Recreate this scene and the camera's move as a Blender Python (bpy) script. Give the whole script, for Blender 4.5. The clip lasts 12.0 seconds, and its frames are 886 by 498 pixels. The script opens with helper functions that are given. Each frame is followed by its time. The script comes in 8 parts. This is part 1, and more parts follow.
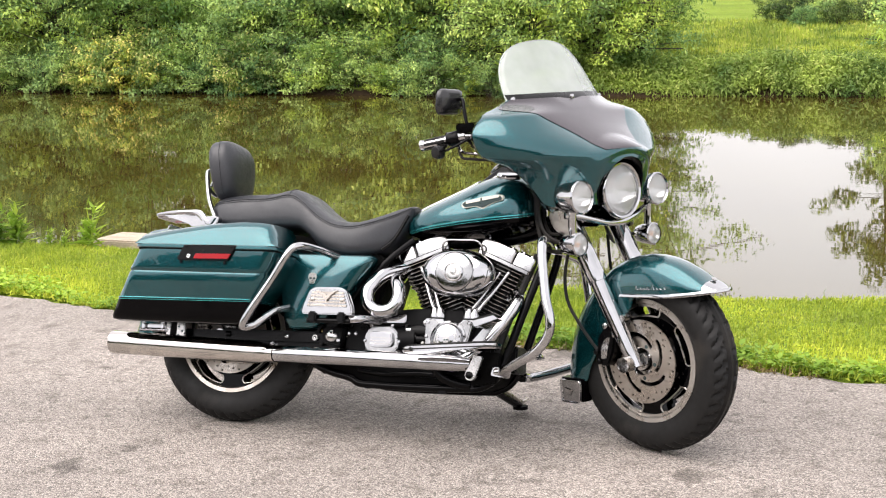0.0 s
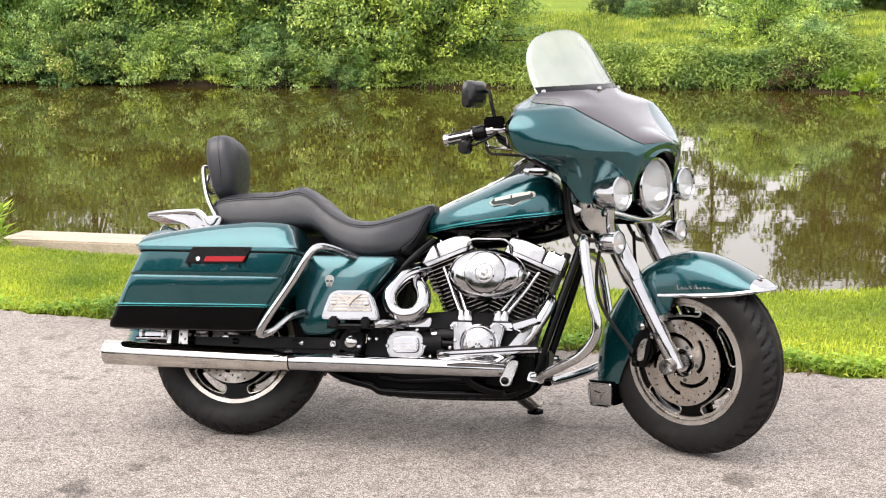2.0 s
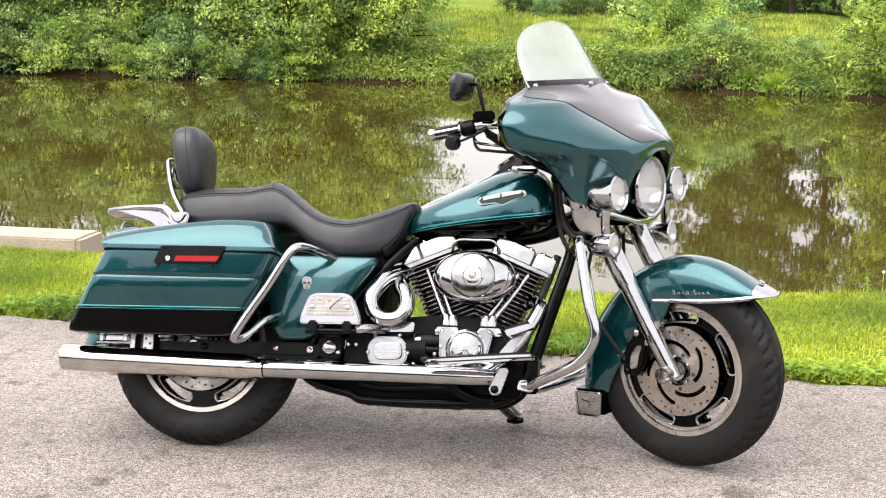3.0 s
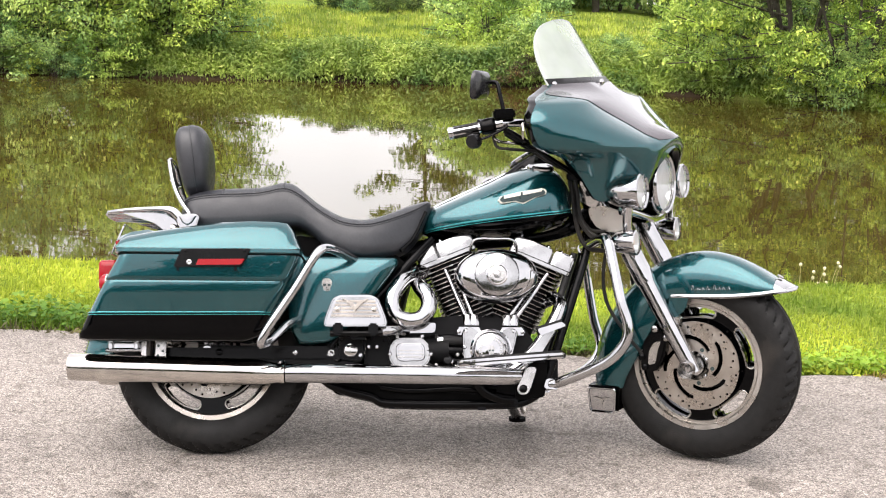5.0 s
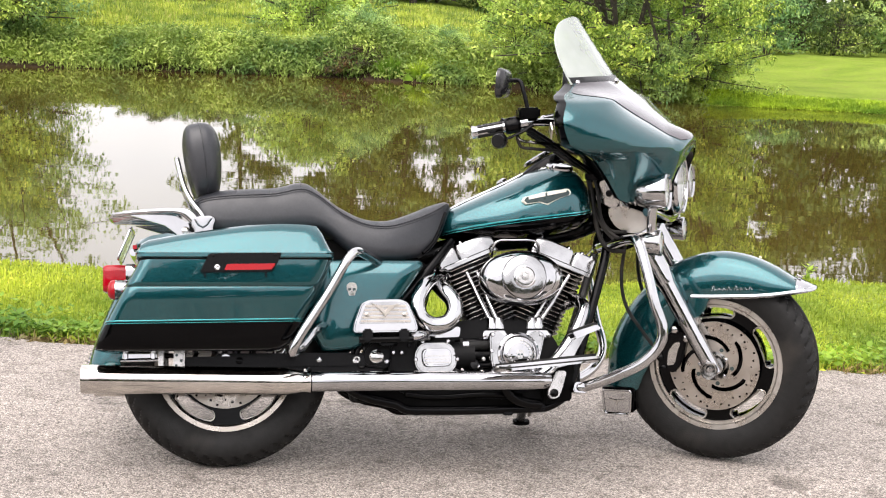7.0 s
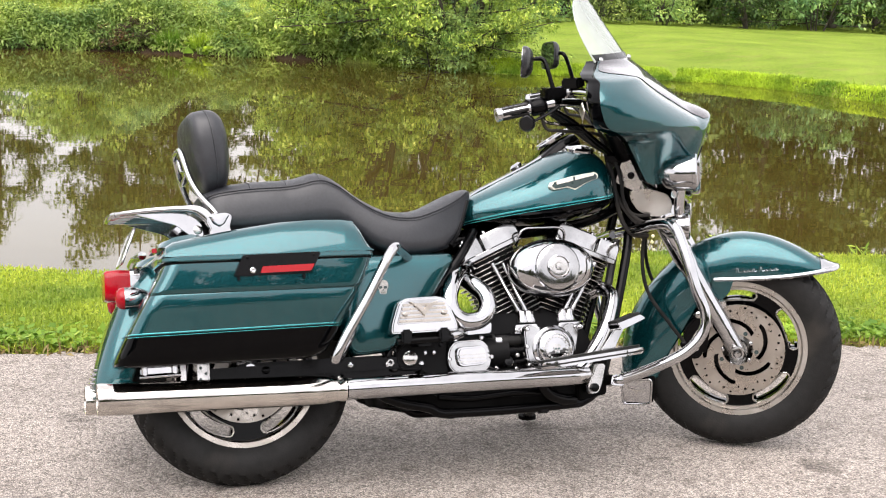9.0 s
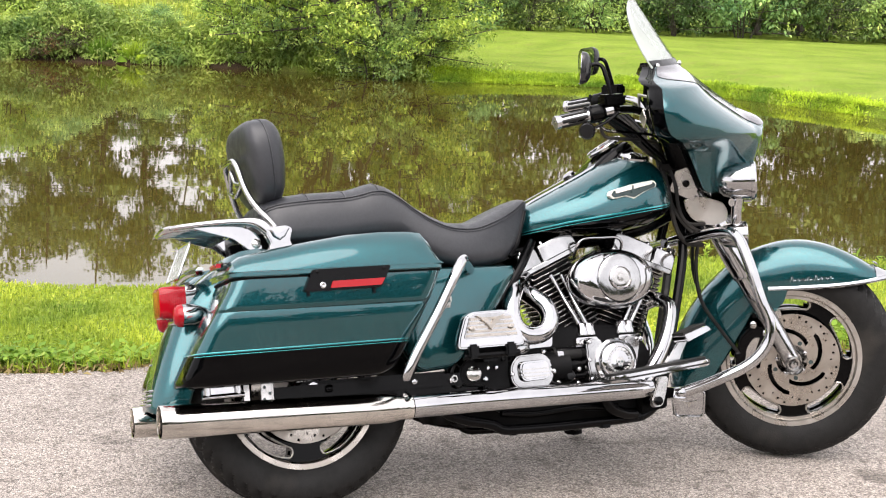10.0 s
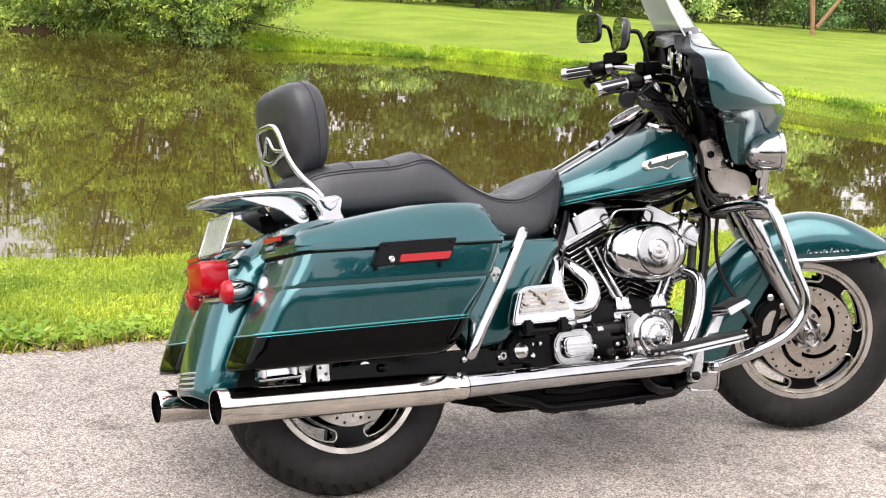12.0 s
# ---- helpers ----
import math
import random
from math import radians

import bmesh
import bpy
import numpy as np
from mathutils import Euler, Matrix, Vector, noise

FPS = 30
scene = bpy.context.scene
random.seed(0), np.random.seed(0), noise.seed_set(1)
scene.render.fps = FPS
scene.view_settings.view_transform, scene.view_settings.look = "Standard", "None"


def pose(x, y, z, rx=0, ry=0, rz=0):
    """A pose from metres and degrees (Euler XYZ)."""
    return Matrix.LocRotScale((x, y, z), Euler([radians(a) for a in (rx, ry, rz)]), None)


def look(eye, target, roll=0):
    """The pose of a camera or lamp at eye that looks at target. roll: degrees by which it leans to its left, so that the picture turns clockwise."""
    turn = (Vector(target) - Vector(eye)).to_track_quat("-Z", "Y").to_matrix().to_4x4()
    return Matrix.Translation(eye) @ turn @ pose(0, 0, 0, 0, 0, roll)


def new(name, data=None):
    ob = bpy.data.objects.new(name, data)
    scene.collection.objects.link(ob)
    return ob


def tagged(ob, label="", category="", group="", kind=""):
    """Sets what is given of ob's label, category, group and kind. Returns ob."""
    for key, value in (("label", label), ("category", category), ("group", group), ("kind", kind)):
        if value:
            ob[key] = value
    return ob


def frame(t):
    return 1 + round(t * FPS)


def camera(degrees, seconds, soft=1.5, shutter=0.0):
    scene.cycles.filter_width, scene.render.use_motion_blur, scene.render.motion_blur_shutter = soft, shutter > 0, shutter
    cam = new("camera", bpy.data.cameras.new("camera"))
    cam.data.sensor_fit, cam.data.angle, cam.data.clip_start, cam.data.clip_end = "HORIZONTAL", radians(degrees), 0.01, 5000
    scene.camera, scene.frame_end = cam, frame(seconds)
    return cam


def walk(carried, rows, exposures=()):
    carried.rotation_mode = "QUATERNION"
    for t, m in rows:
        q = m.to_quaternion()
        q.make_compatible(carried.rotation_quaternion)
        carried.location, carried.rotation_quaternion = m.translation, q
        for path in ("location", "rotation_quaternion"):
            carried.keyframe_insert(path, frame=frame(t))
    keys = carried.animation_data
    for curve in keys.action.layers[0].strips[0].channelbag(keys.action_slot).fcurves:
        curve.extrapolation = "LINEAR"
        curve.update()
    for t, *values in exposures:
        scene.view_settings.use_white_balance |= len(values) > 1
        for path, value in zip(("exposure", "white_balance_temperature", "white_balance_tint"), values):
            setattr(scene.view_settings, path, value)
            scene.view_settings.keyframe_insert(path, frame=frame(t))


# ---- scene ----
cam = camera(33.7, 12.0, soft=1.1)
PATH = [
    (0, (2.889, -4.811, 1.533), (2.122, -2.992, 1.213), -0.8),
    (0.5, (2.729, -4.712, 1.518), (2.008, -2.876, 1.189), -1.0),
    (1, (2.553, -4.621, 1.524), (1.886, -2.765, 1.191), -1.0),
    (1.5, (2.347, -4.688, 1.51), (1.744, -2.81, 1.178), -0.7),
    (2, (2.12, -4.813, 1.528), (1.588, -2.914, 1.194), -0.2),
    (2.5, (1.966, -4.803, 1.513), (1.502, -2.887, 1.179), 0.5),
    (3, (1.774, -4.63, 1.5), (1.379, -2.699, 1.161), 1.0),
    (5, (1.044, -4.679, 1.484), (0.928, -2.711, 1.147), 1.6),
    (5.5, (0.877, -4.521, 1.485), (0.828, -2.55, 1.149), 2.0),
    (6, (0.761, -4.48, 1.468), (0.778, -2.508, 1.132), 2.5),
    (6.5, (0.544, -4.524, 1.471), (0.629, -2.554, 1.133), 2.6),
    (7, (0.336, -4.551, 1.477), (0.493, -2.587, 1.136), 2.6),
    (9, (-0.427, -4.129, 1.455), (0.059, -2.224, 1.088), 2.4),
    (9.5, (-0.608, -4.072, 1.442), (-0.067, -2.18, 1.083), 2.4),
    (10, (-0.774, -3.903, 1.427), (-0.185, -2.024, 1.075), 2.4),
    (10.5, (-0.895, -3.756, 1.418), (-0.252, -1.894, 1.07), 2.7),
    (11, (-1.041, -3.689, 1.39), (-0.331, -1.853, 1.036), 3.1),
    (11.5, (-1.257, -3.606, 1.379), (-0.469, -1.804, 1.015), 3.6),
    (12, (-1.363, -3.483, 1.361), (-0.502, -1.717, 0.985), 4.0),
]
EXPOSURES = [(0, 1.18), (1.2, 1.18), (2.5, 1.29), (7, 1.30), (9.2, 1.31), (10.5, 1.38), (12, 1.42)]
walk(cam, [(t, look(eye, target, roll)) for t, eye, target, roll in PATH], EXPOSURES)

# ---- light ----
world = bpy.data.worlds.new("overcast_sky")
scene.world = world
world.use_nodes = True
wn, wl = world.node_tree.nodes, world.node_tree.links
sky = wn.new("ShaderNodeTexSky")
sky.sky_type, sky.sun_disc = "NISHITA", False
SUN_EL, SUN_ROT = radians(58), radians(205)
sky.sun_elevation, sky.sun_rotation = SUN_EL, SUN_ROT
sky.dust_density, sky.air_density = 4.0, 1.0
bg_sky, bg_cloud, bg_add = wn["Background"], wn.new("ShaderNodeBackground"), wn.new("ShaderNodeAddShader")
bg_sky.inputs["Strength"].default_value = 0.02
wl.new(sky.outputs["Color"], bg_sky.inputs["Color"])
# A closed, slightly uneven cloud deck.
w_co, w_noise, w_ramp = wn.new("ShaderNodeTexCoord"), wn.new("ShaderNodeTexNoise"), wn.new("ShaderNodeValToRGB")
w_noise.inputs["Scale"].default_value, w_noise.inputs["Detail"].default_value = 2.2, 5
w_ramp.color_ramp.elements[0].position, w_ramp.color_ramp.elements[0].color = 0.3, (0.74, 0.711, 0.722, 1)
w_ramp.color_ramp.elements[1].position, w_ramp.color_ramp.elements[1].color = 0.7, (1.0, 0.957, 0.972, 1)
wl.new(w_co.outputs["Generated"], w_noise.inputs["Vector"])
wl.new(w_noise.outputs["Fac"], w_ramp.inputs["Fac"])
wl.new(w_ramp.outputs["Color"], bg_cloud.inputs["Color"])
bg_cloud.inputs["Strength"].default_value = 0.83
wl.new(bg_sky.outputs[0], bg_add.inputs[0])
wl.new(bg_cloud.outputs[0], bg_add.inputs[1])
wl.new(bg_add.outputs[0], wn["World Output"].inputs["Surface"])

sun = new("sun", bpy.data.lights.new("sun", "SUN"))
sun.data.energy, sun.data.angle, sun.data.color = 1.8, radians(70), (1.0, 0.932, 0.91)
sun.matrix_world = look((-6, -9, 17), (0, 0, 0))


# ---- materials ----
def nodes_of(name):
    m = bpy.data.materials.new(name)
    m.use_nodes = True
    n = m.node_tree.nodes
    return m, n, m.node_tree.links, n["Principled BSDF"]


def noise_ramp(n, l, scale, c0, c1, lo=0.3, hi=0.7, detail=4, co=None):
    """A noise through a two-colour ramp; gives the ramp node."""
    t, r = n.new("ShaderNodeTexNoise"), n.new("ShaderNodeValToRGB")
    t.inputs["Scale"].default_value, t.inputs["Detail"].default_value = scale, detail
    e = r.color_ramp.elements
    e[0].position, e[0].color, e[1].position, e[1].color = lo, (*c0, 1), hi, (*c1, 1)
    l.new((co or n.new("ShaderNodeTexCoord").outputs["Object"]), t.inputs["Vector"])
    l.new(t.outputs["Fac"], r.inputs["Fac"])
    return r


def mixed(n, l, a, b, fac, mode="MIX"):
    x = n.new("ShaderNodeMix")
    x.data_type, x.blend_type = "RGBA", mode
    for sock, v in ((x.inputs[0], fac), (x.inputs[6], a), (x.inputs[7], b)):
        if isinstance(v, bpy.types.NodeSocket):
            l.new(v, sock)
        elif isinstance(v, tuple):
            sock.default_value = (*v, 1)
        else:
            sock.default_value = v
    return x.outputs[2]


def bumped(n, l, p, height, strength, distance=0.01):
    b = n.new("ShaderNodeBump")
    b.inputs["Strength"].default_value, b.inputs["Distance"].default_value = strength, distance
    l.new(height, b.inputs["Height"])
    l.new(b.outputs["Normal"], p.inputs["Normal"])


def plain(name, color, rough=0.5, metal=0.0, grain=0.12, scale=60.0, coat=0.0, bump=0.0, dirt=None, gloss=0.5):
    """A surface with fine grain, broad unevenness and, where wanted, relief."""
    m, n, l, p = nodes_of(name)
    lo = tuple(max(0, c * (1 - grain)) for c in color)
    hi = tuple(min(1, c * (1 + grain)) for c in color)
    col = noise_ramp(n, l, scale, lo, hi).outputs["Color"]
    if dirt:
        d = noise_ramp(n, l, scale * 0.13, (0, 0, 0), (1, 1, 1), 0.52, 0.8, 6)
        col = mixed(n, l, col, dirt, d.outputs["Color"])
    l.new(col, p.inputs["Base Color"])
    p.inputs["Metallic"].default_value = metal
    p.inputs["Specular IOR Level"].default_value = gloss
    rr = noise_ramp(n, l, scale * 0.3, (rough * 0.8,) * 3, (min(1, rough * 1.25),) * 3)
    l.new(rr.outputs["Color"], p.inputs["Roughness"])
    p.inputs["Coat Weight"].default_value, p.inputs["Coat Roughness"].default_value = coat, 0.03
    if bump:
        t = n.new("ShaderNodeTexNoise")
        t.inputs["Scale"].default_value, t.inputs["Detail"].default_value = scale * 4, 5
        l.new(n.new("ShaderNodeTexCoord").outputs["Object"], t.inputs["Vector"])
        bumped(n, l, p, t.outputs["Fac"], bump, 0.004)
    return m


def asphalt_material():
    m, n, l, p = nodes_of("worn_asphalt")
    co = n.new("ShaderNodeTexCoord").outputs["Object"]
    v = n.new("ShaderNodeTexVoronoi")
    v.inputs["Scale"].default_value = 190
    l.new(co, v.inputs["Vector"])
    stone = n.new("ShaderNodeSeparateColor")
    l.new(v.outputs["Color"], stone.inputs["Color"])
    r = n.new("ShaderNodeValToRGB")
    e = r.color_ramp.elements
    e[0].position, e[0].color, e[1].position, e[1].color = 0.0, (0.115, 0.106, 0.099, 1), 1.0, (0.42, 0.386, 0.357, 1)
    mid = e.new(0.45)
    mid.color = (0.262, 0.240, 0.224, 1)
    l.new(stone.outputs[0], r.inputs["Fac"])
    gap = n.new("ShaderNodeValToRGB")
    g = gap.color_ramp.elements
    g[0].position, g[0].color, g[1].position, g[1].color = 0.4, (1, 1, 1, 1), 0.85, (0.45, 0.44, 0.43, 1)
    l.new(v.outputs["Distance"], gap.inputs["Fac"])
    col = mixed(n, l, r.outputs["Color"], gap.outputs["Color"], 0.8, "MULTIPLY")
    broad = noise_ramp(n, l, 0.9, (0.86, 0.84, 0.82), (1.27, 1.235, 1.20), 0.3, 0.7, 5, co)
    col = mixed(n, l, col, broad.outputs["Color"], 1.0, "MULTIPLY")
    patch = noise_ramp(n, l, 9.0, (0.60, 0.585, 0.57), (1.05, 1.05, 1.05), 0.28, 0.46, 8, co)
    pits = noise_ramp(n, l, 46, (0.62, 0.60, 0.58), (1.07, 1.07, 1.07), 0.30, 0.50, 6, co)
    col = mixed(n, l, col, patch.outputs["Color"], 0.9, "MULTIPLY")
    col = mixed(n, l, col, pits.outputs["Color"], 0.8, "MULTIPLY")
    spall = noise_ramp(n, l, 2.6, (0.34, 0.33, 0.32), (1, 1, 1), 0.335, 0.375, 12, co)
    col = mixed(n, l, col, spall.outputs["Color"], 0.75, "MULTIPLY")
    pale = noise_ramp(n, l, 420, (0.82, 0.82, 0.82), (1.25, 1.23, 1.21), 0.42, 0.62, 2, co)
    col = mixed(n, l, col, pale.outputs["Color"], 1.0, "MULTIPLY")
    grit = noise_ramp(n, l, 210, (0.38, 0.42, 0.41), (1.18, 1.18, 1.18), 0.34, 0.54, 5, co)
    col = mixed(n, l, col, grit.outputs["Color"], 0.65, "MULTIPLY")
    l.new(col, p.inputs["Base Color"])
    p.inputs["Roughness"].default_value = 0.9
    fine = n.new("ShaderNodeTexNoise")
    fine.inputs["Scale"].default_value, fine.inputs["Detail"].default_value = 260, 4
    l.new(co, fine.inputs["Vector"])
    inv = n.new("ShaderNodeMath")
    inv.operation = "SUBTRACT"
    l.new(fine.outputs["Fac"], inv.inputs[0])
    l.new(v.outputs["Distance"], inv.inputs[1])
    bumped(n, l, p, inv.outputs[0], 0.8, 0.004)
    return m


def leaf_material(name, dark, light, yellow, amount=0.12, through_light=0.35):
    """Leaves that vary one by one, and let some light through."""
    m, n, l, p = nodes_of(name)
    geo, ob = n.new("ShaderNodeNewGeometry"), n.new("ShaderNodeObjectInfo")
    r = n.new("ShaderNodeValToRGB")
    e = r.color_ramp.elements
    e[0].position, e[0].color, e[1].position, e[1].color = 0.0, (*dark, 1), 1.0, (*yellow, 1)
    k = e.new(1 - amount)
    k.color = (*light, 1)
    l.new(geo.outputs["Random Per Island"], r.inputs["Fac"])
    # Blotches and plant tints vary the tone; dark ends also stand in for shaded pockets.
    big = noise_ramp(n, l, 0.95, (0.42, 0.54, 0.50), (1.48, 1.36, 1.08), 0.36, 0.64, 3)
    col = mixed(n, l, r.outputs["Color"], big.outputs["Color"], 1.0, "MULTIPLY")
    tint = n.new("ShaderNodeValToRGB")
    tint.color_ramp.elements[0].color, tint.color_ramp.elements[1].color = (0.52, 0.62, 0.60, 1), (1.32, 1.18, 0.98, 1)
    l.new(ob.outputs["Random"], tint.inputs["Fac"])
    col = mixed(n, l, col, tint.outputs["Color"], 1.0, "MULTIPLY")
    l.new(col, p.inputs["Base Color"])
    p.inputs["Roughness"].default_value, p.inputs["Specular IOR Level"].default_value = 0.55, 0.25
    tr, ms = n.new("ShaderNodeBsdfTranslucent"), n.new("ShaderNodeMixShader")
    l.new(col, tr.inputs["Color"])
    ms.inputs[0].default_value = through_light
    l.new(p.outputs[0], ms.inputs[1])
    l.new(tr.outputs[0], ms.inputs[2])
    l.new(ms.outputs[0], n["Material Output"].inputs["Surface"])
    return m


def soil_material():
    """Grass-covered soil: thatch and short growth, mown stripes on the far lawn come from the ground's own unevenness."""
    m, n, l, p = nodes_of("grassy_soil")
    co = n.new("ShaderNodeTexCoord").outputs["Object"]
    a = noise_ramp(n, l, 34, (0.10, 0.14, 0.02), (0.27, 0.38, 0.05), 0.32, 0.68, 8, co)
    b = noise_ramp(n, l, 0.55, (0.74, 0.78, 0.62), (1.16, 1.12, 1.1), 0.35, 0.7, 6, co)
    col = mixed(n, l, a.outputs["Color"], b.outputs["Color"], 1.0, "MULTIPLY")
    dry = noise_ramp(n, l, 2.3, (0, 0, 0), (0.45, 0.45, 0.45), 0.5, 0.75, 6, co)
    col = mixed(n, l, col, (0.21, 0.19, 0.07), dry.outputs["Color"])
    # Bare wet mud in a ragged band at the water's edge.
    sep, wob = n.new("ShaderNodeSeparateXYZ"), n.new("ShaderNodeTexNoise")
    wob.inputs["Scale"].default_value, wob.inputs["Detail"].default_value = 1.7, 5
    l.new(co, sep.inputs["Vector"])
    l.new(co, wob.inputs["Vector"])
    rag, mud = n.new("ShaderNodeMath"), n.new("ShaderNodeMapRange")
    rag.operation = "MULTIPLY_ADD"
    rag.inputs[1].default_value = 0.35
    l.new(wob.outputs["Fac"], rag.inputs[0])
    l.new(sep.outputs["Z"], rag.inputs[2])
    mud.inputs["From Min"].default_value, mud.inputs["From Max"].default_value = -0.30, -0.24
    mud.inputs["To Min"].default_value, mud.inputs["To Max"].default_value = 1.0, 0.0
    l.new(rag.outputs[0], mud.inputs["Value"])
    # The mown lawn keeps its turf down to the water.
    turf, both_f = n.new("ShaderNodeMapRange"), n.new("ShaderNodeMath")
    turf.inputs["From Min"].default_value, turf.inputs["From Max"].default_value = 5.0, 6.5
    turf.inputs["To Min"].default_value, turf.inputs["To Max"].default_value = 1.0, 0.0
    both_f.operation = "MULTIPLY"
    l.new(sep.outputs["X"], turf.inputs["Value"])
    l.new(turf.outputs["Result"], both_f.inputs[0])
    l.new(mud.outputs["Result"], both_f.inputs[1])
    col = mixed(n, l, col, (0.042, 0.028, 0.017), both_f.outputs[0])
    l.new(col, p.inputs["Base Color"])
    p.inputs["Roughness"].default_value, p.inputs["Specular IOR Level"].default_value = 0.95, 0.12
    t = n.new("ShaderNodeTexNoise")
    t.inputs["Scale"].default_value, t.inputs["Detail"].default_value = 45, 6
    l.new(co, t.inputs["Vector"])
    bumped(n, l, p, t.outputs["Fac"], 0.9, 0.03)
    return m


def water_material():
    m, n, l, p = nodes_of("murky_pond_water")
    co = n.new("ShaderNodeTexCoord").outputs["Object"]
    murk = noise_ramp(n, l, 0.25, (0.046, 0.033, 0.007), (0.066, 0.049, 0.011), 0.3, 0.7, 5, co)
    l.new(murk.outputs["Color"], p.inputs["Base Color"])
    p.inputs["Roughness"].default_value, p.inputs["IOR"].default_value = 0.016, 1.333
    mp = n.new("ShaderNodeMapping")
    mp.inputs["Scale"].default_value = (0.8, 2.2, 1)
    l.new(co, mp.inputs["Vector"])
    t1, t2 = n.new("ShaderNodeTexNoise"), n.new("ShaderNodeTexNoise")
    t1.inputs["Scale"].default_value, t1.inputs["Detail"].default_value = 1.2, 2
    t2.inputs["Scale"].default_value, t2.inputs["Detail"].default_value = 7.0, 2
    add = n.new("ShaderNodeMath")
    add.operation = "MULTIPLY_ADD"
    add.inputs[1].default_value = 0.07
    l.new(mp.outputs["Vector"], t1.inputs["Vector"])
    l.new(mp.outputs["Vector"], t2.inputs["Vector"])
    l.new(t2.outputs["Fac"], add.inputs[0])
    l.new(t1.outputs["Fac"], add.inputs[2])
    bumped(n, l, p, add.outputs[0], 0.0058, 0.10)
    return m


M_ASPHALT, M_SOIL, M_WATER = asphalt_material(), soil_material(), water_material()
M_BLADE = leaf_material("grass_blades", (0.23, 0.32, 0.045), (0.42, 0.53, 0.085), (0.52, 0.55, 0.14), 0.1, 0.4)
M_BROAD = leaf_material("broad_weed_leaves", (0.20, 0.34, 0.05), (0.36, 0.54, 0.09), (0.48, 0.58, 0.13), 0.15, 0.4)
M_BANK = leaf_material("bank_weed_leaves", (0.27, 0.35, 0.08), (0.54, 0.65, 0.17), (0.74, 0.74, 0.30), 0.2, 0.35)
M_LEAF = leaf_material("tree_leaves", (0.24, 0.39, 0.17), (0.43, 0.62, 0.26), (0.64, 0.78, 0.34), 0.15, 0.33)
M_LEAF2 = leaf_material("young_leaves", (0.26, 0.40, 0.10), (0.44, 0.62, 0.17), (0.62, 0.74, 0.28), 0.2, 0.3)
M_BLOOM = leaf_material("yellow_blossom_leaves", (0.22, 0.34, 0.08), (0.40, 0.52, 0.14), (0.95, 0.84, 0.42), 0.45, 0.35)
M_LEAF3 = leaf_material("old_tree_leaves", (0.065, 0.11, 0.04), (0.15, 0.23, 0.075), (0.29, 0.38, 0.14), 0.15, 0.3)
M_MEADOW = leaf_material("meadow_blades", (0.31, 0.40, 0.08), (0.48, 0.58, 0.14), (0.62, 0.60, 0.26), 0.15, 0.4)
M_SHORE = leaf_material("shore_blades", (0.24, 0.38, 0.04), (0.40, 0.58, 0.07), (0.44, 0.60, 0.09), 0.06, 0.4)
# The dark end puts the bush's inner shade into the colour of single leaves.
M_LEAF4 = leaf_material("bright_leaves_shade_darks", (0.12, 0.215, 0.045), (0.39, 0.57, 0.125), (0.72, 0.84, 0.29), 0.3, 0.3)
M_THATCH = leaf_material("dry_thatch", (0.20, 0.14, 0.07), (0.42, 0.31, 0.17), (0.50, 0.42, 0.24), 0.2, 0.2)
M_DRY = leaf_material("dry_brown_leaves", (0.10, 0.055, 0.035), (0.22, 0.13, 0.08), (0.30, 0.30, 0.10), 0.2, 0.25)
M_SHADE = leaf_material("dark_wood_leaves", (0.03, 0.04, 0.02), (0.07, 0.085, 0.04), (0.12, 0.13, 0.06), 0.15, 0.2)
M_BARK = plain("dark_bark", (0.055, 0.045, 0.035), 0.9, grain=0.4, scale=20, bump=0.6)
M_BARK2 = plain("pale_reddish_bark", (0.30, 0.17, 0.10), 0.9, grain=0.3, scale=20, bump=0.6)
M_CONCRETE = plain("weathered_concrete", (0.42, 0.35, 0.27), 0.9, grain=0.18, scale=40, bump=0.5, dirt=(0.25, 0.21, 0.16))


# ---- mesh helpers ----
def mesh_object(name, verts, faces, material, parent=None, smooth=False):
    me = bpy.data.meshes.new(name)
    me.from_pydata([tuple(v) for v in verts], [], [tuple(f) for f in faces])
    me.materials.append(material)
    if smooth:
        me.shade_smooth()
    ob = new(name, me)
    ob.parent = parent
    return ob


def quads_mesh(name, corners, material):
    """A mesh of loose quads from an array (n, 4, 3)."""
    k = len(corners)
    me = bpy.data.meshes.new(name)
    me.vertices.add(4 * k)
    me.vertices.foreach_set("co", np.ascontiguousarray(corners, dtype=np.float32).ravel())
    me.loops.add(4 * k)
    me.loops.foreach_set("vertex_index", np.arange(4 * k, dtype=np.int32))
    me.polygons.add(k)
    me.polygons.foreach_set("loop_start", np.arange(0, 4 * k, 4, dtype=np.int32))
    me.polygons.foreach_set("loop_total", np.full(k, 4, dtype=np.int32))
    me.update(calc_edges=True)
    me.materials.append(material)
    return me


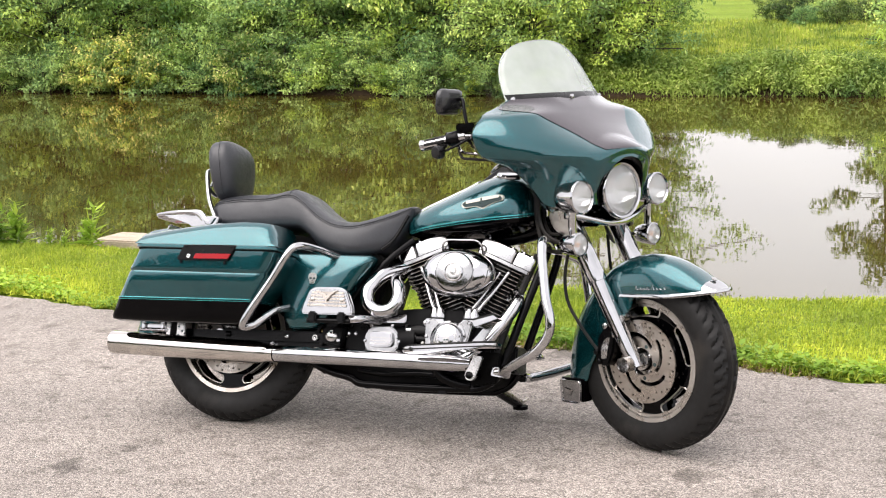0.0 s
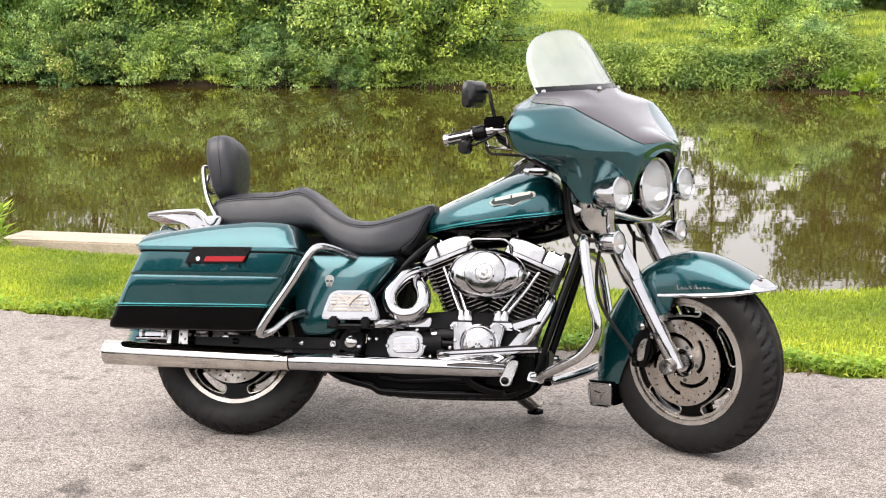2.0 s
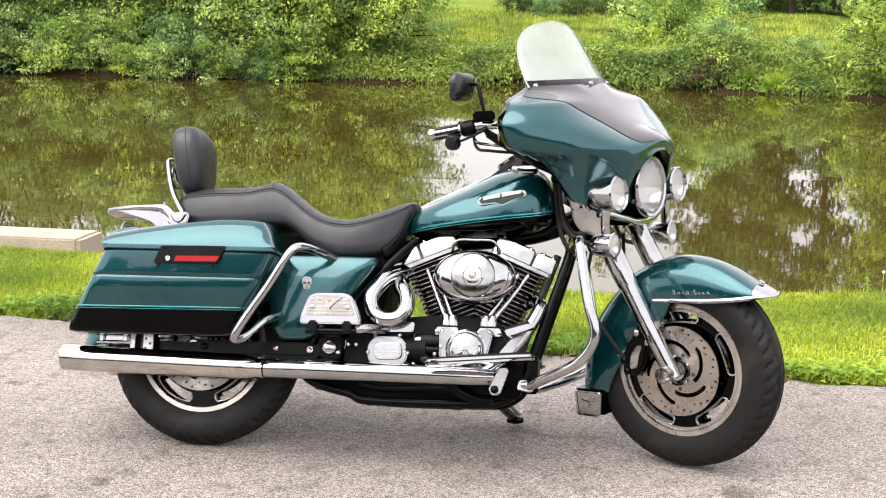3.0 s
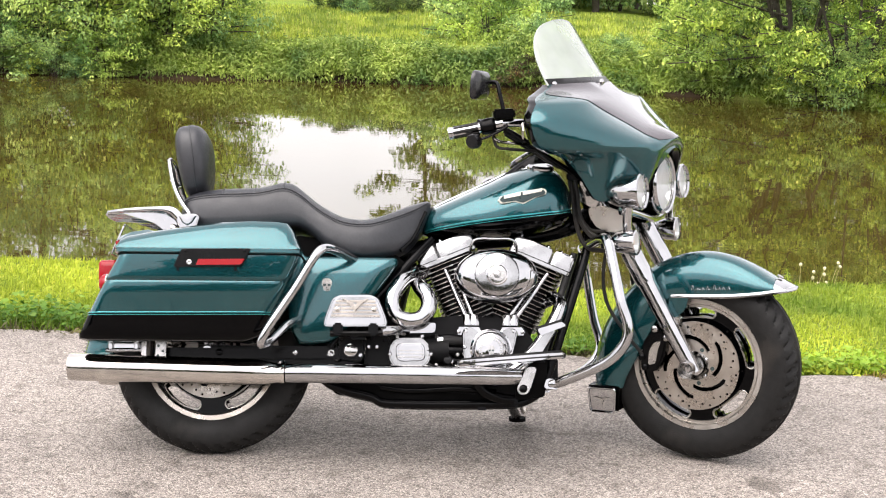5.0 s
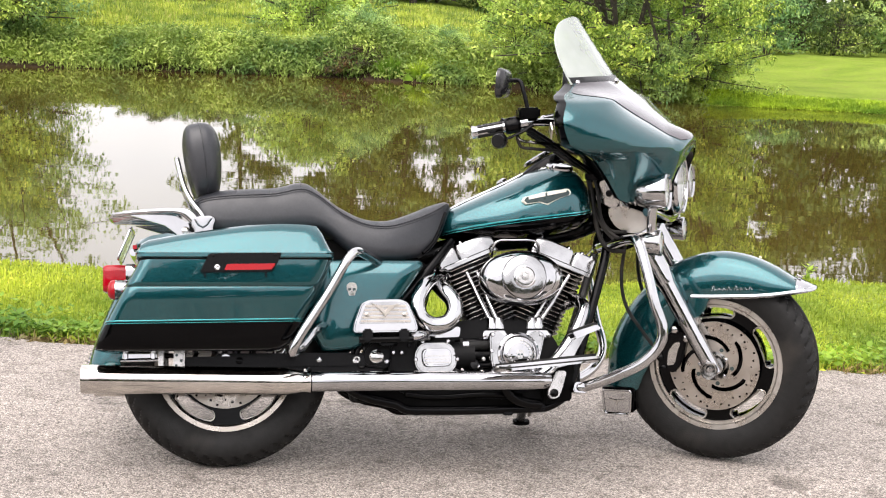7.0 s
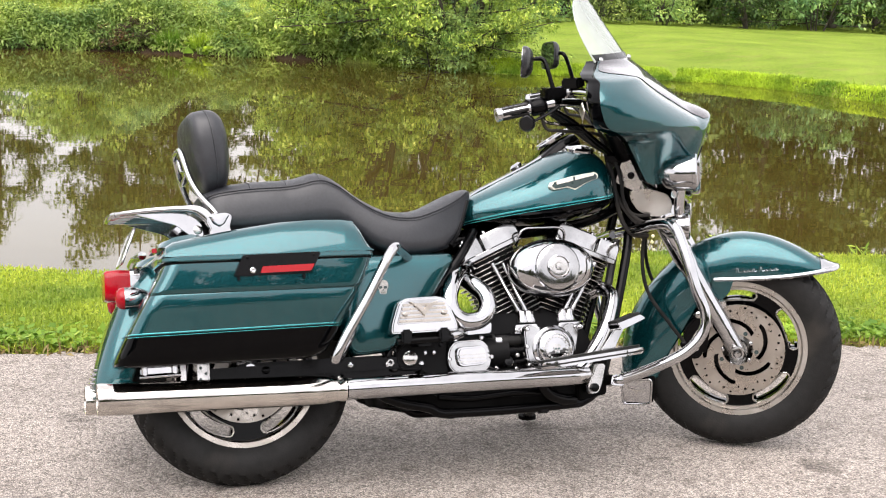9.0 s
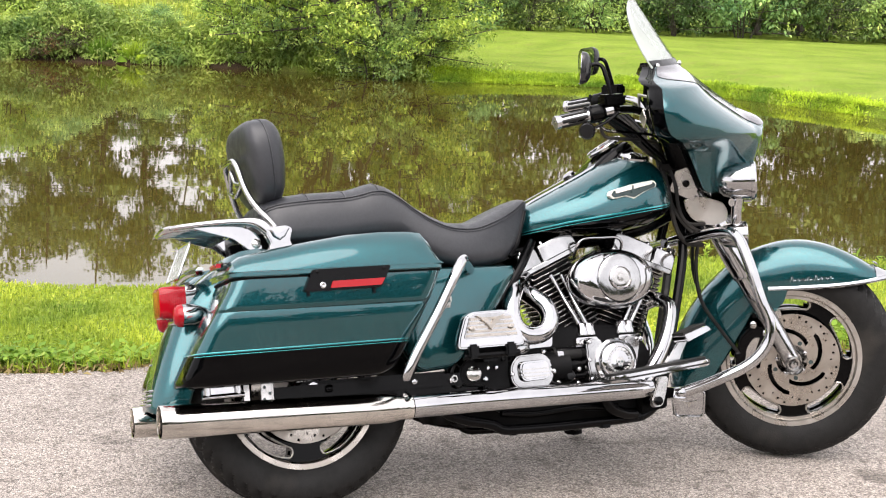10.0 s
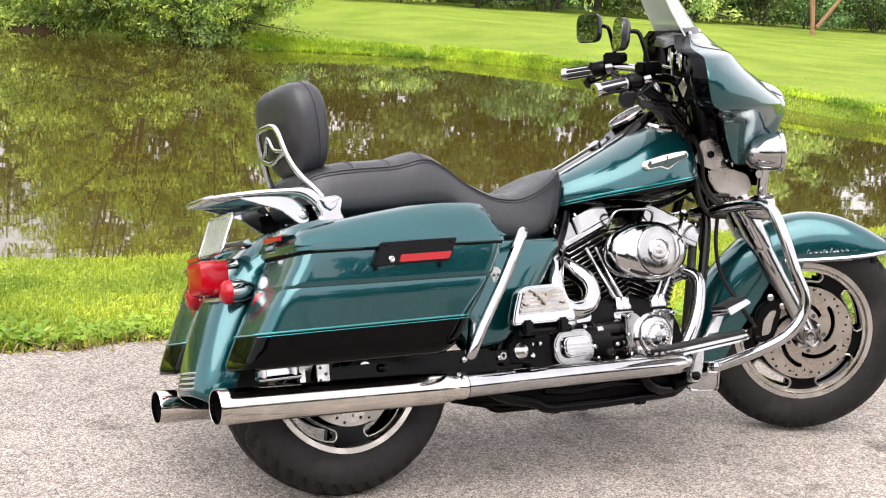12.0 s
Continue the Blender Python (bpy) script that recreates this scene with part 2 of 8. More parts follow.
def leaf_quads(rng, centres, size, droop=0.35, aspect=0.55, tilt=0.6):
    """Leaf-shaped kites, turned at random, drooping a little."""
    k = len(centres)
    yaw = rng.uniform(0, 2 * np.pi, k)
    pitch = rng.normal(-droop, 0.4, k)
    roll = rng.uniform(-tilt, tilt, k)
    along = np.stack([np.cos(yaw) * np.cos(pitch), np.sin(yaw) * np.cos(pitch), np.sin(pitch)], 1)
    side = np.stack([-np.sin(yaw), np.cos(yaw), np.zeros(k)], 1)
    up = np.cross(along, side)
    side = side * np.cos(roll)[:, None] + up * np.sin(roll)[:, None]
    s = (size * rng.uniform(0.55, 1.3, k))[:, None]
    c = np.asarray(centres)
    return np.stack([c, c + along * s * 0.45 + side * s * aspect * 0.5, c + along * s, c + along * s * 0.5 - side * s * aspect * 0.5], 1)


def clump_quads(rng, centres, outward, size, aspect=0.5):
    """Leaves that lie on the outside of a clump, facing out and up, tips hanging."""
    k = len(centres)
    nrm = outward + np.array([0, 0, 0.55]) + rng.normal(0, 0.42, (k, 3))
    nrm /= np.linalg.norm(nrm, axis=1)[:, None]
    along = outward * 0.8 + rng.normal(0, 0.6, (k, 3)) + np.array([0, 0, -0.55])
    along -= nrm * np.sum(along * nrm, 1)[:, None]
    along /= np.linalg.norm(along, axis=1)[:, None] + 1e-9
    side = np.cross(nrm, along)
    s = (size * rng.uniform(0.55, 1.3, k))[:, None]
    c = np.asarray(centres)
    return np.stack([c, c + along * s * 0.42 + side * s * aspect * 0.5, c + along * s - nrm * s * 0.12, c + along * s * 0.42 - side * s * aspect * 0.5], 1)


def blade_quads(rng, roots, height, width=0.006, lean=0.5):
    k = len(roots)
    yaw, bend = rng.uniform(0, 2 * np.pi, k), np.abs(rng.normal(0, lean, k))
    h = height * rng.uniform(0.45, 1.25, k)
    d = np.stack([np.cos(yaw) * np.sin(bend), np.sin(yaw) * np.sin(bend), np.cos(bend)], 1)
    s = np.stack([-np.sin(yaw), np.cos(yaw), np.zeros(k)], 1) * (width * rng.uniform(0.6, 1.4, k))[:, None]
    r = np.asarray(roots)
    tip = r + d * h[:, None]
    tip[:, 2] -= 0.25 * h * bend
    mid = r + (d * 0.55 + np.array([0, 0, 0.08])) * h[:, None]
    return np.stack([r - s, r + s, mid + s * 0.8, tip], 1)


# ---- the lie of the land ----
WATER_Z = -0.63
FAR_X = np.array([-80, -45, -26, -13, -6, 0, 4, 6.5, 7.4, 8.6, 10.0, 12.0, 13.2, 14.2, 14.9, 15.2, 15.4, 16.0])
FAR_Y = np.array([28, 29.5, 31, 30.6, 31.5, 31.8, 30.8, 29.4, 28.2, 27.2, 27.0, 26.6, 25.9, 24.1, 20.0, 13.0, 9.5, 6.4])


def road_edge(x):
    return 1.462 - 0.0620 * x + 0.05 * math.sin(1.7 * x) + 0.03 * math.sin(5.1 * x + 1)


def near_edge(x):
    return 3.36 + 0.08 * math.sin(0.9 * x) + 0.05 * math.sin(2.3 * x + 2) + 0.02 * max(0, x - 4) ** 2 - 0.44 * math.exp(-((x - 0.8) / 1.6) ** 4)


def far_edge(x):
    return float(np.interp(x, FAR_X, FAR_Y)) if x < 16.0 else -1.0


def ground_z(x, y):
    """Height of the soil: road side, bank, pond bed, far bank and the slopes behind."""
    if y < road_edge(x) + 0.02:
        return -0.03
    n = noise.noise(Vector((x * 0.35, y * 0.35, 0)))
    ne, fe = near_edge(x), far_edge(x)
    if y < ne + 1.3:
        z = 0.012 * (y - road_edge(x)) + 0.015 * n
        if y > ne - 0.25:
            k = min(1, (y - ne + 0.25) / 1.0)
            z -= 1.5 * k * k * (3 - 2 * k)
        if x < 16.0 or fe > ne:
            return z if fe > ne + 1 else 0.05
    if fe > ne + 1 and y < fe:
        d = fe - y
        return max(-1.5, WATER_Z - 0.45 * d + 0.02)
    d = y - fe
    rise = 0.5 + 0.5 * math.tanh((x - 7.0) / 2.0)
    # A steep weedy bank on the far side, a gentle lawn on the right.
    steep = WATER_Z + 0.65 * min(1, d / 0.4) + 0.062 * min(d, 26) + 0.05 * min(max(d - 26, 0), 60)
    gentle = WATER_Z + 0.22 * min(1, d / 0.5) + 0.009 * min(d, 60)
    return (1 - rise) * steep + rise * gentle + 0.05 * n


def spread(a, b, fine_a, fine_b, step, coarse):
    left = list(np.arange(a, fine_a, coarse))
    mid = list(np.arange(fine_a, fine_b, step))
    right = list(np.arange(fine_b, b + coarse, coarse))
    return left + mid + right


gx = [-1500, -600, -300, -150] + spread(-90, 90, -8, 18, 0.3, 2.5) + [150, 300, 600, 1500]
gy = [-1500, -600, -200, -80, -30, -12, -5, -2, 0] + spread(0.8, 70, 0.8, 5.2, 0.11, 0.8) + [90, 130, 200, 400, 800, 1500]
gv = [(x, y, ground_z(x, y) if abs(x) < 200 and y < 200 else (-0.03 if y < 1.4 else 1.5)) for y in gy for x in gx]
nx = len(gx)
gf = [(j * nx + i, j * nx + i + 1, (j + 1) * nx + i + 1, (j + 1) * nx + i) for j in range(len(gy) - 1) for i in range(nx - 1)]
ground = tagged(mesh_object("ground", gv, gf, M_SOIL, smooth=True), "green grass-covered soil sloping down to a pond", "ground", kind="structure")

rx = list(np.arange(-60, -6, 1.0)) + list(np.arange(-6, 8, 0.07)) + list(np.arange(8, 60, 1.0))
rr = random.Random(4)
rv, rf = [], []
for i, x in enumerate(rx):
    e = road_edge(x) + rr.uniform(-0.03, 0.03)
    rv += [(x, -34, 0), (x, -8, 0), (x, 0, 0), (x, e - 0.03, 0), (x, e, -0.012), (x, e + 0.01, -0.06)]
    if i:
        rf += [(6 * i - 6 + k, 6 * i + k, 6 * i + k + 1, 6 * i - 5 + k) for k in range(5)]
road = tagged(mesh_object("road", rv, rf, M_ASPHALT), "worn grey asphalt with pale gravel and a ragged grassy edge", "road", kind="structure")

water = tagged(mesh_object("water", [(-200, 3.0, WATER_Z), (17.5, 3.0, WATER_Z), (17.5, 34, WATER_Z), (-200, 34, WATER_Z)], [(0, 1, 2, 3)], M_WATER),
               "still murky brown-green pond water", "pond", kind="structure")

# ---- plants ----
rng = np.random.default_rng(7)


def stuff(name, quads, material, label, category):
    return tagged(new(name, quads_mesh(name, quads, material)), label, category, kind="stuff")


# The mown verge between road and pond.
n_bl = 150000
vx = rng.uniform(-5.5, 7.5, n_bl)
lo = np.array([road_edge(x) for x in vx]) - 0.02
hi = np.array([near_edge(x) for x in vx]) + 0.12
vy = lo + (hi - lo) * rng.uniform(0, 1, n_bl)
vz = np.array([ground_z(x, max(y, road_edge(x) + 0.03)) for x, y in zip(vx, vy)])
patchy = np.array([noise.noise(Vector((x * 1.1, y * 1.1, 9))) for x, y in zip(vx, vy)])
edge_h = 0.032 * (1 + 0.6 * patchy) + 0.05 * np.exp(-((vy - hi) / 0.16) ** 2) + 0.02 * np.exp(-((vy - lo) / 0.12) ** 2)
grass = stuff("grass", blade_quads(rng, np.stack([vx, vy, vz], 1), edge_h, 0.003, 0.7), M_BLADE, "short bright green mown grass beside the road", "grass")

# Dead, flattened stalks on the asphalt's ragged edge.
n_t = 5200
tx = rng.uniform(-5.5, 7.5, n_t)
ty = np.array([road_edge(x) for x in tx]) + rng.normal(-0.012, 0.028, n_t)
keep = np.array([noise.noise(Vector((x * 0.9, 7.7, 0))) for x in tx]) > -0.12
tx, ty = tx[keep], ty[keep]
thatch = stuff("dry_grass", blade_quads(rng, np.stack([tx, ty, np.full(len(tx), -0.004)], 1), 0.05, 0.003, 1.25), M_THATCH, "flattened dry grass stalks along the asphalt edge", "grass")

# Clover and plantain along the asphalt's edge.
n_w = 15000
wx = rng.uniform(-5.5, 7.5, n_w)
clump = np.array([noise.noise(Vector((x * 1.3, 3.1, 0))) for x in wx])
wy = np.array([road_edge(x) for x in wx]) + np.abs(rng.normal(0.05, 0.12, n_w)) * (0.6 + 0.9 * np.clip(clump + 0.4, 0, 1))
wz = np.array([ground_z(x, max(y, road_edge(x) + 0.03)) for x, y in zip(wx, wy)]) + rng.uniform(0.01, 0.07, n_w) * np.clip(clump + 0.7, 0.2, 1.2)
weeds = stuff("edge_weeds", leaf_quads(rng, np.stack([wx, wy, wz], 1), 0.034, 0.0, 0.7), M_BROAD, "low broad-leaved weeds along the asphalt edge", "weeds")


def weed_mesh(seed, height, leaves, size, stems=5):
    g = np.random.default_rng(seed)
    out = []
    for _ in range(stems):
        yaw, lean = g.uniform(0, 6.28), g.uniform(0.05, 0.5)
        h = height * g.uniform(0.5, 1.1)
        t = np.linspace(0.12, 1, leaves)
        c = np.stack([np.cos(yaw) * lean * t * t * h, np.sin(yaw) * lean * t * t * h, t * h], 1)
        out.append(leaf_quads(g, c, size * (1.15 - 0.5 * t), -0.25, 0.24))
        steps = np.linspace(0, 1, 5)
        p = np.stack([np.cos(yaw) * lean * steps**2 * h, np.sin(yaw) * lean * steps**2 * h, steps * h], 1)
        s = np.array([-np.sin(yaw), np.cos(yaw), 0]) * 0.003
        out.append(np.stack([p[:-1] - s, p[:-1] + s, p[1:] + s, p[1:] - s], 1))
    return np.concatenate(out)


WEEDS = [quads_mesh("weed_plant", weed_mesh(s, h, k, z, st), M_BROAD) for s, h, k, z, st in ((1, 0.27, 20, 0.13, 8), (2, 0.24, 12, 0.11, 6), (3, 0.30, 12, 0.06, 4))]
for x, y, which, scale in ((-3.60, 3.12, 0, 0.95), (-3.74, 3.10, 0, 0.8), (-3.00, 3.14, 1, 1.2), (-3.08, 3.20, 1, 0.8), (-3.32, 3.12, 1, 0.5), (-3.18, 3.10, 1, 0.5), (1.80, 3.12, 2, 0.65), (1.88, 3.15, 2, 0.5), (2.45, 3.15, 2, 0.5),
                           (3.9, 3.25, 1, 0.8), (4.15, 3.3, 1, 0.7), (-0.85, 3.35, 2, 0.6), (5.4, 3.6, 1, 0.8), (-2.2, 3.45, 1, 0.6), (0.2, 3.35, 1, 0.5), (3.0, 3.3, 1, 0.6), (-0.45, 3.35, 1, 0.4), (0.05, 3.35, 2, 0.35), (0.55, 3.35, 1, 0.35), (1.1, 3.35, 1, 0.4)):
    y = min(y, near_edge(x) - 0.03)
    ob = new("weed_plant", WEEDS[which])
    ob.matrix_basis = pose(x, y, ground_z(x, y) - 0.005, 0, 0, 57 * x) @ Matrix.Diagonal((scale, scale, scale, 1))
    tagged(ob, "leafy green weed at the edge of the pond bank", "weed", "weeds on the near bank")

# Thin stalks with pale seed heads at the brink.
M_STALK = plain("dry_stalk", (0.42, 0.40, 0.17), 0.8, grain=0.25, scale=60)
M_HEAD = plain("pale_seed_head", (0.66, 0.62, 0.42), 0.9, grain=0.3, scale=90)
for x, tall, lean in ((2.535, 0.225, 0.000), (2.580, 0.185, 0.030), (2.600, 0.120, 0.035), (2.625, 0.205, 0.045), (2.640, 0.150, -0.030), (2.672, 0.170, 0.000), (2.700, 0.235, 0.045), (2.716, 0.215, 0.040), (2.655, 0.125, 0.030)):
    y = near_edge(x) - 0.06
    stem_v, stem_f, head_v, head_f = [], [], [], []
    for k in range(7):
        u = k / 6
        r = 0.0022 - 0.0009 * u
        stem_v += [(lean * u**1.6 + r * math.cos(a), r * math.sin(a), tall * u) for a in (0, 1.57, 3.14, 4.71)]
    stem_f = [(4 * k + j, 4 * k + (j + 1) % 4, 4 * k + 4 + (j + 1) % 4, 4 * k + 4 + j) for k in range(6) for j in range(4)]
    for k, (h, r) in enumerate(((-0.010, 0.001), (-0.006, 0.007), (0.001, 0.0095), (0.008, 0.007), (0.012, 0.001))):
        head_v += [(lean + r * math.cos(j * math.pi / 4) * (1.15 if j % 2 else 0.85), r * math.sin(j * math.pi / 4) * (1.15 if j % 2 else 0.85), tall + h) for j in range(8)]
    head_f = [(8 * k + j, 8 * k + (j + 1) % 8, 8 * k + 8 + (j + 1) % 8, 8 * k + 8 + j) for k in range(4) for j in range(8)]
    stalk = tagged(new("seed_stalk"), "thin pale stalk with a round seed head on the bank", "weed", "seed stalks on the near bank")
    stalk.matrix_basis = pose(x, y, ground_z(x, y) - 0.004, 0, 0, 0)
    mesh_object("stem", stem_v, stem_f, M_STALK, stalk, True)
    mesh_object("seed_head", head_v, head_f, M_HEAD, stalk, True)

# The weedy far bank: bushy clumps, lower towards the water.
n_c, per_c = 2900, 34
cx = np.where(rng.uniform(0, 1, n_c) < 0.8, rng.uniform(-10.5, 8.5, n_c), rng.uniform(-36, -10.5, n_c))
cd = np.where(rng.uniform(0, 1, n_c) < 0.25, rng.uniform(-0.12, 0.2, n_c), np.abs(rng.normal(0, 1, n_c)) * 1.0 - 0.12)
cy = np.array([far_edge(x) for x in cx]) + cd
tall = np.clip(0.34 + 0.5 * np.array([noise.noise(Vector((x * 0.45, y * 0.5, 5))) for x, y in zip(cx, cy)]), 0.10, 0.8)
cz = np.array([ground_z(x, y) for x, y in zip(cx, cy)]) + tall * rng.uniform(0.2, 1, n_c)
cc = np.repeat(np.stack([cx, cy, np.maximum(cz, WATER_Z + 0.14)], 1), per_c, 0)
cdir = rng.normal(0, 1, (n_c * per_c, 3))
cdir /= np.linalg.norm(cdir, axis=1)[:, None]
cr_ = np.repeat(rng.uniform(0.14, 0.30, n_c), per_c) * rng.uniform(0.3, 1.0, n_c * per_c) ** 0.5
cpos = cc + cdir * cr_[:, None] * np.array([1.0, 1.0, 0.9])
cpos[:, 2] = np.maximum(cpos[:, 2], WATER_Z + 0.05)
bank = stuff("bank_weeds", clump_quads(rng, cpos, cdir, 0.12, 0.3), M_BANK, "dense green weeds on the far pond bank", "weeds")

for x, d, s in ((1.72, -0.02, 1.0), (2.42, -0.02, 0.85), (2.62, 0.02, 0.6)):
    k = 420
    roots = np.stack([rng.normal(0, 0.10, k), rng.normal(0, 0.08, k), np.zeros(k)], 1)
    tuft = new("grass_tuft", quads_mesh("grass_tuft", blade_quads(rng, roots, 0.55, 0.012, 0.42), M_SHORE))
    tuft.matrix_basis = pose(x, far_edge(x) + d, WATER_Z + 0.02, 0, 0, 80 * x) @ Matrix.Diagonal((s, s, s, 1))
    tagged(tuft, "tall bright green grass tuft at the water's edge", "grass", "tufts on the far bank")

# Meadow and lawn growth behind the water, rougher at the shore.
n_m = 85000
mx, md = rng.uniform(-30, 9, n_m), rng.uniform(1.0, 16, n_m)
my = np.array([far_edge(x) for x in mx]) + md
mz = np.array([ground_z(x, y) for x, y in zip(mx, my)])
meadow = stuff("meadow_grass", blade_quads(rng, np.stack([mx, my, mz], 1), 0.21, 0.022, 0.75), M_MEADOW, "tall pale green meadow grass behind the pond", "grass")
n_s = 30000
tt = rng.uniform(0, 1, n_s)
sx = np.interp(tt, np.linspace(0, 1, 9), [8.4, 9.6, 10.8, 12.0, 13.2, 14.0, 14.7, 15.1, 15.4])
sy = np.array([far_edge(min(x, 15.9)) for x in sx])
off = np.abs(rng.normal(0, 0.35, n_s)) - 0.05
sx, sy = sx + off * 0.5 * (sx > 12.5), sy + off * 0.9
sz = np.array([ground_z(x, y) for x, y in zip(sx, sy)])
shore = stuff("shore_grass", blade_quads(rng, np.stack([sx, sy, sz], 1), 0.085, 0.012, 0.7), M_SHORE, "taller bright grass along the lawn's shore", "grass")


def limb(p0, p1, r0, r1, bend, seed, n=6, seg=7):
    """A tapered, slightly crooked limb: rings of vertices and their faces."""
    g = random.Random(seed)
    a, b = Vector(p0), Vector(p1)
    v, f = [], []
    off = Vector((g.uniform(-1, 1), g.uniform(-1, 1), 0)) * bend
    d = (b - a).normalized()
    s = d.cross(Vector((0.3, 0.8, 0.2))).normalized()
    u = d.cross(s)
    for i in range(n + 1):
        t = i / n
        c = a.lerp(b, t) + off * math.sin(math.pi * t)
        r = r0 + (r1 - r0) * t
        v += [c + (s * math.cos(k * 6.2832 / seg) + u * math.sin(k * 6.2832 / seg)) * r for k in range(seg)]
        if i:
            f += [((i - 1) * seg + k, (i - 1) * seg + (k + 1) % seg, i * seg + (k + 1) % seg, i * seg + k) for k in range(seg)]
    return v, f


def tree_meshes(seed, height, spread_r, leaves, size, leaf_mat, bark, stems=1, low=0.12, aspect=0.5, clump=(0.13, 0.27), tufts=4):
    """Trunk with limbs, and a crown of leaves in clumps round the limbs' ends."""
    g, r = random.Random(seed), np.random.default_rng(seed)
    verts, faces, ends = [], [], []

    def add(p0, p1, r0, r1, bend):
        v, f = limb(p0, p1, r0, r1, bend, g.random())
        base = len(verts)
        verts.extend(v)
        faces.extend([tuple(i + base for i in q) for q in f])

    for s in range(stems):
        yaw = g.uniform(0, 6.28)
        lean = 0.05 if stems == 1 else g.uniform(0.15, 0.42)
        top = Vector((math.cos(yaw) * lean * height, math.sin(yaw) * lean * height, height * 0.86))
        rad = height * (0.018 if stems == 1 else 0.011)
        add((0.1 * math.cos(yaw) * (stems > 1), 0.1 * math.sin(yaw) * (stems > 1), -0.3), top, rad, rad * 0.2, height * 0.03)
        for k in range(15 if stems == 1 else 8):
            t = low + (0.97 - low) * (k + g.random()) / (15 if stems == 1 else 8)
            a = g.uniform(0, 6.28)
            reach = spread_r * (0.45 + 0.75 * math.sin(math.pi * min(1, 0.18 + 0.8 * t))) * g.uniform(0.6, 1.1)
            p = top * t
            if stems == 1:
                ends.append((p + Vector((g.gauss(0, 0.25), g.gauss(0, 0.25), 0)), spread_r * 0.2))
            q = p + Vector((math.cos(a) * reach, math.sin(a) * reach, reach * g.uniform(-0.15, 0.45)))
            add(p, q, rad * (1 - 0.75 * t) * 0.5, 0.012, reach * 0.08)
            for m in range(tufts):
                e = p.lerp(q, g.uniform(0.45, 1.05)) + Vector((g.gauss(0, 0.3), g.gauss(0, 0.3), g.gauss(0, 0.25))) * spread_r * 0.32
                ends.append((e, spread_r * g.uniform(*clump)))
    per = leaves // len(ends)
    cs, out = [], []
    for e, rad in ends:
        d = r.normal(0, 1, (per, 3))
        d /= np.linalg.norm(d, axis=1)[:, None]
        c = np.array(e) + d * (rad * r.uniform(0.25, 1.0, per) ** 0.45)[:, None] * np.array([1.2, 1.2, 0.7])
        cs.append(c)
        out.append(d)
    cs, out = np.concatenate(cs), np.concatenate(out)
    keep = cs[:, 2] > 0.14
    cs, out = cs[keep], out[keep]
    tr = bpy.data.meshes.new("trunk")
    tr.from_pydata([tuple(v) for v in verts], [], faces)
    tr.materials.append(bark)
    tr.shade_smooth()
    return tr, quads_mesh("crown", clump_quads(r, cs, out, size, aspect), leaf_mat)


def plant_tree(name, meshes, x, y, turn, scale, label, category, group):
    base = new(name)
    base.matrix_basis = pose(x, y, max(ground_z(x, y), WATER_Z - 0.04) - 0.02, 0, 0, turn) @ Matrix.Diagonal((scale, scale, scale, 1))
    for part_name, me in zip(("trunk", "crown"), meshes):
        o = new(part_name, me)
        o.parent = base
    return tagged(base, label, category, group)


KINDS = [tree_meshes(11, 9.5, 3.0, 10000, 0.13, M_LEAF, M_BARK, low=0.07),
         tree_meshes(12, 8.0, 2.7, 10000, 0.12, M_LEAF2, M_BARK, low=0.08),
         tree_meshes(13, 11.0, 3.2, 10000, 0.14, M_LEAF, M_BARK, low=0.07),
         tree_meshes(14, 7.0, 2.6, 10000, 0.12, M_LEAF, M_BARK, stems=4, low=0.06)]
FAR_KINDS = [tree_meshes(15, 9.5, 3.0, 6000, 0.25, M_LEAF3, M_BARK, low=0.03),
             tree_meshes(16, 8.5, 2.9, 6000, 0.24, M_LEAF3, M_BARK, low=0.03),
             tree_meshes(17, 11.0, 3.2, 6000, 0.26, M_LEAF3, M_BARK, low=0.05),
             tree_meshes(18, 7.5, 2.7, 6000, 0.24, M_LEAF3, M_BARK, stems=4, low=0.02)]
BUSH = tree_meshes(21, 6.5, 2.6, 30000, 0.115, M_LEAF4, M_BARK, stems=8, low=0.02, aspect=0.45, clump=(0.05, 0.10), tufts=11)
SHRUB = [tree_meshes(31, 2.2, 1.3, 6000, 0.11, M_LEAF2, M_BARK, stems=5, low=0.05, clump=(0.12, 0.24)),
         tree_meshes(32, 1.8, 1.3, 6000, 0.105, M_LEAF, M_BARK, stems=5, low=0.05, clump=(0.12, 0.24)),
         tree_meshes(33, 2.0, 1.2, 7000, 0.11, M_BLOOM, M_BARK, stems=5, low=0.05, clump=(0.12, 0.24)),
         tree_meshes(34, 2.4, 1.5, 6000, 0.115, M_LEAF, M_BARK, stems=6, low=0.05, clump=(0.08, 0.16), tufts=7, aspect=0.4)]
TALL = [tree_meshes(61, 3.6, 1.9, 9500, 0.105, M_LEAF, M_BARK, stems=5, low=0.1, clump=(0.11, 0.2), tufts=6, aspect=0.42), tree_meshes(62, 3.2, 1.8, 9500, 0.10, M_LEAF2, M_BARK, stems=5, low=0.1, clump=(0.11, 0.2), tufts=6, aspect=0.42)]
HEDGE = [tree_meshes(35, 2.0, 1.3, 4000, 0.13, M_LEAF3, M_BARK, stems=5, low=0.05, clump=(0.12, 0.24)), tree_meshes(36, 2.2, 1.3, 4000, 0.13, M_LEAF, M_BARK, stems=5, low=0.05, clump=(0.12, 0.24))]
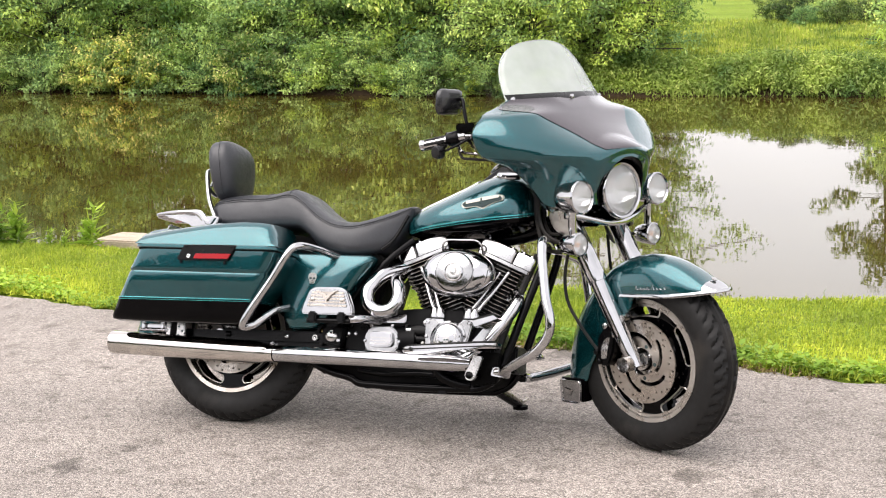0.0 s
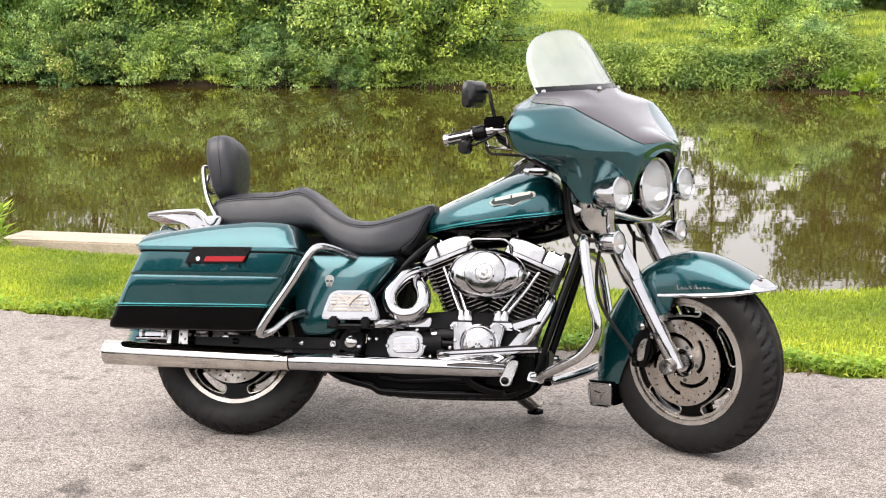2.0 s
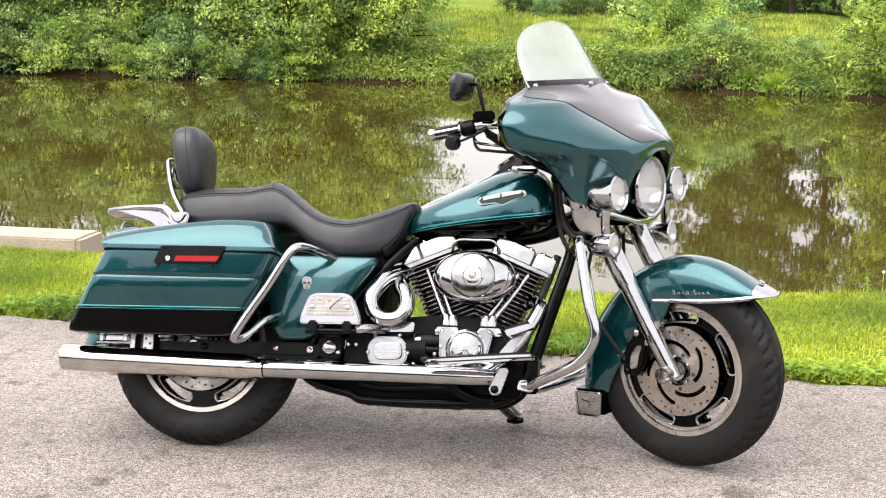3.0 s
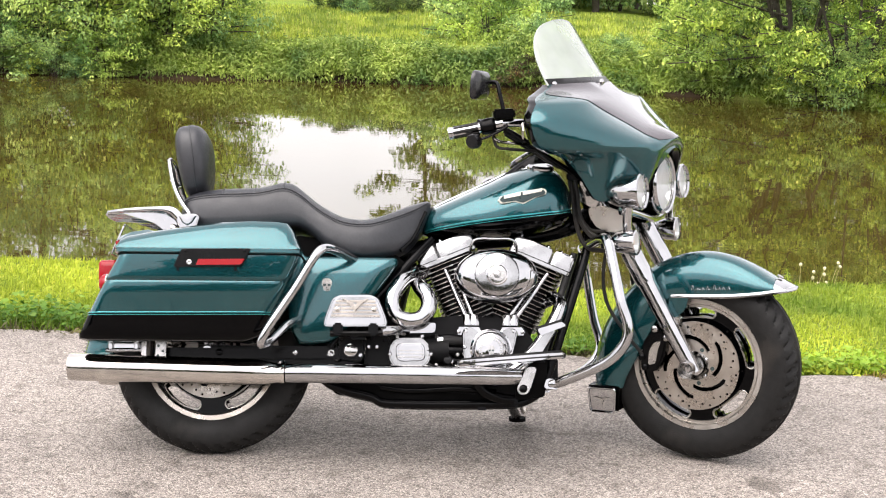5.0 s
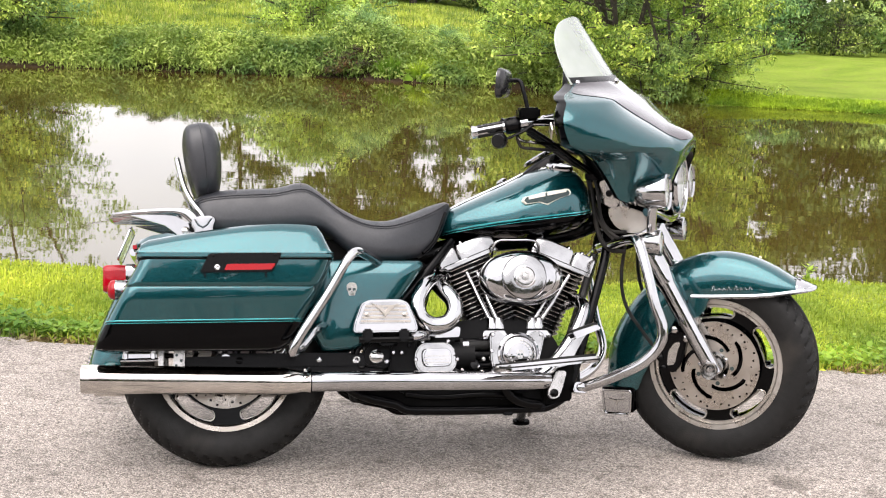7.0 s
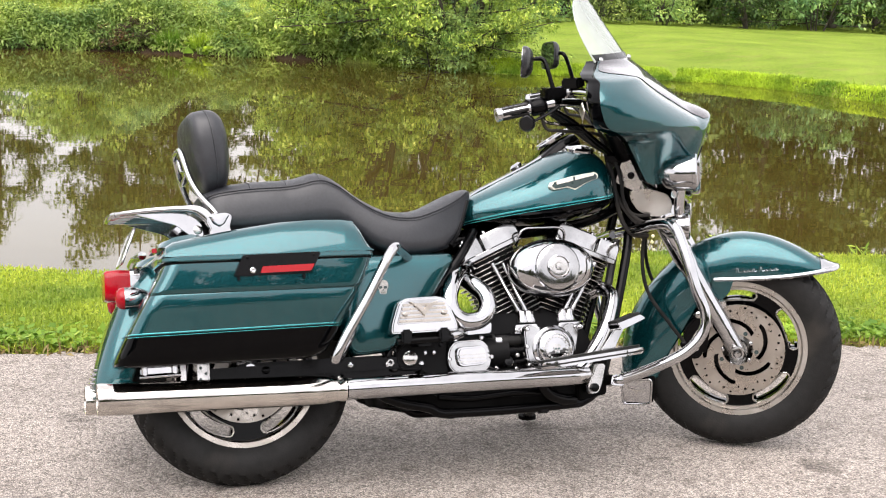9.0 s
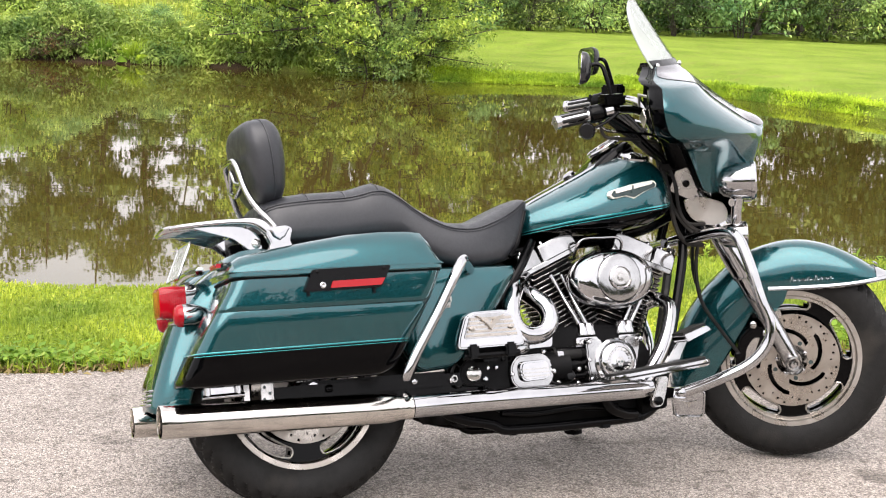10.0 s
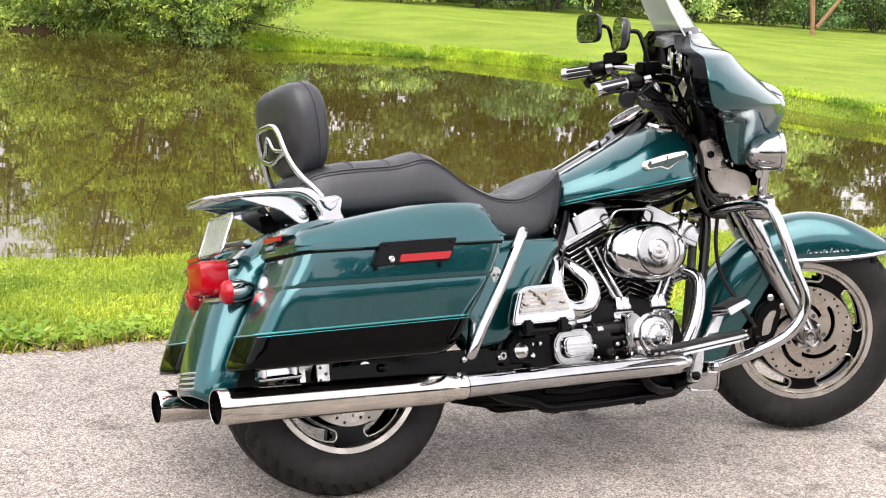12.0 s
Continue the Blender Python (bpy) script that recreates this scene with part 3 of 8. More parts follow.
SCREEN = [tree_meshes(51, 9.5, 3.0, 2200, 0.6, M_SHADE, M_BARK, low=0.03), tree_meshes(52, 8.5, 3.0, 2200, 0.6, M_SHADE, M_BARK, low=0.03)]
tg = random.Random(5)
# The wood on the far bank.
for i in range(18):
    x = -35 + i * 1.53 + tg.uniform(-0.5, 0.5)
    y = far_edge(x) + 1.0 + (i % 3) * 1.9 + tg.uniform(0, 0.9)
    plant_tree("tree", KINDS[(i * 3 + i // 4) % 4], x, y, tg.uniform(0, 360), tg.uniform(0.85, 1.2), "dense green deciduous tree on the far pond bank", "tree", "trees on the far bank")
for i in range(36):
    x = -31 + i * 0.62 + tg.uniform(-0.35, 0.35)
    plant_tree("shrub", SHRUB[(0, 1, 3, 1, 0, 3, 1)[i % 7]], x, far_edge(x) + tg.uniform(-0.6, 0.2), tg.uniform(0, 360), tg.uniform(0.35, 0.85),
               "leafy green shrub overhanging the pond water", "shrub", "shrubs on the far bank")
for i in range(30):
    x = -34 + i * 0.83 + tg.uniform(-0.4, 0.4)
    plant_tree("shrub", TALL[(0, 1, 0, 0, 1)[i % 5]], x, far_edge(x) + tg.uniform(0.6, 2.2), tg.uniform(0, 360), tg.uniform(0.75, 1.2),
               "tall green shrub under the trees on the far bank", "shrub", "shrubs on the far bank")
for x, d, s in ((-22.7, -0.55, 0.7), (-22.0, -0.5, 0.85), (-21.2, -0.4, 0.95), (-17.5, -0.3, 0.9)):
    plant_tree("shrub", SHRUB[2], x, far_edge(x) + d, tg.uniform(0, 360), s, "yellow-flecked green shrub overhanging the water", "shrub", "shrubs on the far bank")
for x, d, s in ((-9.8, 0.3, 0.8), (-9.2, 1.2, 1.1), (-8.4, 0.9, 0.95), (-7.7, 1.8, 1.0), (-8.7, 2.6, 1.15), (-7.7, 2.6, 0.7)):
    plant_tree("shrub", TALL[int(10 * s) % 2], x, far_edge(x) + d, 70 * x, s, "tall green shrub under the trees on the far bank", "shrub", "shrubs on the far bank")
DRY = tree_meshes(37, 1.1, 0.9, 2600, 0.08, M_DRY, M_BARK, stems=7, low=0.05, clump=(0.1, 0.2))
for x, d in ((0.5, 0.05), (1.0, 0.15)):
    plant_tree("shrub", DRY, x, far_edge(x) + d, 90 * x, 0.55, "dry reddish-brown shrub on the far bank", "shrub", "dry shrubs on the far bank")
# Shrubs in the open stretch.
for x, d, k, s in ((-0.7, 5.5, 1, 1.0), (0.6, 7, 1, 0.9), (1.2, 1.2, 1, 0.6), (-0.2, 4.5, 0, 0.9), (3.2, 1.0, 1, 0.4), (5.2, 4, 0, 0.7), (-1.0, 8.5, 0, 0.5)):
    plant_tree("shrub", SHRUB[k], x, far_edge(x) + d, tg.uniform(0, 360), s, "rounded green shrub in the meadow behind the pond", "shrub", "shrubs in the meadow")
for x, y, k, s in ((3.2, 50, 2, 0.78), (6.5, 47, 0, 0.82), (9.5, 49, 2, 0.80), (5.0, 54, 2, 0.85), (0.8, 52, 0, 0.85), (0.6, 56, 1, 0.95), (-3.7, 56, 0, 0.8), (2.0, 58, 2, 0.8), (12.5, 54, 2, 0.9)):
    plant_tree("tree", FAR_KINDS[k], x, y, tg.uniform(0, 360), s, "tall green tree behind the meadow", "tree", "trees behind the meadow")
plant_tree("bush", BUSH, 7.0, 29.2, 40, 1.0, "large loose bright green multi-stemmed bush at the waterside", "bush", "waterside bush")
plant_tree("bush", BUSH, 8.0, 27.9, 200, 0.7, "bright green multi-stemmed bush leaning over the water", "bush", "waterside bush")
for x, d, k, s in ((4.9, 0.5, 0, 0.75), (5.9, 0.3, 3, 0.8), (7.4, -0.2, 3, 0.7), (8.5, 0.4, 3, 0.6), (8.9, 0.9, 0, 0.5)):
    plant_tree("shrub", SHRUB[k], x, far_edge(x) + d, tg.uniform(0, 360), s, "bright green leafy growth hanging over the water", "shrub", "waterside bush")
# The row of trees behind the lawn.
for i in range(22):
    x = 11 + i * 2.6 + tg.uniform(-0.7, 0.7)
    y = 52 - 0.40 * i + tg.uniform(-1.0, 2.5)
    plant_tree("tree", FAR_KINDS[(i * 2 + i // 3) % 4], x, y, tg.uniform(0, 360), tg.uniform(0.9, 1.3), "dark green tree in the row behind the lawn", "tree", "trees behind the lawn")
for i in range(24):
    x = 9 + i * 2.5 + tg.uniform(-0.7, 0.7)
    y = 56 - 0.40 * i + tg.uniform(-1.0, 2.0)
    plant_tree("tree", FAR_KINDS[(3, 1, 3, 0, 2)[i % 5]], x, y, tg.uniform(0, 360), tg.uniform(1.05, 1.4), "dark green tree in the row behind the lawn", "tree", "trees behind the lawn")
for i in range(18):
    x = 13 + i * 2.7 + tg.uniform(-0.7, 0.7)
    plant_tree("shrub", HEDGE[i % 2], x, 47.5 - 0.40 * i + tg.uniform(-0.8, 0.8), tg.uniform(0, 360), tg.uniform(0.9, 1.5), "low green shrub along the far edge of the lawn", "shrub", "hedge behind the lawn")
for i in range(7):
    x = -6.3 + i * 0.62 + tg.uniform(-0.2, 0.2)
    plant_tree("shrub", HEDGE[i // 2 % 2], x, 46 + tg.uniform(-1.0, 1.5), tg.uniform(0, 360), tg.uniform(0.35, 0.6), "dark green shrub at the far end of the meadow", "shrub", "shrubs behind the meadow")
for i in range(10):
    x = -0.6 + i * 1.6 + tg.uniform(-0.5, 0.5)
    plant_tree("shrub", HEDGE[i % 2], x, 51 + tg.uniform(-2.5, 2.0), tg.uniform(0, 360), tg.uniform(0.9, 1.3), "low green shrub under the trees behind the meadow", "shrub", "shrubs behind the meadow")
BARE = tree_meshes(41, 6.0, 1.8, 3000, 0.2, M_LEAF, M_BARK2, stems=2, low=0.35)
lawn_tree = plant_tree("tree", BARE, 33.3, 38.5, 30, 1.0, "young tree with a pale reddish forked trunk on the lawn", "tree", "lawn tree")
fork = bpy.data.meshes.new("limb")
fv, ff = limb((0.0, 0.0, 0.30), (1.05, -0.55, 1.95), 0.085, 0.05, 0.05, 3)
fork.from_pydata([tuple(v) for v in fv], [], ff)
fork.materials.append(M_BARK2)
fork.shade_smooth()
low_limb = new("limb", fork)
low_limb.parent = lawn_tree
low_limb.matrix_basis = pose(0, 0, 0, 0, 0, -30)
# Woods behind the camera and to the sides, seen in chrome and paint.
for i in range(30):
    x = -42 + i * 2.9 + tg.uniform(-0.5, 0.5)
    y = -33.0 - (i % 2) * 2.4 + tg.uniform(-0.6, 0.6)
    plant_tree("tree", SCREEN[i % 2], x, y, tg.uniform(0, 360), tg.uniform(0.85, 1.3), "green tree standing away from the road", "tree", "trees across the road")

slab_b = bmesh.new()
bmesh.ops.create_cube(slab_b, size=1)
bmesh.ops.bevel(slab_b, geom=slab_b.edges[:], offset=0.03, segments=2, affect="EDGES")
slab_me = bpy.data.meshes.new("concrete_slab")
slab_b.to_mesh(slab_me)
slab_me.materials.append(M_CONCRETE)
slab_ob = new("concrete_slab", slab_me)
slab_ob.matrix_basis = pose(-2.618, 3.52, -0.14, 0, 0, 2) @ Matrix.Diagonal((1.075, 0.36, 0.36, 1))
tagged(slab_ob, "weathered tan concrete block lying in the grass by the water", "concrete block")

# ---- motorcycle: materials ----
def paint_material(name, base, flake=0.25):
    """Car paint: a base with fine metal flake under a clear coat, faintly dusty."""
    m, n, l, p = nodes_of(name)
    fl = noise_ramp(n, l, 900, tuple(c * (1 - flake) for c in base), tuple(min(1, c * (1 + flake)) for c in base), 0.4, 0.6, 1)
    big = noise_ramp(n, l, 5, (0.92, 0.92, 0.92), (1.08, 1.08, 1.08), 0.3, 0.7, 3)
    l.new(mixed(n, l, fl.outputs["Color"], big.outputs["Color"], 1.0, "MULTIPLY"), p.inputs["Base Color"])
    p.inputs["Metallic"].default_value = 0.78 if flake else 0.0
    p.inputs["Roughness"].default_value = 0.24
    p.inputs["Coat Weight"].default_value, p.inputs["Coat IOR"].default_value = 1.0, 1.55
    dust = noise_ramp(n, l, 30, (0.010,) * 3, (0.04,) * 3, 0.35, 0.75, 6)
    l.new(dust.outputs["Color"], p.inputs["Coat Roughness"])
    return m


def chrome_material(name, tint=(0.48, 0.48, 0.487), rough=0.045, dirt=0.12):
    m, n, l, p = nodes_of(name)
    p.inputs["Metallic"].default_value = 1.0
    c = noise_ramp(n, l, 14, tuple(v * (1 - dirt) for v in tint), tint, 0.35, 0.6, 5)
    l.new(c.outputs["Color"], p.inputs["Base Color"])
    r = noise_ramp(n, l, 22, (rough * 0.6,) * 3, (rough * 1.9,) * 3, 0.35, 0.75, 6)
    l.new(r.outputs["Color"], p.inputs["Roughness"])
    return m


def lens_material(name, tint, rough=0.08, clear=0.5, ribs=0.25, coat=0.6):
    m, n, l, p = nodes_of(name)
    p.inputs["Base Color"].default_value = (*tint, 1)
    p.inputs["Roughness"].default_value = rough
    p.inputs["Coat Weight"].default_value, p.inputs["Specular IOR Level"].default_value = coat, 0.5 * coat
    w = n.new("ShaderNodeTexWave")
    w.inputs["Scale"].default_value = 60
    l.new(n.new("ShaderNodeTexCoord").outputs["Object"], w.inputs["Vector"])
    bumped(n, l, p, w.outputs["Fac"], ribs, 0.003)
    tr, ms = n.new("ShaderNodeBsdfTransparent"), n.new("ShaderNodeMixShader")
    tr.inputs["Color"].default_value = (*[min(1, v * 1.1 + 0.1) for v in tint], 1)
    ms.inputs[0].default_value = clear
    l.new(p.outputs[0], ms.inputs[1])
    l.new(tr.outputs[0], ms.inputs[2])
    l.new(ms.outputs[0], n["Material Output"].inputs["Surface"])
    return m


M_TEAL = paint_material("teal_paint", (0.0030, 0.068, 0.078))
M_BLACK = plain("black_paint", (0.0006, 0.0006, 0.0008), 0.05, grain=0.3, scale=40, gloss=0.12)
# Dark panel paint whose mauve-grey partly stands in for reflected sky.
M_MAUVE = paint_material("mauve_paint_with_sky_tint", (0.052, 0.043, 0.050), 0.12)
M_STRIPE = paint_material("turquoise_pinstripe", (0.05, 0.40, 0.42), 0.05)
M_CHROME = chrome_material("chrome")
M_ALLOY = chrome_material("polished_alloy", (0.50, 0.49, 0.475), 0.20, 0.15)
M_DULL = chrome_material("satin_chrome", (0.43, 0.43, 0.43), 0.12, 0.25)
M_STEEL = chrome_material("brushed_disc_steel", (0.46, 0.42, 0.375), 0.30, 0.2)
M_SATIN = chrome_material("muffler_steel", (0.64, 0.61, 0.57), 0.10, 0.18)
M_LEATHER = plain("black_leather", (0.0130, 0.0142, 0.0180), 0.42, grain=0.25, scale=160, bump=0.16, gloss=0.62)
M_RUBBER = plain("tyre_rubber", (0.0085, 0.0083, 0.0080), 0.55, grain=0.25, scale=50, bump=0.2, dirt=(0.036, 0.032, 0.027), gloss=0.24)
M_SATIN_BLACK = plain("satin_black", (0.0012, 0.0012, 0.0014), 0.22, grain=0.3, scale=60, gloss=0.13)
M_WRINKLE = plain("wrinkle_black_casting", (0.0018, 0.0018, 0.0021), 0.42, grain=0.3, scale=90, bump=0.35, gloss=0.13)
M_PLASTIC = plain("black_plastic", (0.004, 0.004, 0.0045), 0.28, grain=0.2, scale=70, gloss=0.3)
M_MIRRORSHELL = plain("semi_gloss_black_housing", (0.012, 0.012, 0.013), 0.22, grain=0.2, scale=70, gloss=0.6)
M_REDLENS = lens_material("red_lens", (0.27, 0.002, 0.008), 0.07, 0.02, 0.10, 0.35)
M_REFLECTOR = lens_material("red_reflector", (0.27, 0.003, 0.006), 0.10, 0.04, 0.08, 0.35)
M_CLEARLENS = lens_material("clear_lens", (0.85, 0.87, 0.86), 0.06, 0.62)
M_AMBER = lens_material("amber_glass", (0.75, 0.28, 0.03), 0.1, 0.2)
M_MACHINED = chrome_material("machined_alloy", (0.52, 0.495, 0.46), 0.30, 0.18)
M_MIRROR = chrome_material("mirror_glass", (0.55, 0.56, 0.56), 0.01, 0.0)
M_BADGE = plain("cream_enamel", (0.72, 0.70, 0.62), 0.4, grain=0.08, scale=200)
M_DECAL = plain("worn_grey_decal", (0.40, 0.39, 0.37), 0.45, grain=0.3, scale=160)
M_DARKBADGE = plain("dark_enamel", (0.03, 0.05, 0.05), 0.3, grain=0.1, scale=200)
M_BLUED = chrome_material("heat_blued_steel", (0.30, 0.27, 0.45), 0.2, 0.4)
M_HIDDEN = plain("near_black_matt", (0.0014, 0.0013, 0.0012), 0.7, grain=0.3, scale=40, gloss=0.08)


def shield_material():
    """Lightly smoked polycarbonate; an uneven pale colour stands in for reflected sky."""
    m, n, l, p = nodes_of("sky_sheen_polycarbonate")
    p.inputs["Base Color"].default_value = (0.62, 0.66, 0.63, 1)
    p.inputs["Roughness"].default_value = 0.12
    p.inputs["Coat Weight"].default_value = 1.0
    tr, ms = n.new("ShaderNodeBsdfTransparent"), n.new("ShaderNodeMixShader")
    tr.inputs["Color"].default_value = (0.80, 0.83, 0.80, 1)
    h = noise_ramp(n, l, 6, (0.50,) * 3, (0.64,) * 3, 0.3, 0.7, 4)
    l.new(h.outputs["Color"], ms.inputs[0])
    l.new(p.outputs[0], ms.inputs[1])
    l.new(tr.outputs[0], ms.inputs[2])
    l.new(ms.outputs[0], n["Material Output"].inputs["Surface"])
    return m


M_SHIELD = shield_material()

# ---- motorcycle: shapes ----
BIKE_M = Matrix.Translation((0.030, -0.138, 0)) @ pose(0, 0, 0, 0, 0, 3.96) @ pose(0, 0, 0, -16.78, 0, 0) @ pose(0, 0, 0, 0, -0.93, 0)
RAKE = Vector((-math.sin(radians(26)), 0, math.cos(radians(26))))
STEER = Matrix.Translation((1.767, 0, 0)) @ Matrix.Rotation(radians(-31.63), 4, RAKE) @ Matrix.Translation((-1.767, 0, 0))
bike = tagged(new("motorcycle"), "teal and black touring motorcycle with chrome engine, leaning on its stand", "motorcycle")
bike.matrix_basis = BIKE_M


class Shape:
    """Vertices and faces, put together piece by piece."""

    def __init__(self):
        self.v, self.f, self.m = [], [], []

    def add(self, verts, faces, slot=0):
        base = len(self.v)
        self.v += [tuple(v) for v in verts]
        self.f += [tuple(i + base for i in q) for q in faces]
        self.m += [slot] * len(faces)
        return self

    def moved(self, m):
        self.v = [tuple(m @ Vector(v)) for v in self.v]
        return self


def part(name, shape, materials, parent, label="", steer=False, smooth=40, bevel=0.0):
    """Links a shape as one mesh under a thing or a part."""
    me = bpy.data.meshes.new(name)
    me.from_pydata(shape.v, [], shape.f)
    mats = materials if isinstance(materials, (list, tuple)) else [materials]
    for m in mats:
        me.materials.append(m)
    if len(mats) > 1:
        me.polygons.foreach_set("material_index", shape.m)
    bm = bmesh.new()
    bm.from_mesh(me)
    bmesh.ops.remove_doubles(bm, verts=bm.verts[:], dist=0.0002)
    if bevel:
        sharp = [e for e in bm.edges if len(e.link_faces) == 2 and e.calc_face_angle(0) > 0.6]
        bmesh.ops.bevel(bm, geom=sharp, offset=bevel, segments=2, affect="EDGES", clamp_overlap=True)
    bmesh.ops.recalc_face_normals(bm, faces=bm.faces[:])
    bm.to_mesh(me)
    bm.free()
    if smooth:
        me.shade_smooth()
        me.set_sharp_from_angle(angle=radians(smooth))
    while parent.parent and parent.parent.parent:
        parent = parent.parent
    ob = new(name, me)
    ob.parent = parent
    if steer:
        ob.matrix_basis = STEER
    if label:
        tagged(ob, label)
    return ob


def loft(rings, closed=True, caps=True):
    """A skin over rings of equal length."""
    s, n = Shape(), len(rings[0])
    v = [p for r in rings for p in r]
    span = n if closed else n - 1
    f = [(i * n + k, i * n + (k + 1) % n, (i + 1) * n + (k + 1) % n, (i + 1) * n + k) for i in range(len(rings) - 1) for k in range(span)]
    if caps and closed:
        f += [tuple(range(n))[::-1], tuple((len(rings) - 1) * n + k for k in range(n))]
    return s.add(v, f)


def curve_points(pts, per=6):
    """A smooth line through the given points."""
    p = [Vector(q) for q in pts]
    p = [2 * p[0] - p[1]] + p + [2 * p[-1] - p[-2]]
    out = []
    for i in range(1, len(p) - 2):
        for k in range(per):
            t = k / per
            out.append(0.5 * (2 * p[i] + (p[i + 1] - p[i - 1]) * t + (2 * p[i - 1] - 5 * p[i] + 4 * p[i + 1] - p[i + 2]) * t * t + (3 * p[i] - p[i - 1] - 3 * p[i + 1] + p[i + 2]) * t**3))
    return out + [p[-2]]


def tube(pts, radius, seg=14, per=6, flat=1.0, closed_end=True):
    """A pipe along a smooth line; radius a number or one for each given point."""
    line = curve_points(pts, per) if per > 1 else [Vector(p) for p in pts]
    rad = [radius] * len(line) if not isinstance(radius, (list, tuple)) else [float(np.interp(i / max(1, per), range(len(radius)), radius)) for i in range(len(line))]
    rings, side = [], None
    for i, c in enumerate(line):
        d = (line[min(i + 1, len(line) - 1)] - line[max(i - 1, 0)]).normalized()
        if side is None:
            side = d.cross(Vector((0.13, 0.31, 0.94))).normalized()
        side = (side - d * side.dot(d)).normalized()
        up = d.cross(side)
        rings.append([c + (side * math.cos(k * 2 * math.pi / seg) + up * math.sin(k * 2 * math.pi / seg) * flat) * rad[i] for k in range(seg)])
    return loft(rings, True, closed_end)


def lathe(profile, seg=40, centre=(0, 0, 0), axis="y", caps=False):
    """A body of revolution: (radius, place along the axis)."""
    rings = []
    for r, h in profile:
        ring = []
        for k in range(seg):
            a = 2 * math.pi * k / seg
            c, s = r * math.cos(a), r * math.sin(a)
            q = {"y": (c, h, s), "x": (h, c, s), "z": (c, s, h)}[axis]
            ring.append(Vector(q) + Vector(centre))
        rings.append(ring)
    return loft(rings, True, caps)


def slab(outline, y0, y1, inset=0.0, mid=None):
    """A plate cut from an (x, z) outline, from y0 to y1; the face at y1 may be smaller."""
    c = np.mean(outline, axis=0)
    ring = lambda y, k: [(c[0] + (x - c[0]) * k, y, c[1] + (z - c[1]) * k) for x, z in outline]
    rings = [ring(y0, 1)] + ([ring(mid, 1)] if mid is not None else []) + [ring(y1, 1 - inset)]
    return loft(rings)


def box(x0, x1, y0, y1, z0, z1):
    v = [(x, y, z) for x in (x0, x1) for y in (y0, y1) for z in (z0, z1)]
    return Shape().add(v, [(0, 1, 3, 2), (4, 6, 7, 5), (0, 4, 5, 1), (2, 3, 7, 6), (0, 2, 6, 4), (1, 5, 7, 3)])


def mirrored(shape):
    s = Shape()
    s.v, s.f, s.m = [(x, -y, z) for x, y, z in shape.v], [q[::-1] for q in shape.f], list(shape.m)
    return s


def rounded(points, r, per=4):
    """A closed outline with its corners rounded."""
    out, n = [], len(points)
    for i in range(n):
        a, b, c = (Vector(points[(i + k) % n]) for k in (-1, 0, 1))
        u, w = (a - b), (c - b)
        k = min(r, 0.45 * u.length, 0.45 * w.length)
        p, q = b + u.normalized() * k, b + w.normalized() * k
        for j in range(per + 1):
            t = j / per
            out.append(tuple((1 - t) ** 2 * p + 2 * t * (1 - t) * b + t * t * q))
    return out


def both(name, shape, materials, parent, label="", **how):
    """The part and its mirror image across the machine's middle."""
    return part(name, shape, materials, parent, label, **how), part(name, mirrored(shape), materials, parent, label, **how)


def bolt(x, y, z, r=0.007, out=-0.006):
    return lathe([(r, 0), (r, out), (r * 0.6, out * 1.25), (0.0004, out * 1.25)], 10, (x, y, z))


# ---- wheels ----
def tyre_shape():
    seg, prof = 264, []
    half = [(0.203, 0.052), (0.214, 0.057), (0.235, 0.0645), (0.258, 0.068), (0.280, 0.0665), (0.294, 0.062), (0.303, 0.056), (0.310, 0.049), (0.3155, 0.041),
            (0.3195, 0.032), (0.3222, 0.023), (0.3240, 0.014), (0.3248, 0.006)]
    prof = [(r, -y) for r, y in half] + [(r, y) for r, y in half[::-1]]
    rings = []
    for k in range(seg):
        a, ring = 2 * math.pi * k / seg, []
        for r, y in prof:
            if r > 0.300:
                w = (k / 6.0 + 5.0 * abs(y) / 0.06 * (1 if y < 0 else -1) * 0.35) % 2
                groove = (abs(y) > 0.012 and w % 1 < 0.36 and (w < 1 or abs(y) > 0.03)) or abs(abs(y) - 0.014) < 0.003
                r -= 0.0090 if groove else 0
            ring.append((r * math.cos(a), y, r * math.sin(a)))
        rings.append(ring)
    n, s = len(prof), Shape()
    v = [p for r in rings for p in r]
    f = [(i * n + k, i * n + k + 1, ((i + 1) % seg) * n + k + 1, ((i + 1) % seg) * n + k) for i in range(seg) for k in range(n - 1)]
    return s.add(v, f)


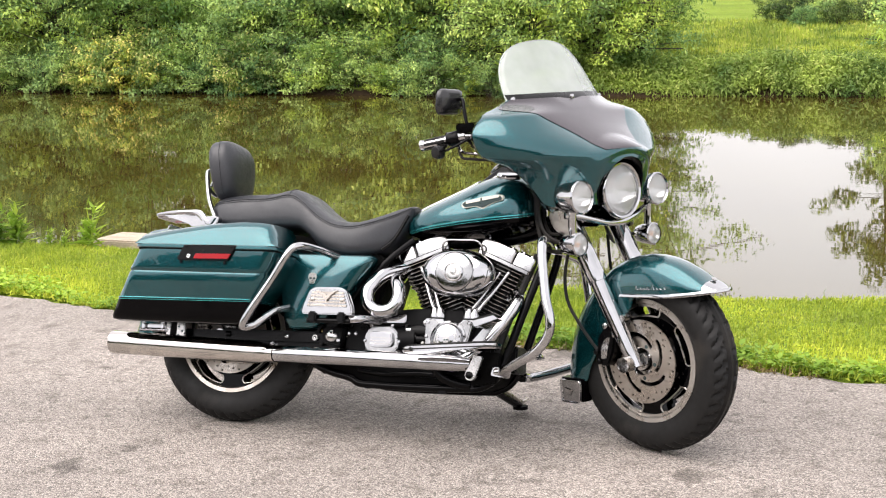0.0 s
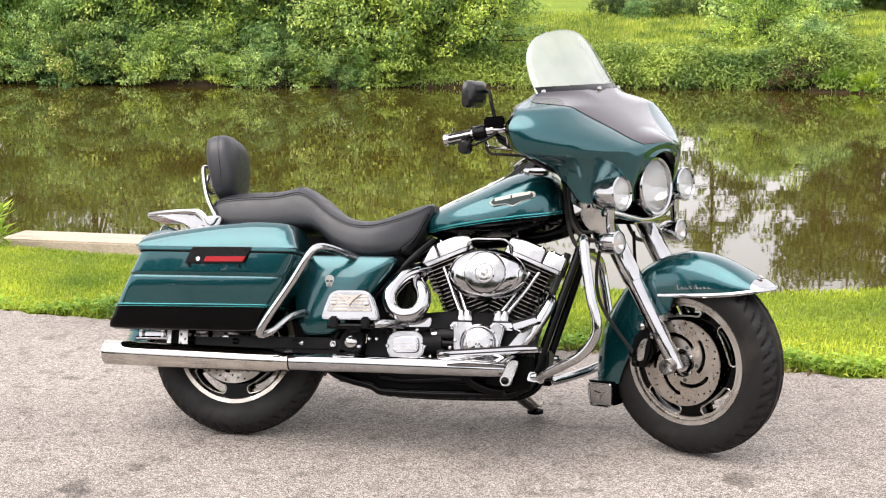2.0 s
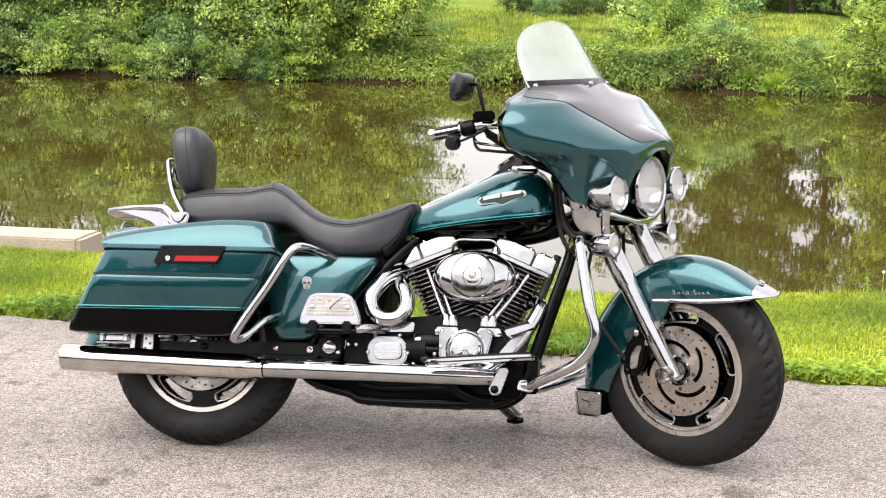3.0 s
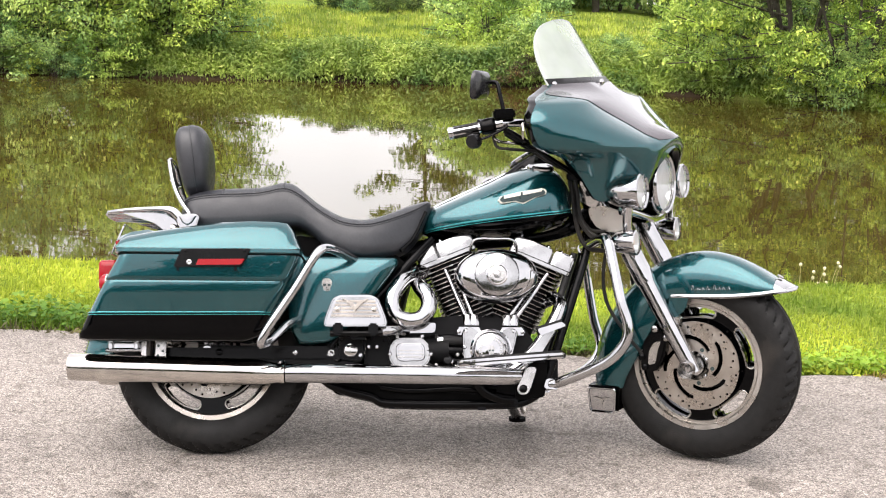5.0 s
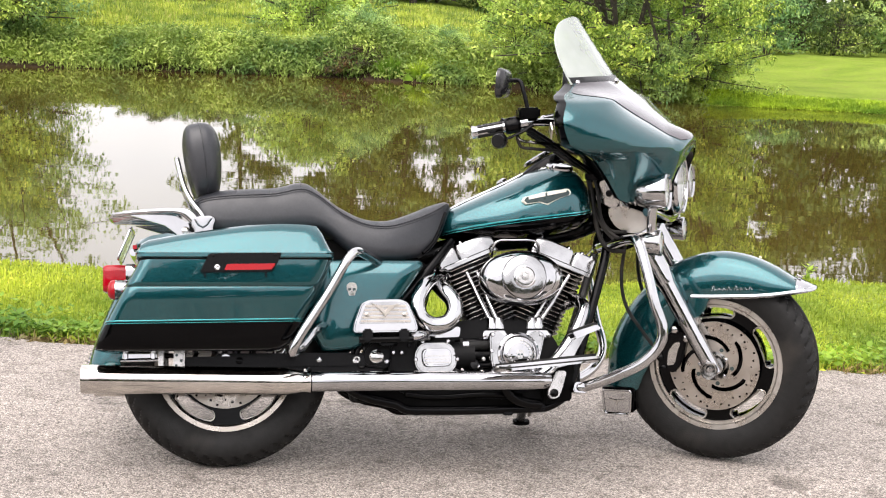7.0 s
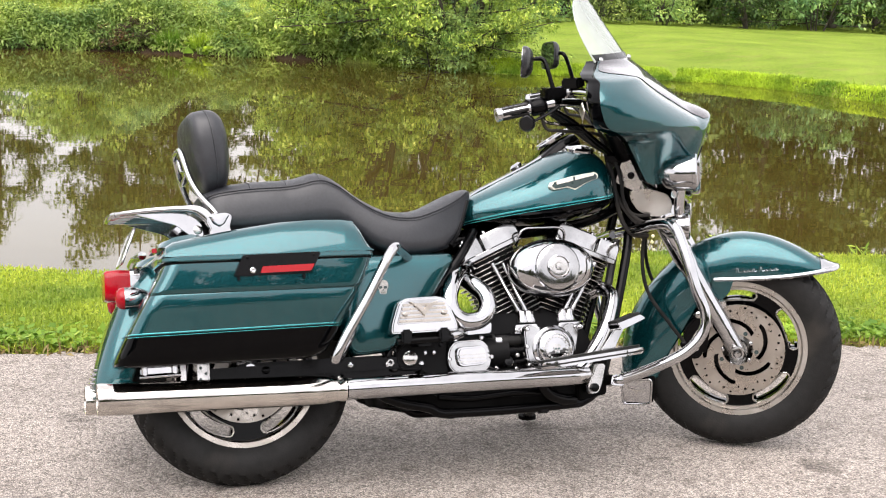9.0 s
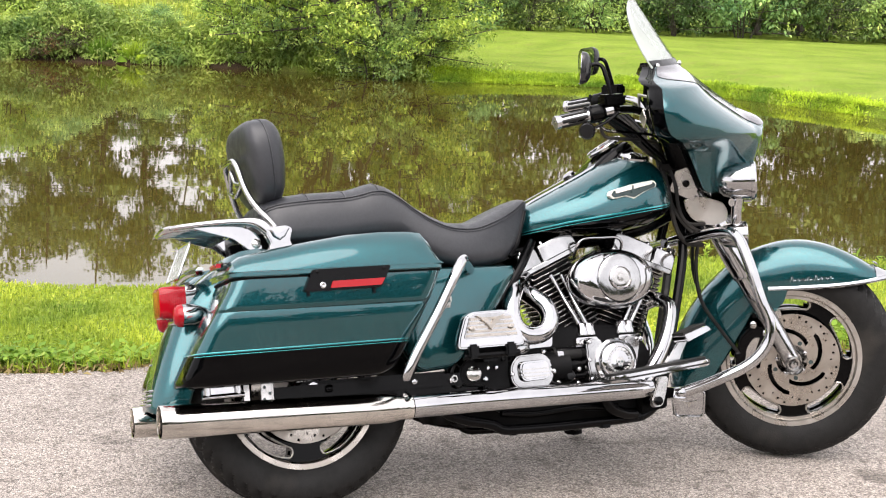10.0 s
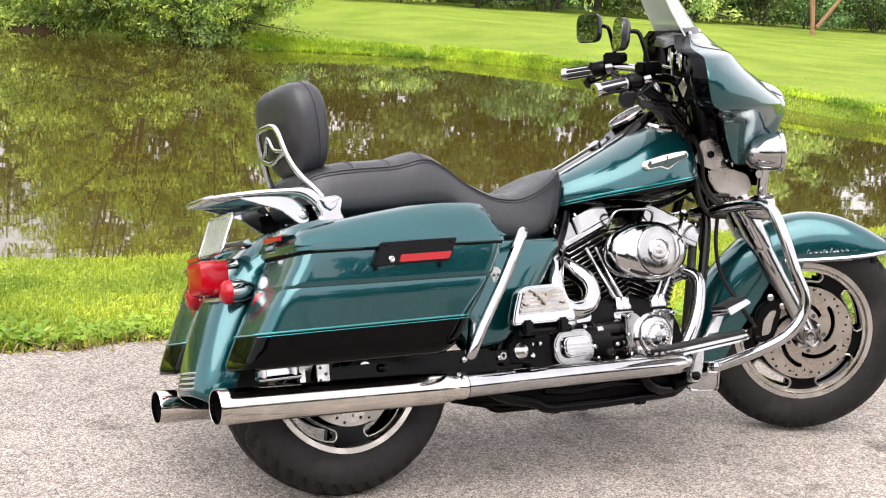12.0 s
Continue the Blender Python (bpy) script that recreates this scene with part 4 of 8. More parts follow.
def pierced_plate(radii, seg, y, thick, hole):
    """A round plate with openings: cells for which hole(radius, angle) holds are left out."""
    s, n = Shape(), len(radii)
    v = []
    for yy in (y - thick / 2, y + thick / 2):
        v += [(r * math.cos(2 * math.pi * k / seg), yy, r * math.sin(2 * math.pi * k / seg)) for k in range(seg) for r in radii]
    half, f = seg * n, []
    solid = [[not hole(0.5 * (radii[i] + radii[i + 1]), 2 * math.pi * (k + 0.5) / seg) for i in range(n - 1)] for k in range(seg)]
    at = lambda k, i, side: side * half + (k % seg) * n + i
    for k in range(seg):
        for i in range(n - 1):
            if not solid[k][i]:
                continue
            f += [(at(k, i, 0), at(k, i + 1, 0), at(k + 1, i + 1, 0), at(k + 1, i, 0)), (at(k, i, 1), at(k + 1, i, 1), at(k + 1, i + 1, 1), at(k, i + 1, 1))]
            for ok, a, b in ((i == 0 or not solid[k][i - 1], (k, i), (k + 1, i)), (i == n - 2 or not solid[k][i + 1], (k, i + 1), (k + 1, i + 1)),
                             (not solid[k - 1][i], (k, i), (k, i + 1)), (not solid[(k + 1) % seg][i], (k + 1, i), (k + 1, i + 1))):
                if ok:
                    f.append((at(*a, 0), at(*b, 0), at(*b, 1), at(*a, 1)))
    return s.add(v, f)


def angle_off(a, step, start):
    return (a - start + step / 2) % step - step / 2


def wheel_slot(r, a):
    d = angle_off(a, 2 * math.pi / 5, 0.35)
    return 0.156 < r < 0.192 and abs(d) < 0.40 - 2.2 * abs(r - 0.174)


def disc_hole(r, a):
    if r > 0.112:
        return any(abs(r - rr) < 0.0034 and abs(angle_off(a, 2 * math.pi / 12, st)) < 0.026 for rr, st in ((0.119, 0.0), (0.128, 0.17), (0.137, 0.34)))
    step = 2 * math.pi / 5
    for start in (0.1, 0.1 + 2 * math.pi):
        d = angle_off(a, step, 0.1)
        for dd in (d, d - step, d + step):
            if -0.55 < dd < 0.75 and abs(r - (0.084 + 0.020 * dd / 0.65)) < 0.0072:
                return True
    return False


def wheel(name, centre, steer, label):
    hub = lathe([(0.001, -0.085), (0.030, -0.085), (0.034, -0.075), (0.034, -0.05), (0.055, -0.045), (0.055, 0.045), (0.034, 0.05), (0.034, 0.085), (0.001, 0.085)], 28)
    w = part(name, hub, M_ALLOY, bike, label)
    w.matrix_basis = (STEER if steer else Matrix.Identity(4)) @ Matrix.Translation(centre)
    part("tyre", tyre_shape(), M_RUBBER, w, "worn black rubber tyre with block tread", smooth=35)
    rim = lathe([(0.195, -0.030), (0.197, -0.052), (0.202, -0.060), (0.2165, -0.061), (0.2175, -0.056), (0.205, -0.050), (0.200, 0.050), (0.2175, 0.056), (0.2165, 0.061), (0.202, 0.060), (0.197, 0.052), (0.195, 0.030)], 96)
    part("rim", rim, M_MACHINED if steer else M_STEEL, w, "polished alloy rim")
    part("wheel_web", pierced_plate([0.045, 0.07, 0.10, 0.135, 0.150, 0.156, 0.162, 0.168, 0.174, 0.180, 0.186, 0.192, 0.197], 150, -0.026, 0.030, wheel_slot), M_BLACK, w, "gloss black slotted wheel web", smooth=30)
    part("wheel_web", pierced_plate([0.045, 0.10, 0.150, 0.156, 0.168, 0.180, 0.192, 0.197], 100, 0.03, 0.02, wheel_slot), M_BLACK, w, "gloss black slotted wheel web", smooth=30)
    part("rim_face", pierced_plate([0.189, 0.200, 0.2145] if steer else [0.203, 0.208, 0.2145], 120, -0.0475, 0.008, lambda r, a: False), M_MACHINED if steer else M_STEEL, w, "machined alloy rim face", smooth=30)
    for k in range(5):
        mid = 0.35 + k * 2 * math.pi / 5
        pts = []
        for j in range(25):
            u = j / 24 * 2 * math.pi
            rr = 0.174 + 0.0195 * math.sin(u)
            aa = mid + (0.40 - 2.0 * abs(rr - 0.174)) * max(-1, min(1, 1.35 * math.cos(u)))
            pts.append((rr * math.cos(aa), -0.0415, rr * math.sin(aa)))
        part("slot_edge", tube(pts, 0.0033 if steer else 0.0022, 8, 1), M_MACHINED, w, "bare alloy edge of a wheel slot")
    part("brake_disc", pierced_plate([0.048, 0.056] + [0.058 + 0.0015 * k for k in range(36)] + [0.1156, 0.1185, 0.1195, 0.1224, 0.1246, 0.1275, 0.1285, 0.1314, 0.1336, 0.1365, 0.1375, 0.1404, 0.146], 360, -0.077, 0.005, disc_hole), M_STEEL, w, "drilled and slotted steel brake disc", smooth=30)
    for k in range(5):
        a = 0.5 + k * 2 * math.pi / 5
        part("disc_hole", bolt(0.058 * math.cos(a + 0.63), -0.0794, 0.058 * math.sin(a + 0.63), 0.0070, -0.0008), M_DARKBADGE, w)
        part("disc_bolt", bolt(0.046 * math.cos(a), -0.080, 0.046 * math.sin(a), 0.006), M_CHROME, w)
    return w


wheel("rear_wheel", (0.009, 0, 0.325), False, "black cast rear wheel with polished rim")
wheel("front_wheel", (1.62, 0, 0.316), True, "black cast front wheel with polished rim")


# ---- fenders ----
def fender_shape(rows, power=2.5, thick=0.006):
    """Rows of spine (x, z), lower edge (x, z) and half width; the skin has thickness."""
    rings = []
    for sx, sz, lx, lz, w in rows:
        outer, inner = [], []
        for j in range(25):
            a = math.pi * j / 24
            c, s = math.cos(a), math.sin(a)
            y = -w * math.copysign(abs(c) ** (2 / power), c)
            k = abs(s) ** (2 / power)
            outer.append((lx + (sx - lx) * k, y, lz + (sz - lz) * k))
            d = Vector((lx - sx, 0, lz - sz))
            d = d.normalized() * thick if d.length > 1e-6 else Vector((0, 0, -thick))
            inner.append((lx + (sx - lx) * k + d.x, y * (1 - thick / w), lz + (sz - lz) * k + d.z))
        rings.append(outer + inner[::-1])
    return loft(rings)


def smooth_rows(rows, per=4):
    a = curve_points([(r[0], r[1], r[4]) for r in rows], per)
    b = curve_points([(r[2], r[3], 0) for r in rows], per)
    return [(p.x, p.y, q.x, q.y, max(0.004, p.z)) for p, q in zip(a, b)]


FF = [(1.247, 0.222, 1.361, 0.228, 0.086), (1.252, 0.300, 1.385, 0.285, 0.088), (1.268, 0.385, 1.434, 0.362, 0.090), (1.310, 0.470, 1.478, 0.435, 0.090), (1.378, 0.556, 1.514, 0.500, 0.090),
      (1.465, 0.632, 1.550, 0.545, 0.089), (1.550, 0.670, 1.610, 0.546, 0.089), (1.640, 0.684, 1.675, 0.547, 0.088), (1.730, 0.670, 1.745, 0.549, 0.086), (1.810, 0.636, 1.815, 0.554, 0.080),
      (1.875, 0.597, 1.875, 0.561, 0.066), (1.918, 0.576, 1.918, 0.566, 0.042), (1.932, 0.569, 1.932, 0.567, 0.012)]
front_fender = part("front_fender", fender_shape(smooth_rows(FF)), M_TEAL, bike, "deep valanced teal front fender", steer=True)
trim_line = [(1.55, -0.0905, 0.545), (1.61, -0.0905, 0.5455), (1.675, -0.0895, 0.547), (1.745, -0.0875, 0.549), (1.815, -0.0815, 0.554), (1.876, -0.067, 0.561), (1.920, -0.043, 0.566), (1.936, 0.0, 0.568)]
part("fender_trim", tube(trim_line + [(x, -y, z) for x, y, z in trim_line[-2::-1]], 0.006, 8, 4, 1.3), M_CHROME, front_fender, "chrome trim strip")
tip = [(1.880, 0.598, 1.880, 0.561, 0.0665), (1.890, 0.594, 1.890, 0.563, 0.062), (1.905, 0.586, 1.905, 0.565, 0.054), (1.926, 0.577, 1.926, 0.567, 0.030), (1.938, 0.571, 1.938, 0.568, 0.010)]
part("fender_tip", fender_shape(smooth_rows(tip), 2.5, 0.004), M_CHROME, front_fender, "chrome ornament on the fender's nose")
part("tip_badge", lathe([(0.011, 0), (0.011, 0.004), (0.0004, 0.006)], 16, (0, 0, 0), "z").moved(Matrix.Translation((1.885, 0, 0.601)) @ pose(0, 0, 0, 0, 30, 0)), M_ALLOY, front_fender)
flap_o = rounded([(-0.044, -0.040), (0.044, -0.040), (0.050, 0.040), (-0.050, 0.040)], 0.012)
flap = slab(flap_o, 0, -0.010, 0.05)
flap_m = Matrix.Translation((1.300, -0.088, 0.188)) @ pose(0, 0, 0, 0, 0, -4)
part("mud_flap", flap.moved(flap_m), M_CHROME, front_fender, "small chrome mud guard plate", bevel=0.002)
part("flap_rim", tube([(x, -0.012, z) for x, z in flap_o + flap_o[:1]], 0.0035, 8, 1).moved(flap_m), M_CHROME, front_fender)
part("flap_emblem", slab([(-0.03, 0.012), (-0.006, 0.0), (0.0, -0.016), (0.006, 0.0), (0.03, 0.012), (0.0, 0.006)], -0.010, -0.015, 0.1).moved(flap_m), M_ALLOY, front_fender)
part("flap_back", slab([(1.25, 0.15), (1.35, 0.15), (1.36, 0.235), (1.247, 0.235)], -0.086, 0.086, 0.0), M_SATIN_BLACK, front_fender)
# A handwritten script on the flank, kept as plain strokes.
for i, (x0, x1, h) in enumerate(((1.618, 1.634, 0.016), (1.637, 1.650, 0.008), (1.653, 1.665, 0.008), (1.668, 1.682, 0.012), (1.690, 1.706, 0.016), (1.709, 1.717, 0.008), (1.720, 1.733, 0.008), (1.736, 1.749, 0.010))):
    yy = -0.0905 + 0.012 * max(0, (x0 - 1.70) / 0.1)
    part("script_stroke", tube([(x0, yy, 0.566 + 0.03 * (x0 - 1.62)), (x0 + 0.35 * (x1 - x0), yy, 0.566 + h + 0.03 * (x0 - 1.62)), (x0 + 0.6 * (x1 - x0), yy, 0.568 + 0.03 * (x0 - 1.62)), (x1, yy, 0.570 + 0.03 * (x0 - 1.62))], 0.0011, 6, 4), M_CHROME, front_fender)

RF = [(0.16, 0.70, 0.14, 0.62, 0.105), (0.03, 0.712, 0.02, 0.60, 0.110), (-0.09, 0.706, -0.06, 0.58, 0.112), (-0.19, 0.678, -0.14, 0.55, 0.113), (-0.27, 0.622, -0.20, 0.50, 0.113), (-0.325, 0.545, -0.25, 0.44, 0.112),
      (-0.366, 0.455, -0.29, 0.37, 0.110), (-0.395, 0.372, -0.315, 0.310, 0.106), (-0.410, 0.318, -0.335, 0.268, 0.098), (-0.412, 0.300, -0.350, 0.262, 0.085)]
rear_fender = part("rear_fender", fender_shape(smooth_rows(RF), 3.2), M_TEAL, bike, "teal rear fender")
for k in range(4):
    z = 0.352 - 0.0125 * k
    x = -0.4025 - 0.0035 * k
    part("tail_bar", tube([(x + 0.012, -0.060, z), (x, -0.045, z), (x - 0.003, 0, z), (x, 0.045, z), (x + 0.012, 0.060, z)], 0.0036, 8, 4), M_CHROME, rear_fender, "thin chrome bar")

# ---- tail light, signals, plate bracket ----
tl = rounded([(-0.052, -0.046), (0.052, -0.046), (0.058, 0.042), (-0.058, 0.042)], 0.022)
lens_r = [[(x0, y * k, 0.585 + z * k) for y, z in tl] for x0, k in ((-0.300, 0.95), (-0.345, 1.0), (-0.372, 0.97), (-0.381, 0.88), (-0.383, 0.6))]
REAR = Matrix.Translation((0.015, -0.018, 0))
tail_light = part("tail_light", loft([[(x0, y * 1.06, 0.585 + z * 1.06) for y, z in tl] for x0 in (-0.285, -0.312)]), M_CHROME, bike, "chrome-backed red tail light")
part("lens", loft(lens_r), M_REDLENS, tail_light, "red ribbed lens")
part("signal_bar", tube([(-0.315, -0.122, 0.535), (-0.335, -0.06, 0.530), (-0.340, 0, 0.528), (-0.335, 0.06, 0.530), (-0.315, 0.122, 0.535)], 0.011, 12), M_CHROME, tail_light, "chrome signal bar")
for s in (-1, 1):
    body = lathe([(0.001, 0.075), (0.020, 0.062), (0.030, 0.03), (0.031, 0.0)], 24, (-0.338, s * 0.122, 0.541), "x")
    sig = part("rear_signal", body, M_CHROME, bike, "bullet-shaped chrome rear turn signal with red lens")
    sig.matrix_basis = REAR
    part("lens", lathe([(0.031, 0.0), (0.029, -0.012), (0.020, -0.021), (0.001, -0.024)], 24, (-0.338, s * 0.122, 0.541), "x"), M_REDLENS, sig, "red lens")
plate_m = Matrix.Translation((-0.315, 0.0, 0.690)) @ pose(0, 0, 0, 0, 22, 0)
po = rounded([(-0.082, -0.052), (0.082, -0.052), (0.082, 0.052), (-0.082, 0.052)], 0.01)
bracket = part("plate_bracket", loft([[(0.002, y, z) for y, z in po], [(-0.002, y, z) for y, z in po]]).moved(plate_m), M_SHIELD, bike, "empty clear licence plate holder")
part("bracket_rim", tube([(0, y, z) for y, z in po + po[:1]], 0.0035, 8, 1).moved(plate_m), M_CHROME, bracket)
tail_light.matrix_basis = bracket.matrix_basis = REAR
part("crossbar", tube([(-0.27, -0.15, 0.655), (-0.275, 0, 0.66), (-0.27, 0.15, 0.655)], 0.012, 12), M_CHROME, bike, "chrome cross tube above the rear fender")


# ---- saddlebags ----
def bag_ring(z, xr, xf, yo, yi, tilt=0.0, r=0.045):
    return [(x, y, z + tilt * (x + 0.05)) for x, y in rounded([(xr, yo), (xf, yo), (xf, yi), (xr, yi)], r, 5)]


def saddlebag(sign):
    def mk(shape):
        return shape if sign < 0 else mirrored(shape)

    low = [(0.347, -0.352, 0.145, -0.318, -0.17, 0), (0.352, -0.368, 0.172, -0.336, -0.16, 0), (0.366, -0.3665, 0.196, -0.343, -0.155, 0), (0.395, -0.353, 0.216, -0.350, -0.155, 0), (0.4305, -0.337, 0.234, -0.360, -0.155, 0.011)]
    top = [(0.4305, -0.337, 0.234, -0.360, -0.155, 0.011), (0.48, -0.309, 0.261, -0.375, -0.155, 0), (0.520, -0.286, 0.281, -0.388, -0.155, 0), (0.5285, -0.281, 0.285, -0.3862, -0.155, 0), (0.5350, -0.279, 0.288, -0.3965, -0.155, 0),
           (0.541, -0.275, 0.291, -0.3978, -0.155, 0), (0.550, -0.270, 0.295, -0.3985, -0.155, 0), (0.58, -0.253, 0.308, -0.4035, -0.155, 0), (0.612, -0.238, 0.319, -0.405, -0.155, 0)]
    body = part("saddlebag", mk(loft([bag_ring(*q) for q in top])), M_TEAL, bike, "hard teal saddlebag with black lower part and turquoise stripe", smooth=50)
    part("lower_shell", mk(loft([bag_ring(*q) for q in low])), M_BLACK, body, "gloss black lower shell", smooth=50)
    for dz, rad in ((0.003, 0.0021), (-0.004, 0.0012)):
        pts = [(x, y - 0.0005 * (1 if y < -0.2 else -1), z + dz) for x, y, z in bag_ring(0.4305, -0.3375, 0.2345, -0.3605, -0.1545, 0.011)]
        part("pinstripe", mk(tube(pts + pts[:1], rad, 6, 1)), M_STRIPE, body, "turquoise pinstripe")
    # The lid: a lip all round, then a top that rises towards the rider.
    lip = loft([bag_ring(0.611, -0.246, 0.321, -0.409, -0.15), bag_ring(0.614, -0.250, 0.323, -0.412, -0.15), bag_ring(0.623, -0.250, 0.323, -0.412, -0.15), bag_ring(0.626, -0.246, 0.320, -0.408, -0.15)])
    part("lid_seal", mk(loft([bag_ring(0.6060, -0.243, 0.3188, -0.4066, -0.152), bag_ring(0.6118, -0.2435, 0.3195, -0.4072, -0.152)])), M_HIDDEN, body, "dark seam below the lid")
    part("lid_lip", mk(lip), M_TEAL, body)
    rows = [(-0.247, 0.632), (-0.236, 0.655), (-0.215, 0.668), (-0.126, 0.685), (-0.029, 0.700), (0.069, 0.713), (0.167, 0.718), (0.240, 0.716), (0.274, 0.711), (0.290, 0.690), (0.306, 0.655), (0.319, 0.628)]
    rings = []
    for x, zt in rows:
        h = zt - 0.625
        o = [(-0.408, 0.625), (-0.404, 0.625 + 0.25 * h), (-0.392, 0.625 + 0.6 * h), (-0.378, 0.625 + 0.85 * h), (-0.362, zt - 0.02 * h), (-0.335, zt + 0.02 * h), (-0.25, zt + 0.05 * h), (-0.175, zt), (-0.155, 0.625 + 0.7 * h), (-0.152, 0.625)]
        rings.append([(x, y, z) for y, z in o])
    part("lid", mk(loft(rings)), M_TEAL, body, "teal bag lid", smooth=28)
    lo = rounded([(-0.068, 0.566), (0.143, 0.569), (0.174, 0.626), (-0.043, 0.623)], 0.008)
    latch = part("latch", mk(slab(lo, -0.398, -0.4165, 0.03)), M_SATIN_BLACK, body, "black latch with red reflector", bevel=0.002)
    part("reflector", mk(slab(rounded([(0.003, 0.573), (0.141, 0.575), (0.152, 0.593), (0.010, 0.591)], 0.003), -0.415, -0.4195, 0.02)), M_REFLECTOR, latch, "red reflector strip")
    part("lock", mk(lathe([(0.008, 0), (0.008, -0.004), (0.005, -0.005), (0.0004, -0.003)], 16, (-0.016, -0.4155, 0.581))), M_CHROME, latch, "small chrome key lock")
    for x, z in ((-0.028, 0.616), (0.150, 0.618)):
        part("screw", mk(bolt(x, -0.4155, z, 0.0045, -0.003)), M_SATIN_BLACK, latch)
    for x in (-0.055, 0.120):
        part("catch", mk(box(x, x + 0.006, -0.408, -0.401, 0.556, 0.568)), M_SATIN_BLACK, latch)
    part("hinge_cover", mk(loft([[(x, y, z) for y, z in ((-0.36, b), (-0.34, t), (-0.20, t), (-0.18, b))] for x, b, t in ((-0.250, 0.654, 0.659), (-0.240, 0.655, 0.670), (-0.205, 0.664, 0.683), (-0.160, 0.674, 0.690), (-0.140, 0.682, 0.686))])), M_TEAL, body, "teal cover at the lid's rear", smooth=30)
    part("rear_reflector", mk(box(-0.262, -0.250, -0.315, -0.235, 0.646, 0.657)), M_REDLENS, body, "small red reflector")
    tri = Shape().add([(-0.292, -0.215, 0.500), (-0.276, -0.255, 0.527), (-0.254, -0.235, 0.566), (-0.272, -0.200, 0.535)], [(0, 1, 2, 3)])
    part("rear_reflector", mk(tri.moved(Matrix.Translation((-0.006, 0, 0)))), M_REDLENS, body, "red and white reflector")
    return body


for sgn in (-1, 1):
    saddlebag(sgn)

# ---- exhaust ----
for sgn in (-1, 1):
    y = sgn * 0.220
    prof = [(-0.400, 0.0395), (-0.411, 0.0402), (-0.412, 0.0420), (-0.406, 0.0434), (-0.36, 0.0432), (0.10, 0.0412), (0.165, 0.0406), (0.188, 0.0400), (0.208, 0.0380), (0.224, 0.0350), (0.236, 0.0325), (0.242, 0.0322), (0.246, 0.0338), (0.262, 0.0338), (0.263, 0.0310)]
    muf = loft([[(x, y + r * math.cos(k * math.pi / 18), 0.256 + 0.021 * (0.25 - x) + r * math.sin(k * math.pi / 18)) for k in range(36)] for x, r in prof], True, False)
    m = part("muffler", muf, M_SATIN, bike, "long polished slip-on muffler")
    part("muffler_bore", lathe([(0.0395, -0.400), (0.038, -0.30), (0.001, -0.30)], 32, (0, y, 0.2697), "x"), M_HIDDEN, m)
    part("clamp_gap", lathe([(0.0300, 0.2630), (0.0312, 0.2635), (0.0312, 0.2655), (0.0300, 0.2660)], 32, (0, y, 0.2557), "x"), M_HIDDEN, m, "dark gap at the clamp")
    part("clamp", tube([(0.246, y - 0.012, 0.2880), (0.254, y, 0.2935), (0.262, y + 0.012, 0.2880)], 0.006, 8, 3), M_CHROME, m)
part("head_pipe", tube([(0.245, -0.220, 0.256), (0.45, -0.220, 0.256), (0.70, -0.218, 0.254), (0.93, -0.215, 0.252), (1.0, -0.20, 0.252)], [0.0305, 0.0305, 0.0300, 0.0285, 0.026], 24, 5), M_CHROME, bike, "chrome exhaust pipe along the right side")
part("front_pipe", tube([(1.085, -0.050, 0.500), (1.122, -0.080, 0.512), (1.138, -0.120, 0.482), (1.108, -0.150, 0.418), (1.066, -0.170, 0.355), (1.018, -0.186, 0.302), (0.980, -0.195, 0.268), (0.93, -0.20, 0.250)], 0.0225, 20), M_CHROME, bike, "curved chrome header pipe of the front cylinder")
part("blued_joint", tube([(0.885, -0.175, 0.250), (0.92, -0.172, 0.238), (0.955, -0.165, 0.244)], 0.017, 14), M_BLUED, bike, "heat-blued pipe joint")
part("rear_pipe", tube([(0.700, -0.070, 0.600), (0.641, -0.130, 0.572), (0.610, -0.165, 0.532), (0.594, -0.185, 0.493), (0.605, -0.190, 0.449), (0.641, -0.192, 0.427), (0.688, -0.190, 0.434), (0.712, -0.185, 0.469), (0.708, -0.170, 0.507), (0.687, -0.140, 0.537), (0.675, -0.070, 0.567)], 0.0265, 22), M_CHROME, bike, "looped chrome shield of the rear header")

# ---- engine ----
engine = part("engine", slab(rounded([(0.50, 0.24), (0.56, 0.20), (1.0, 0.18), (1.07, 0.24), (1.06, 0.36), (1.0, 0.44), (0.80, 0.45), (0.70, 0.44), (0.52, 0.43)], 0.04), -0.130, 0.130, 0.0), M_WRINKLE, bike, "black and chrome air-cooled V-twin engine", bevel=0.012)
CRANK = Vector((0.922, 0, 0.300))


def fin_shape(wx, wy, th):
    o = rounded([(-wx, -wy), (wx, -wy), (wx, wy), (-wx, wy)], 0.035, 4)
    s = loft([[(x * k, y * k, z) for x, y in o] for z, k in ((-th / 2, 0.985), (-th / 4, 1), (th / 4, 1), (th / 2, 0.985))])
    return s


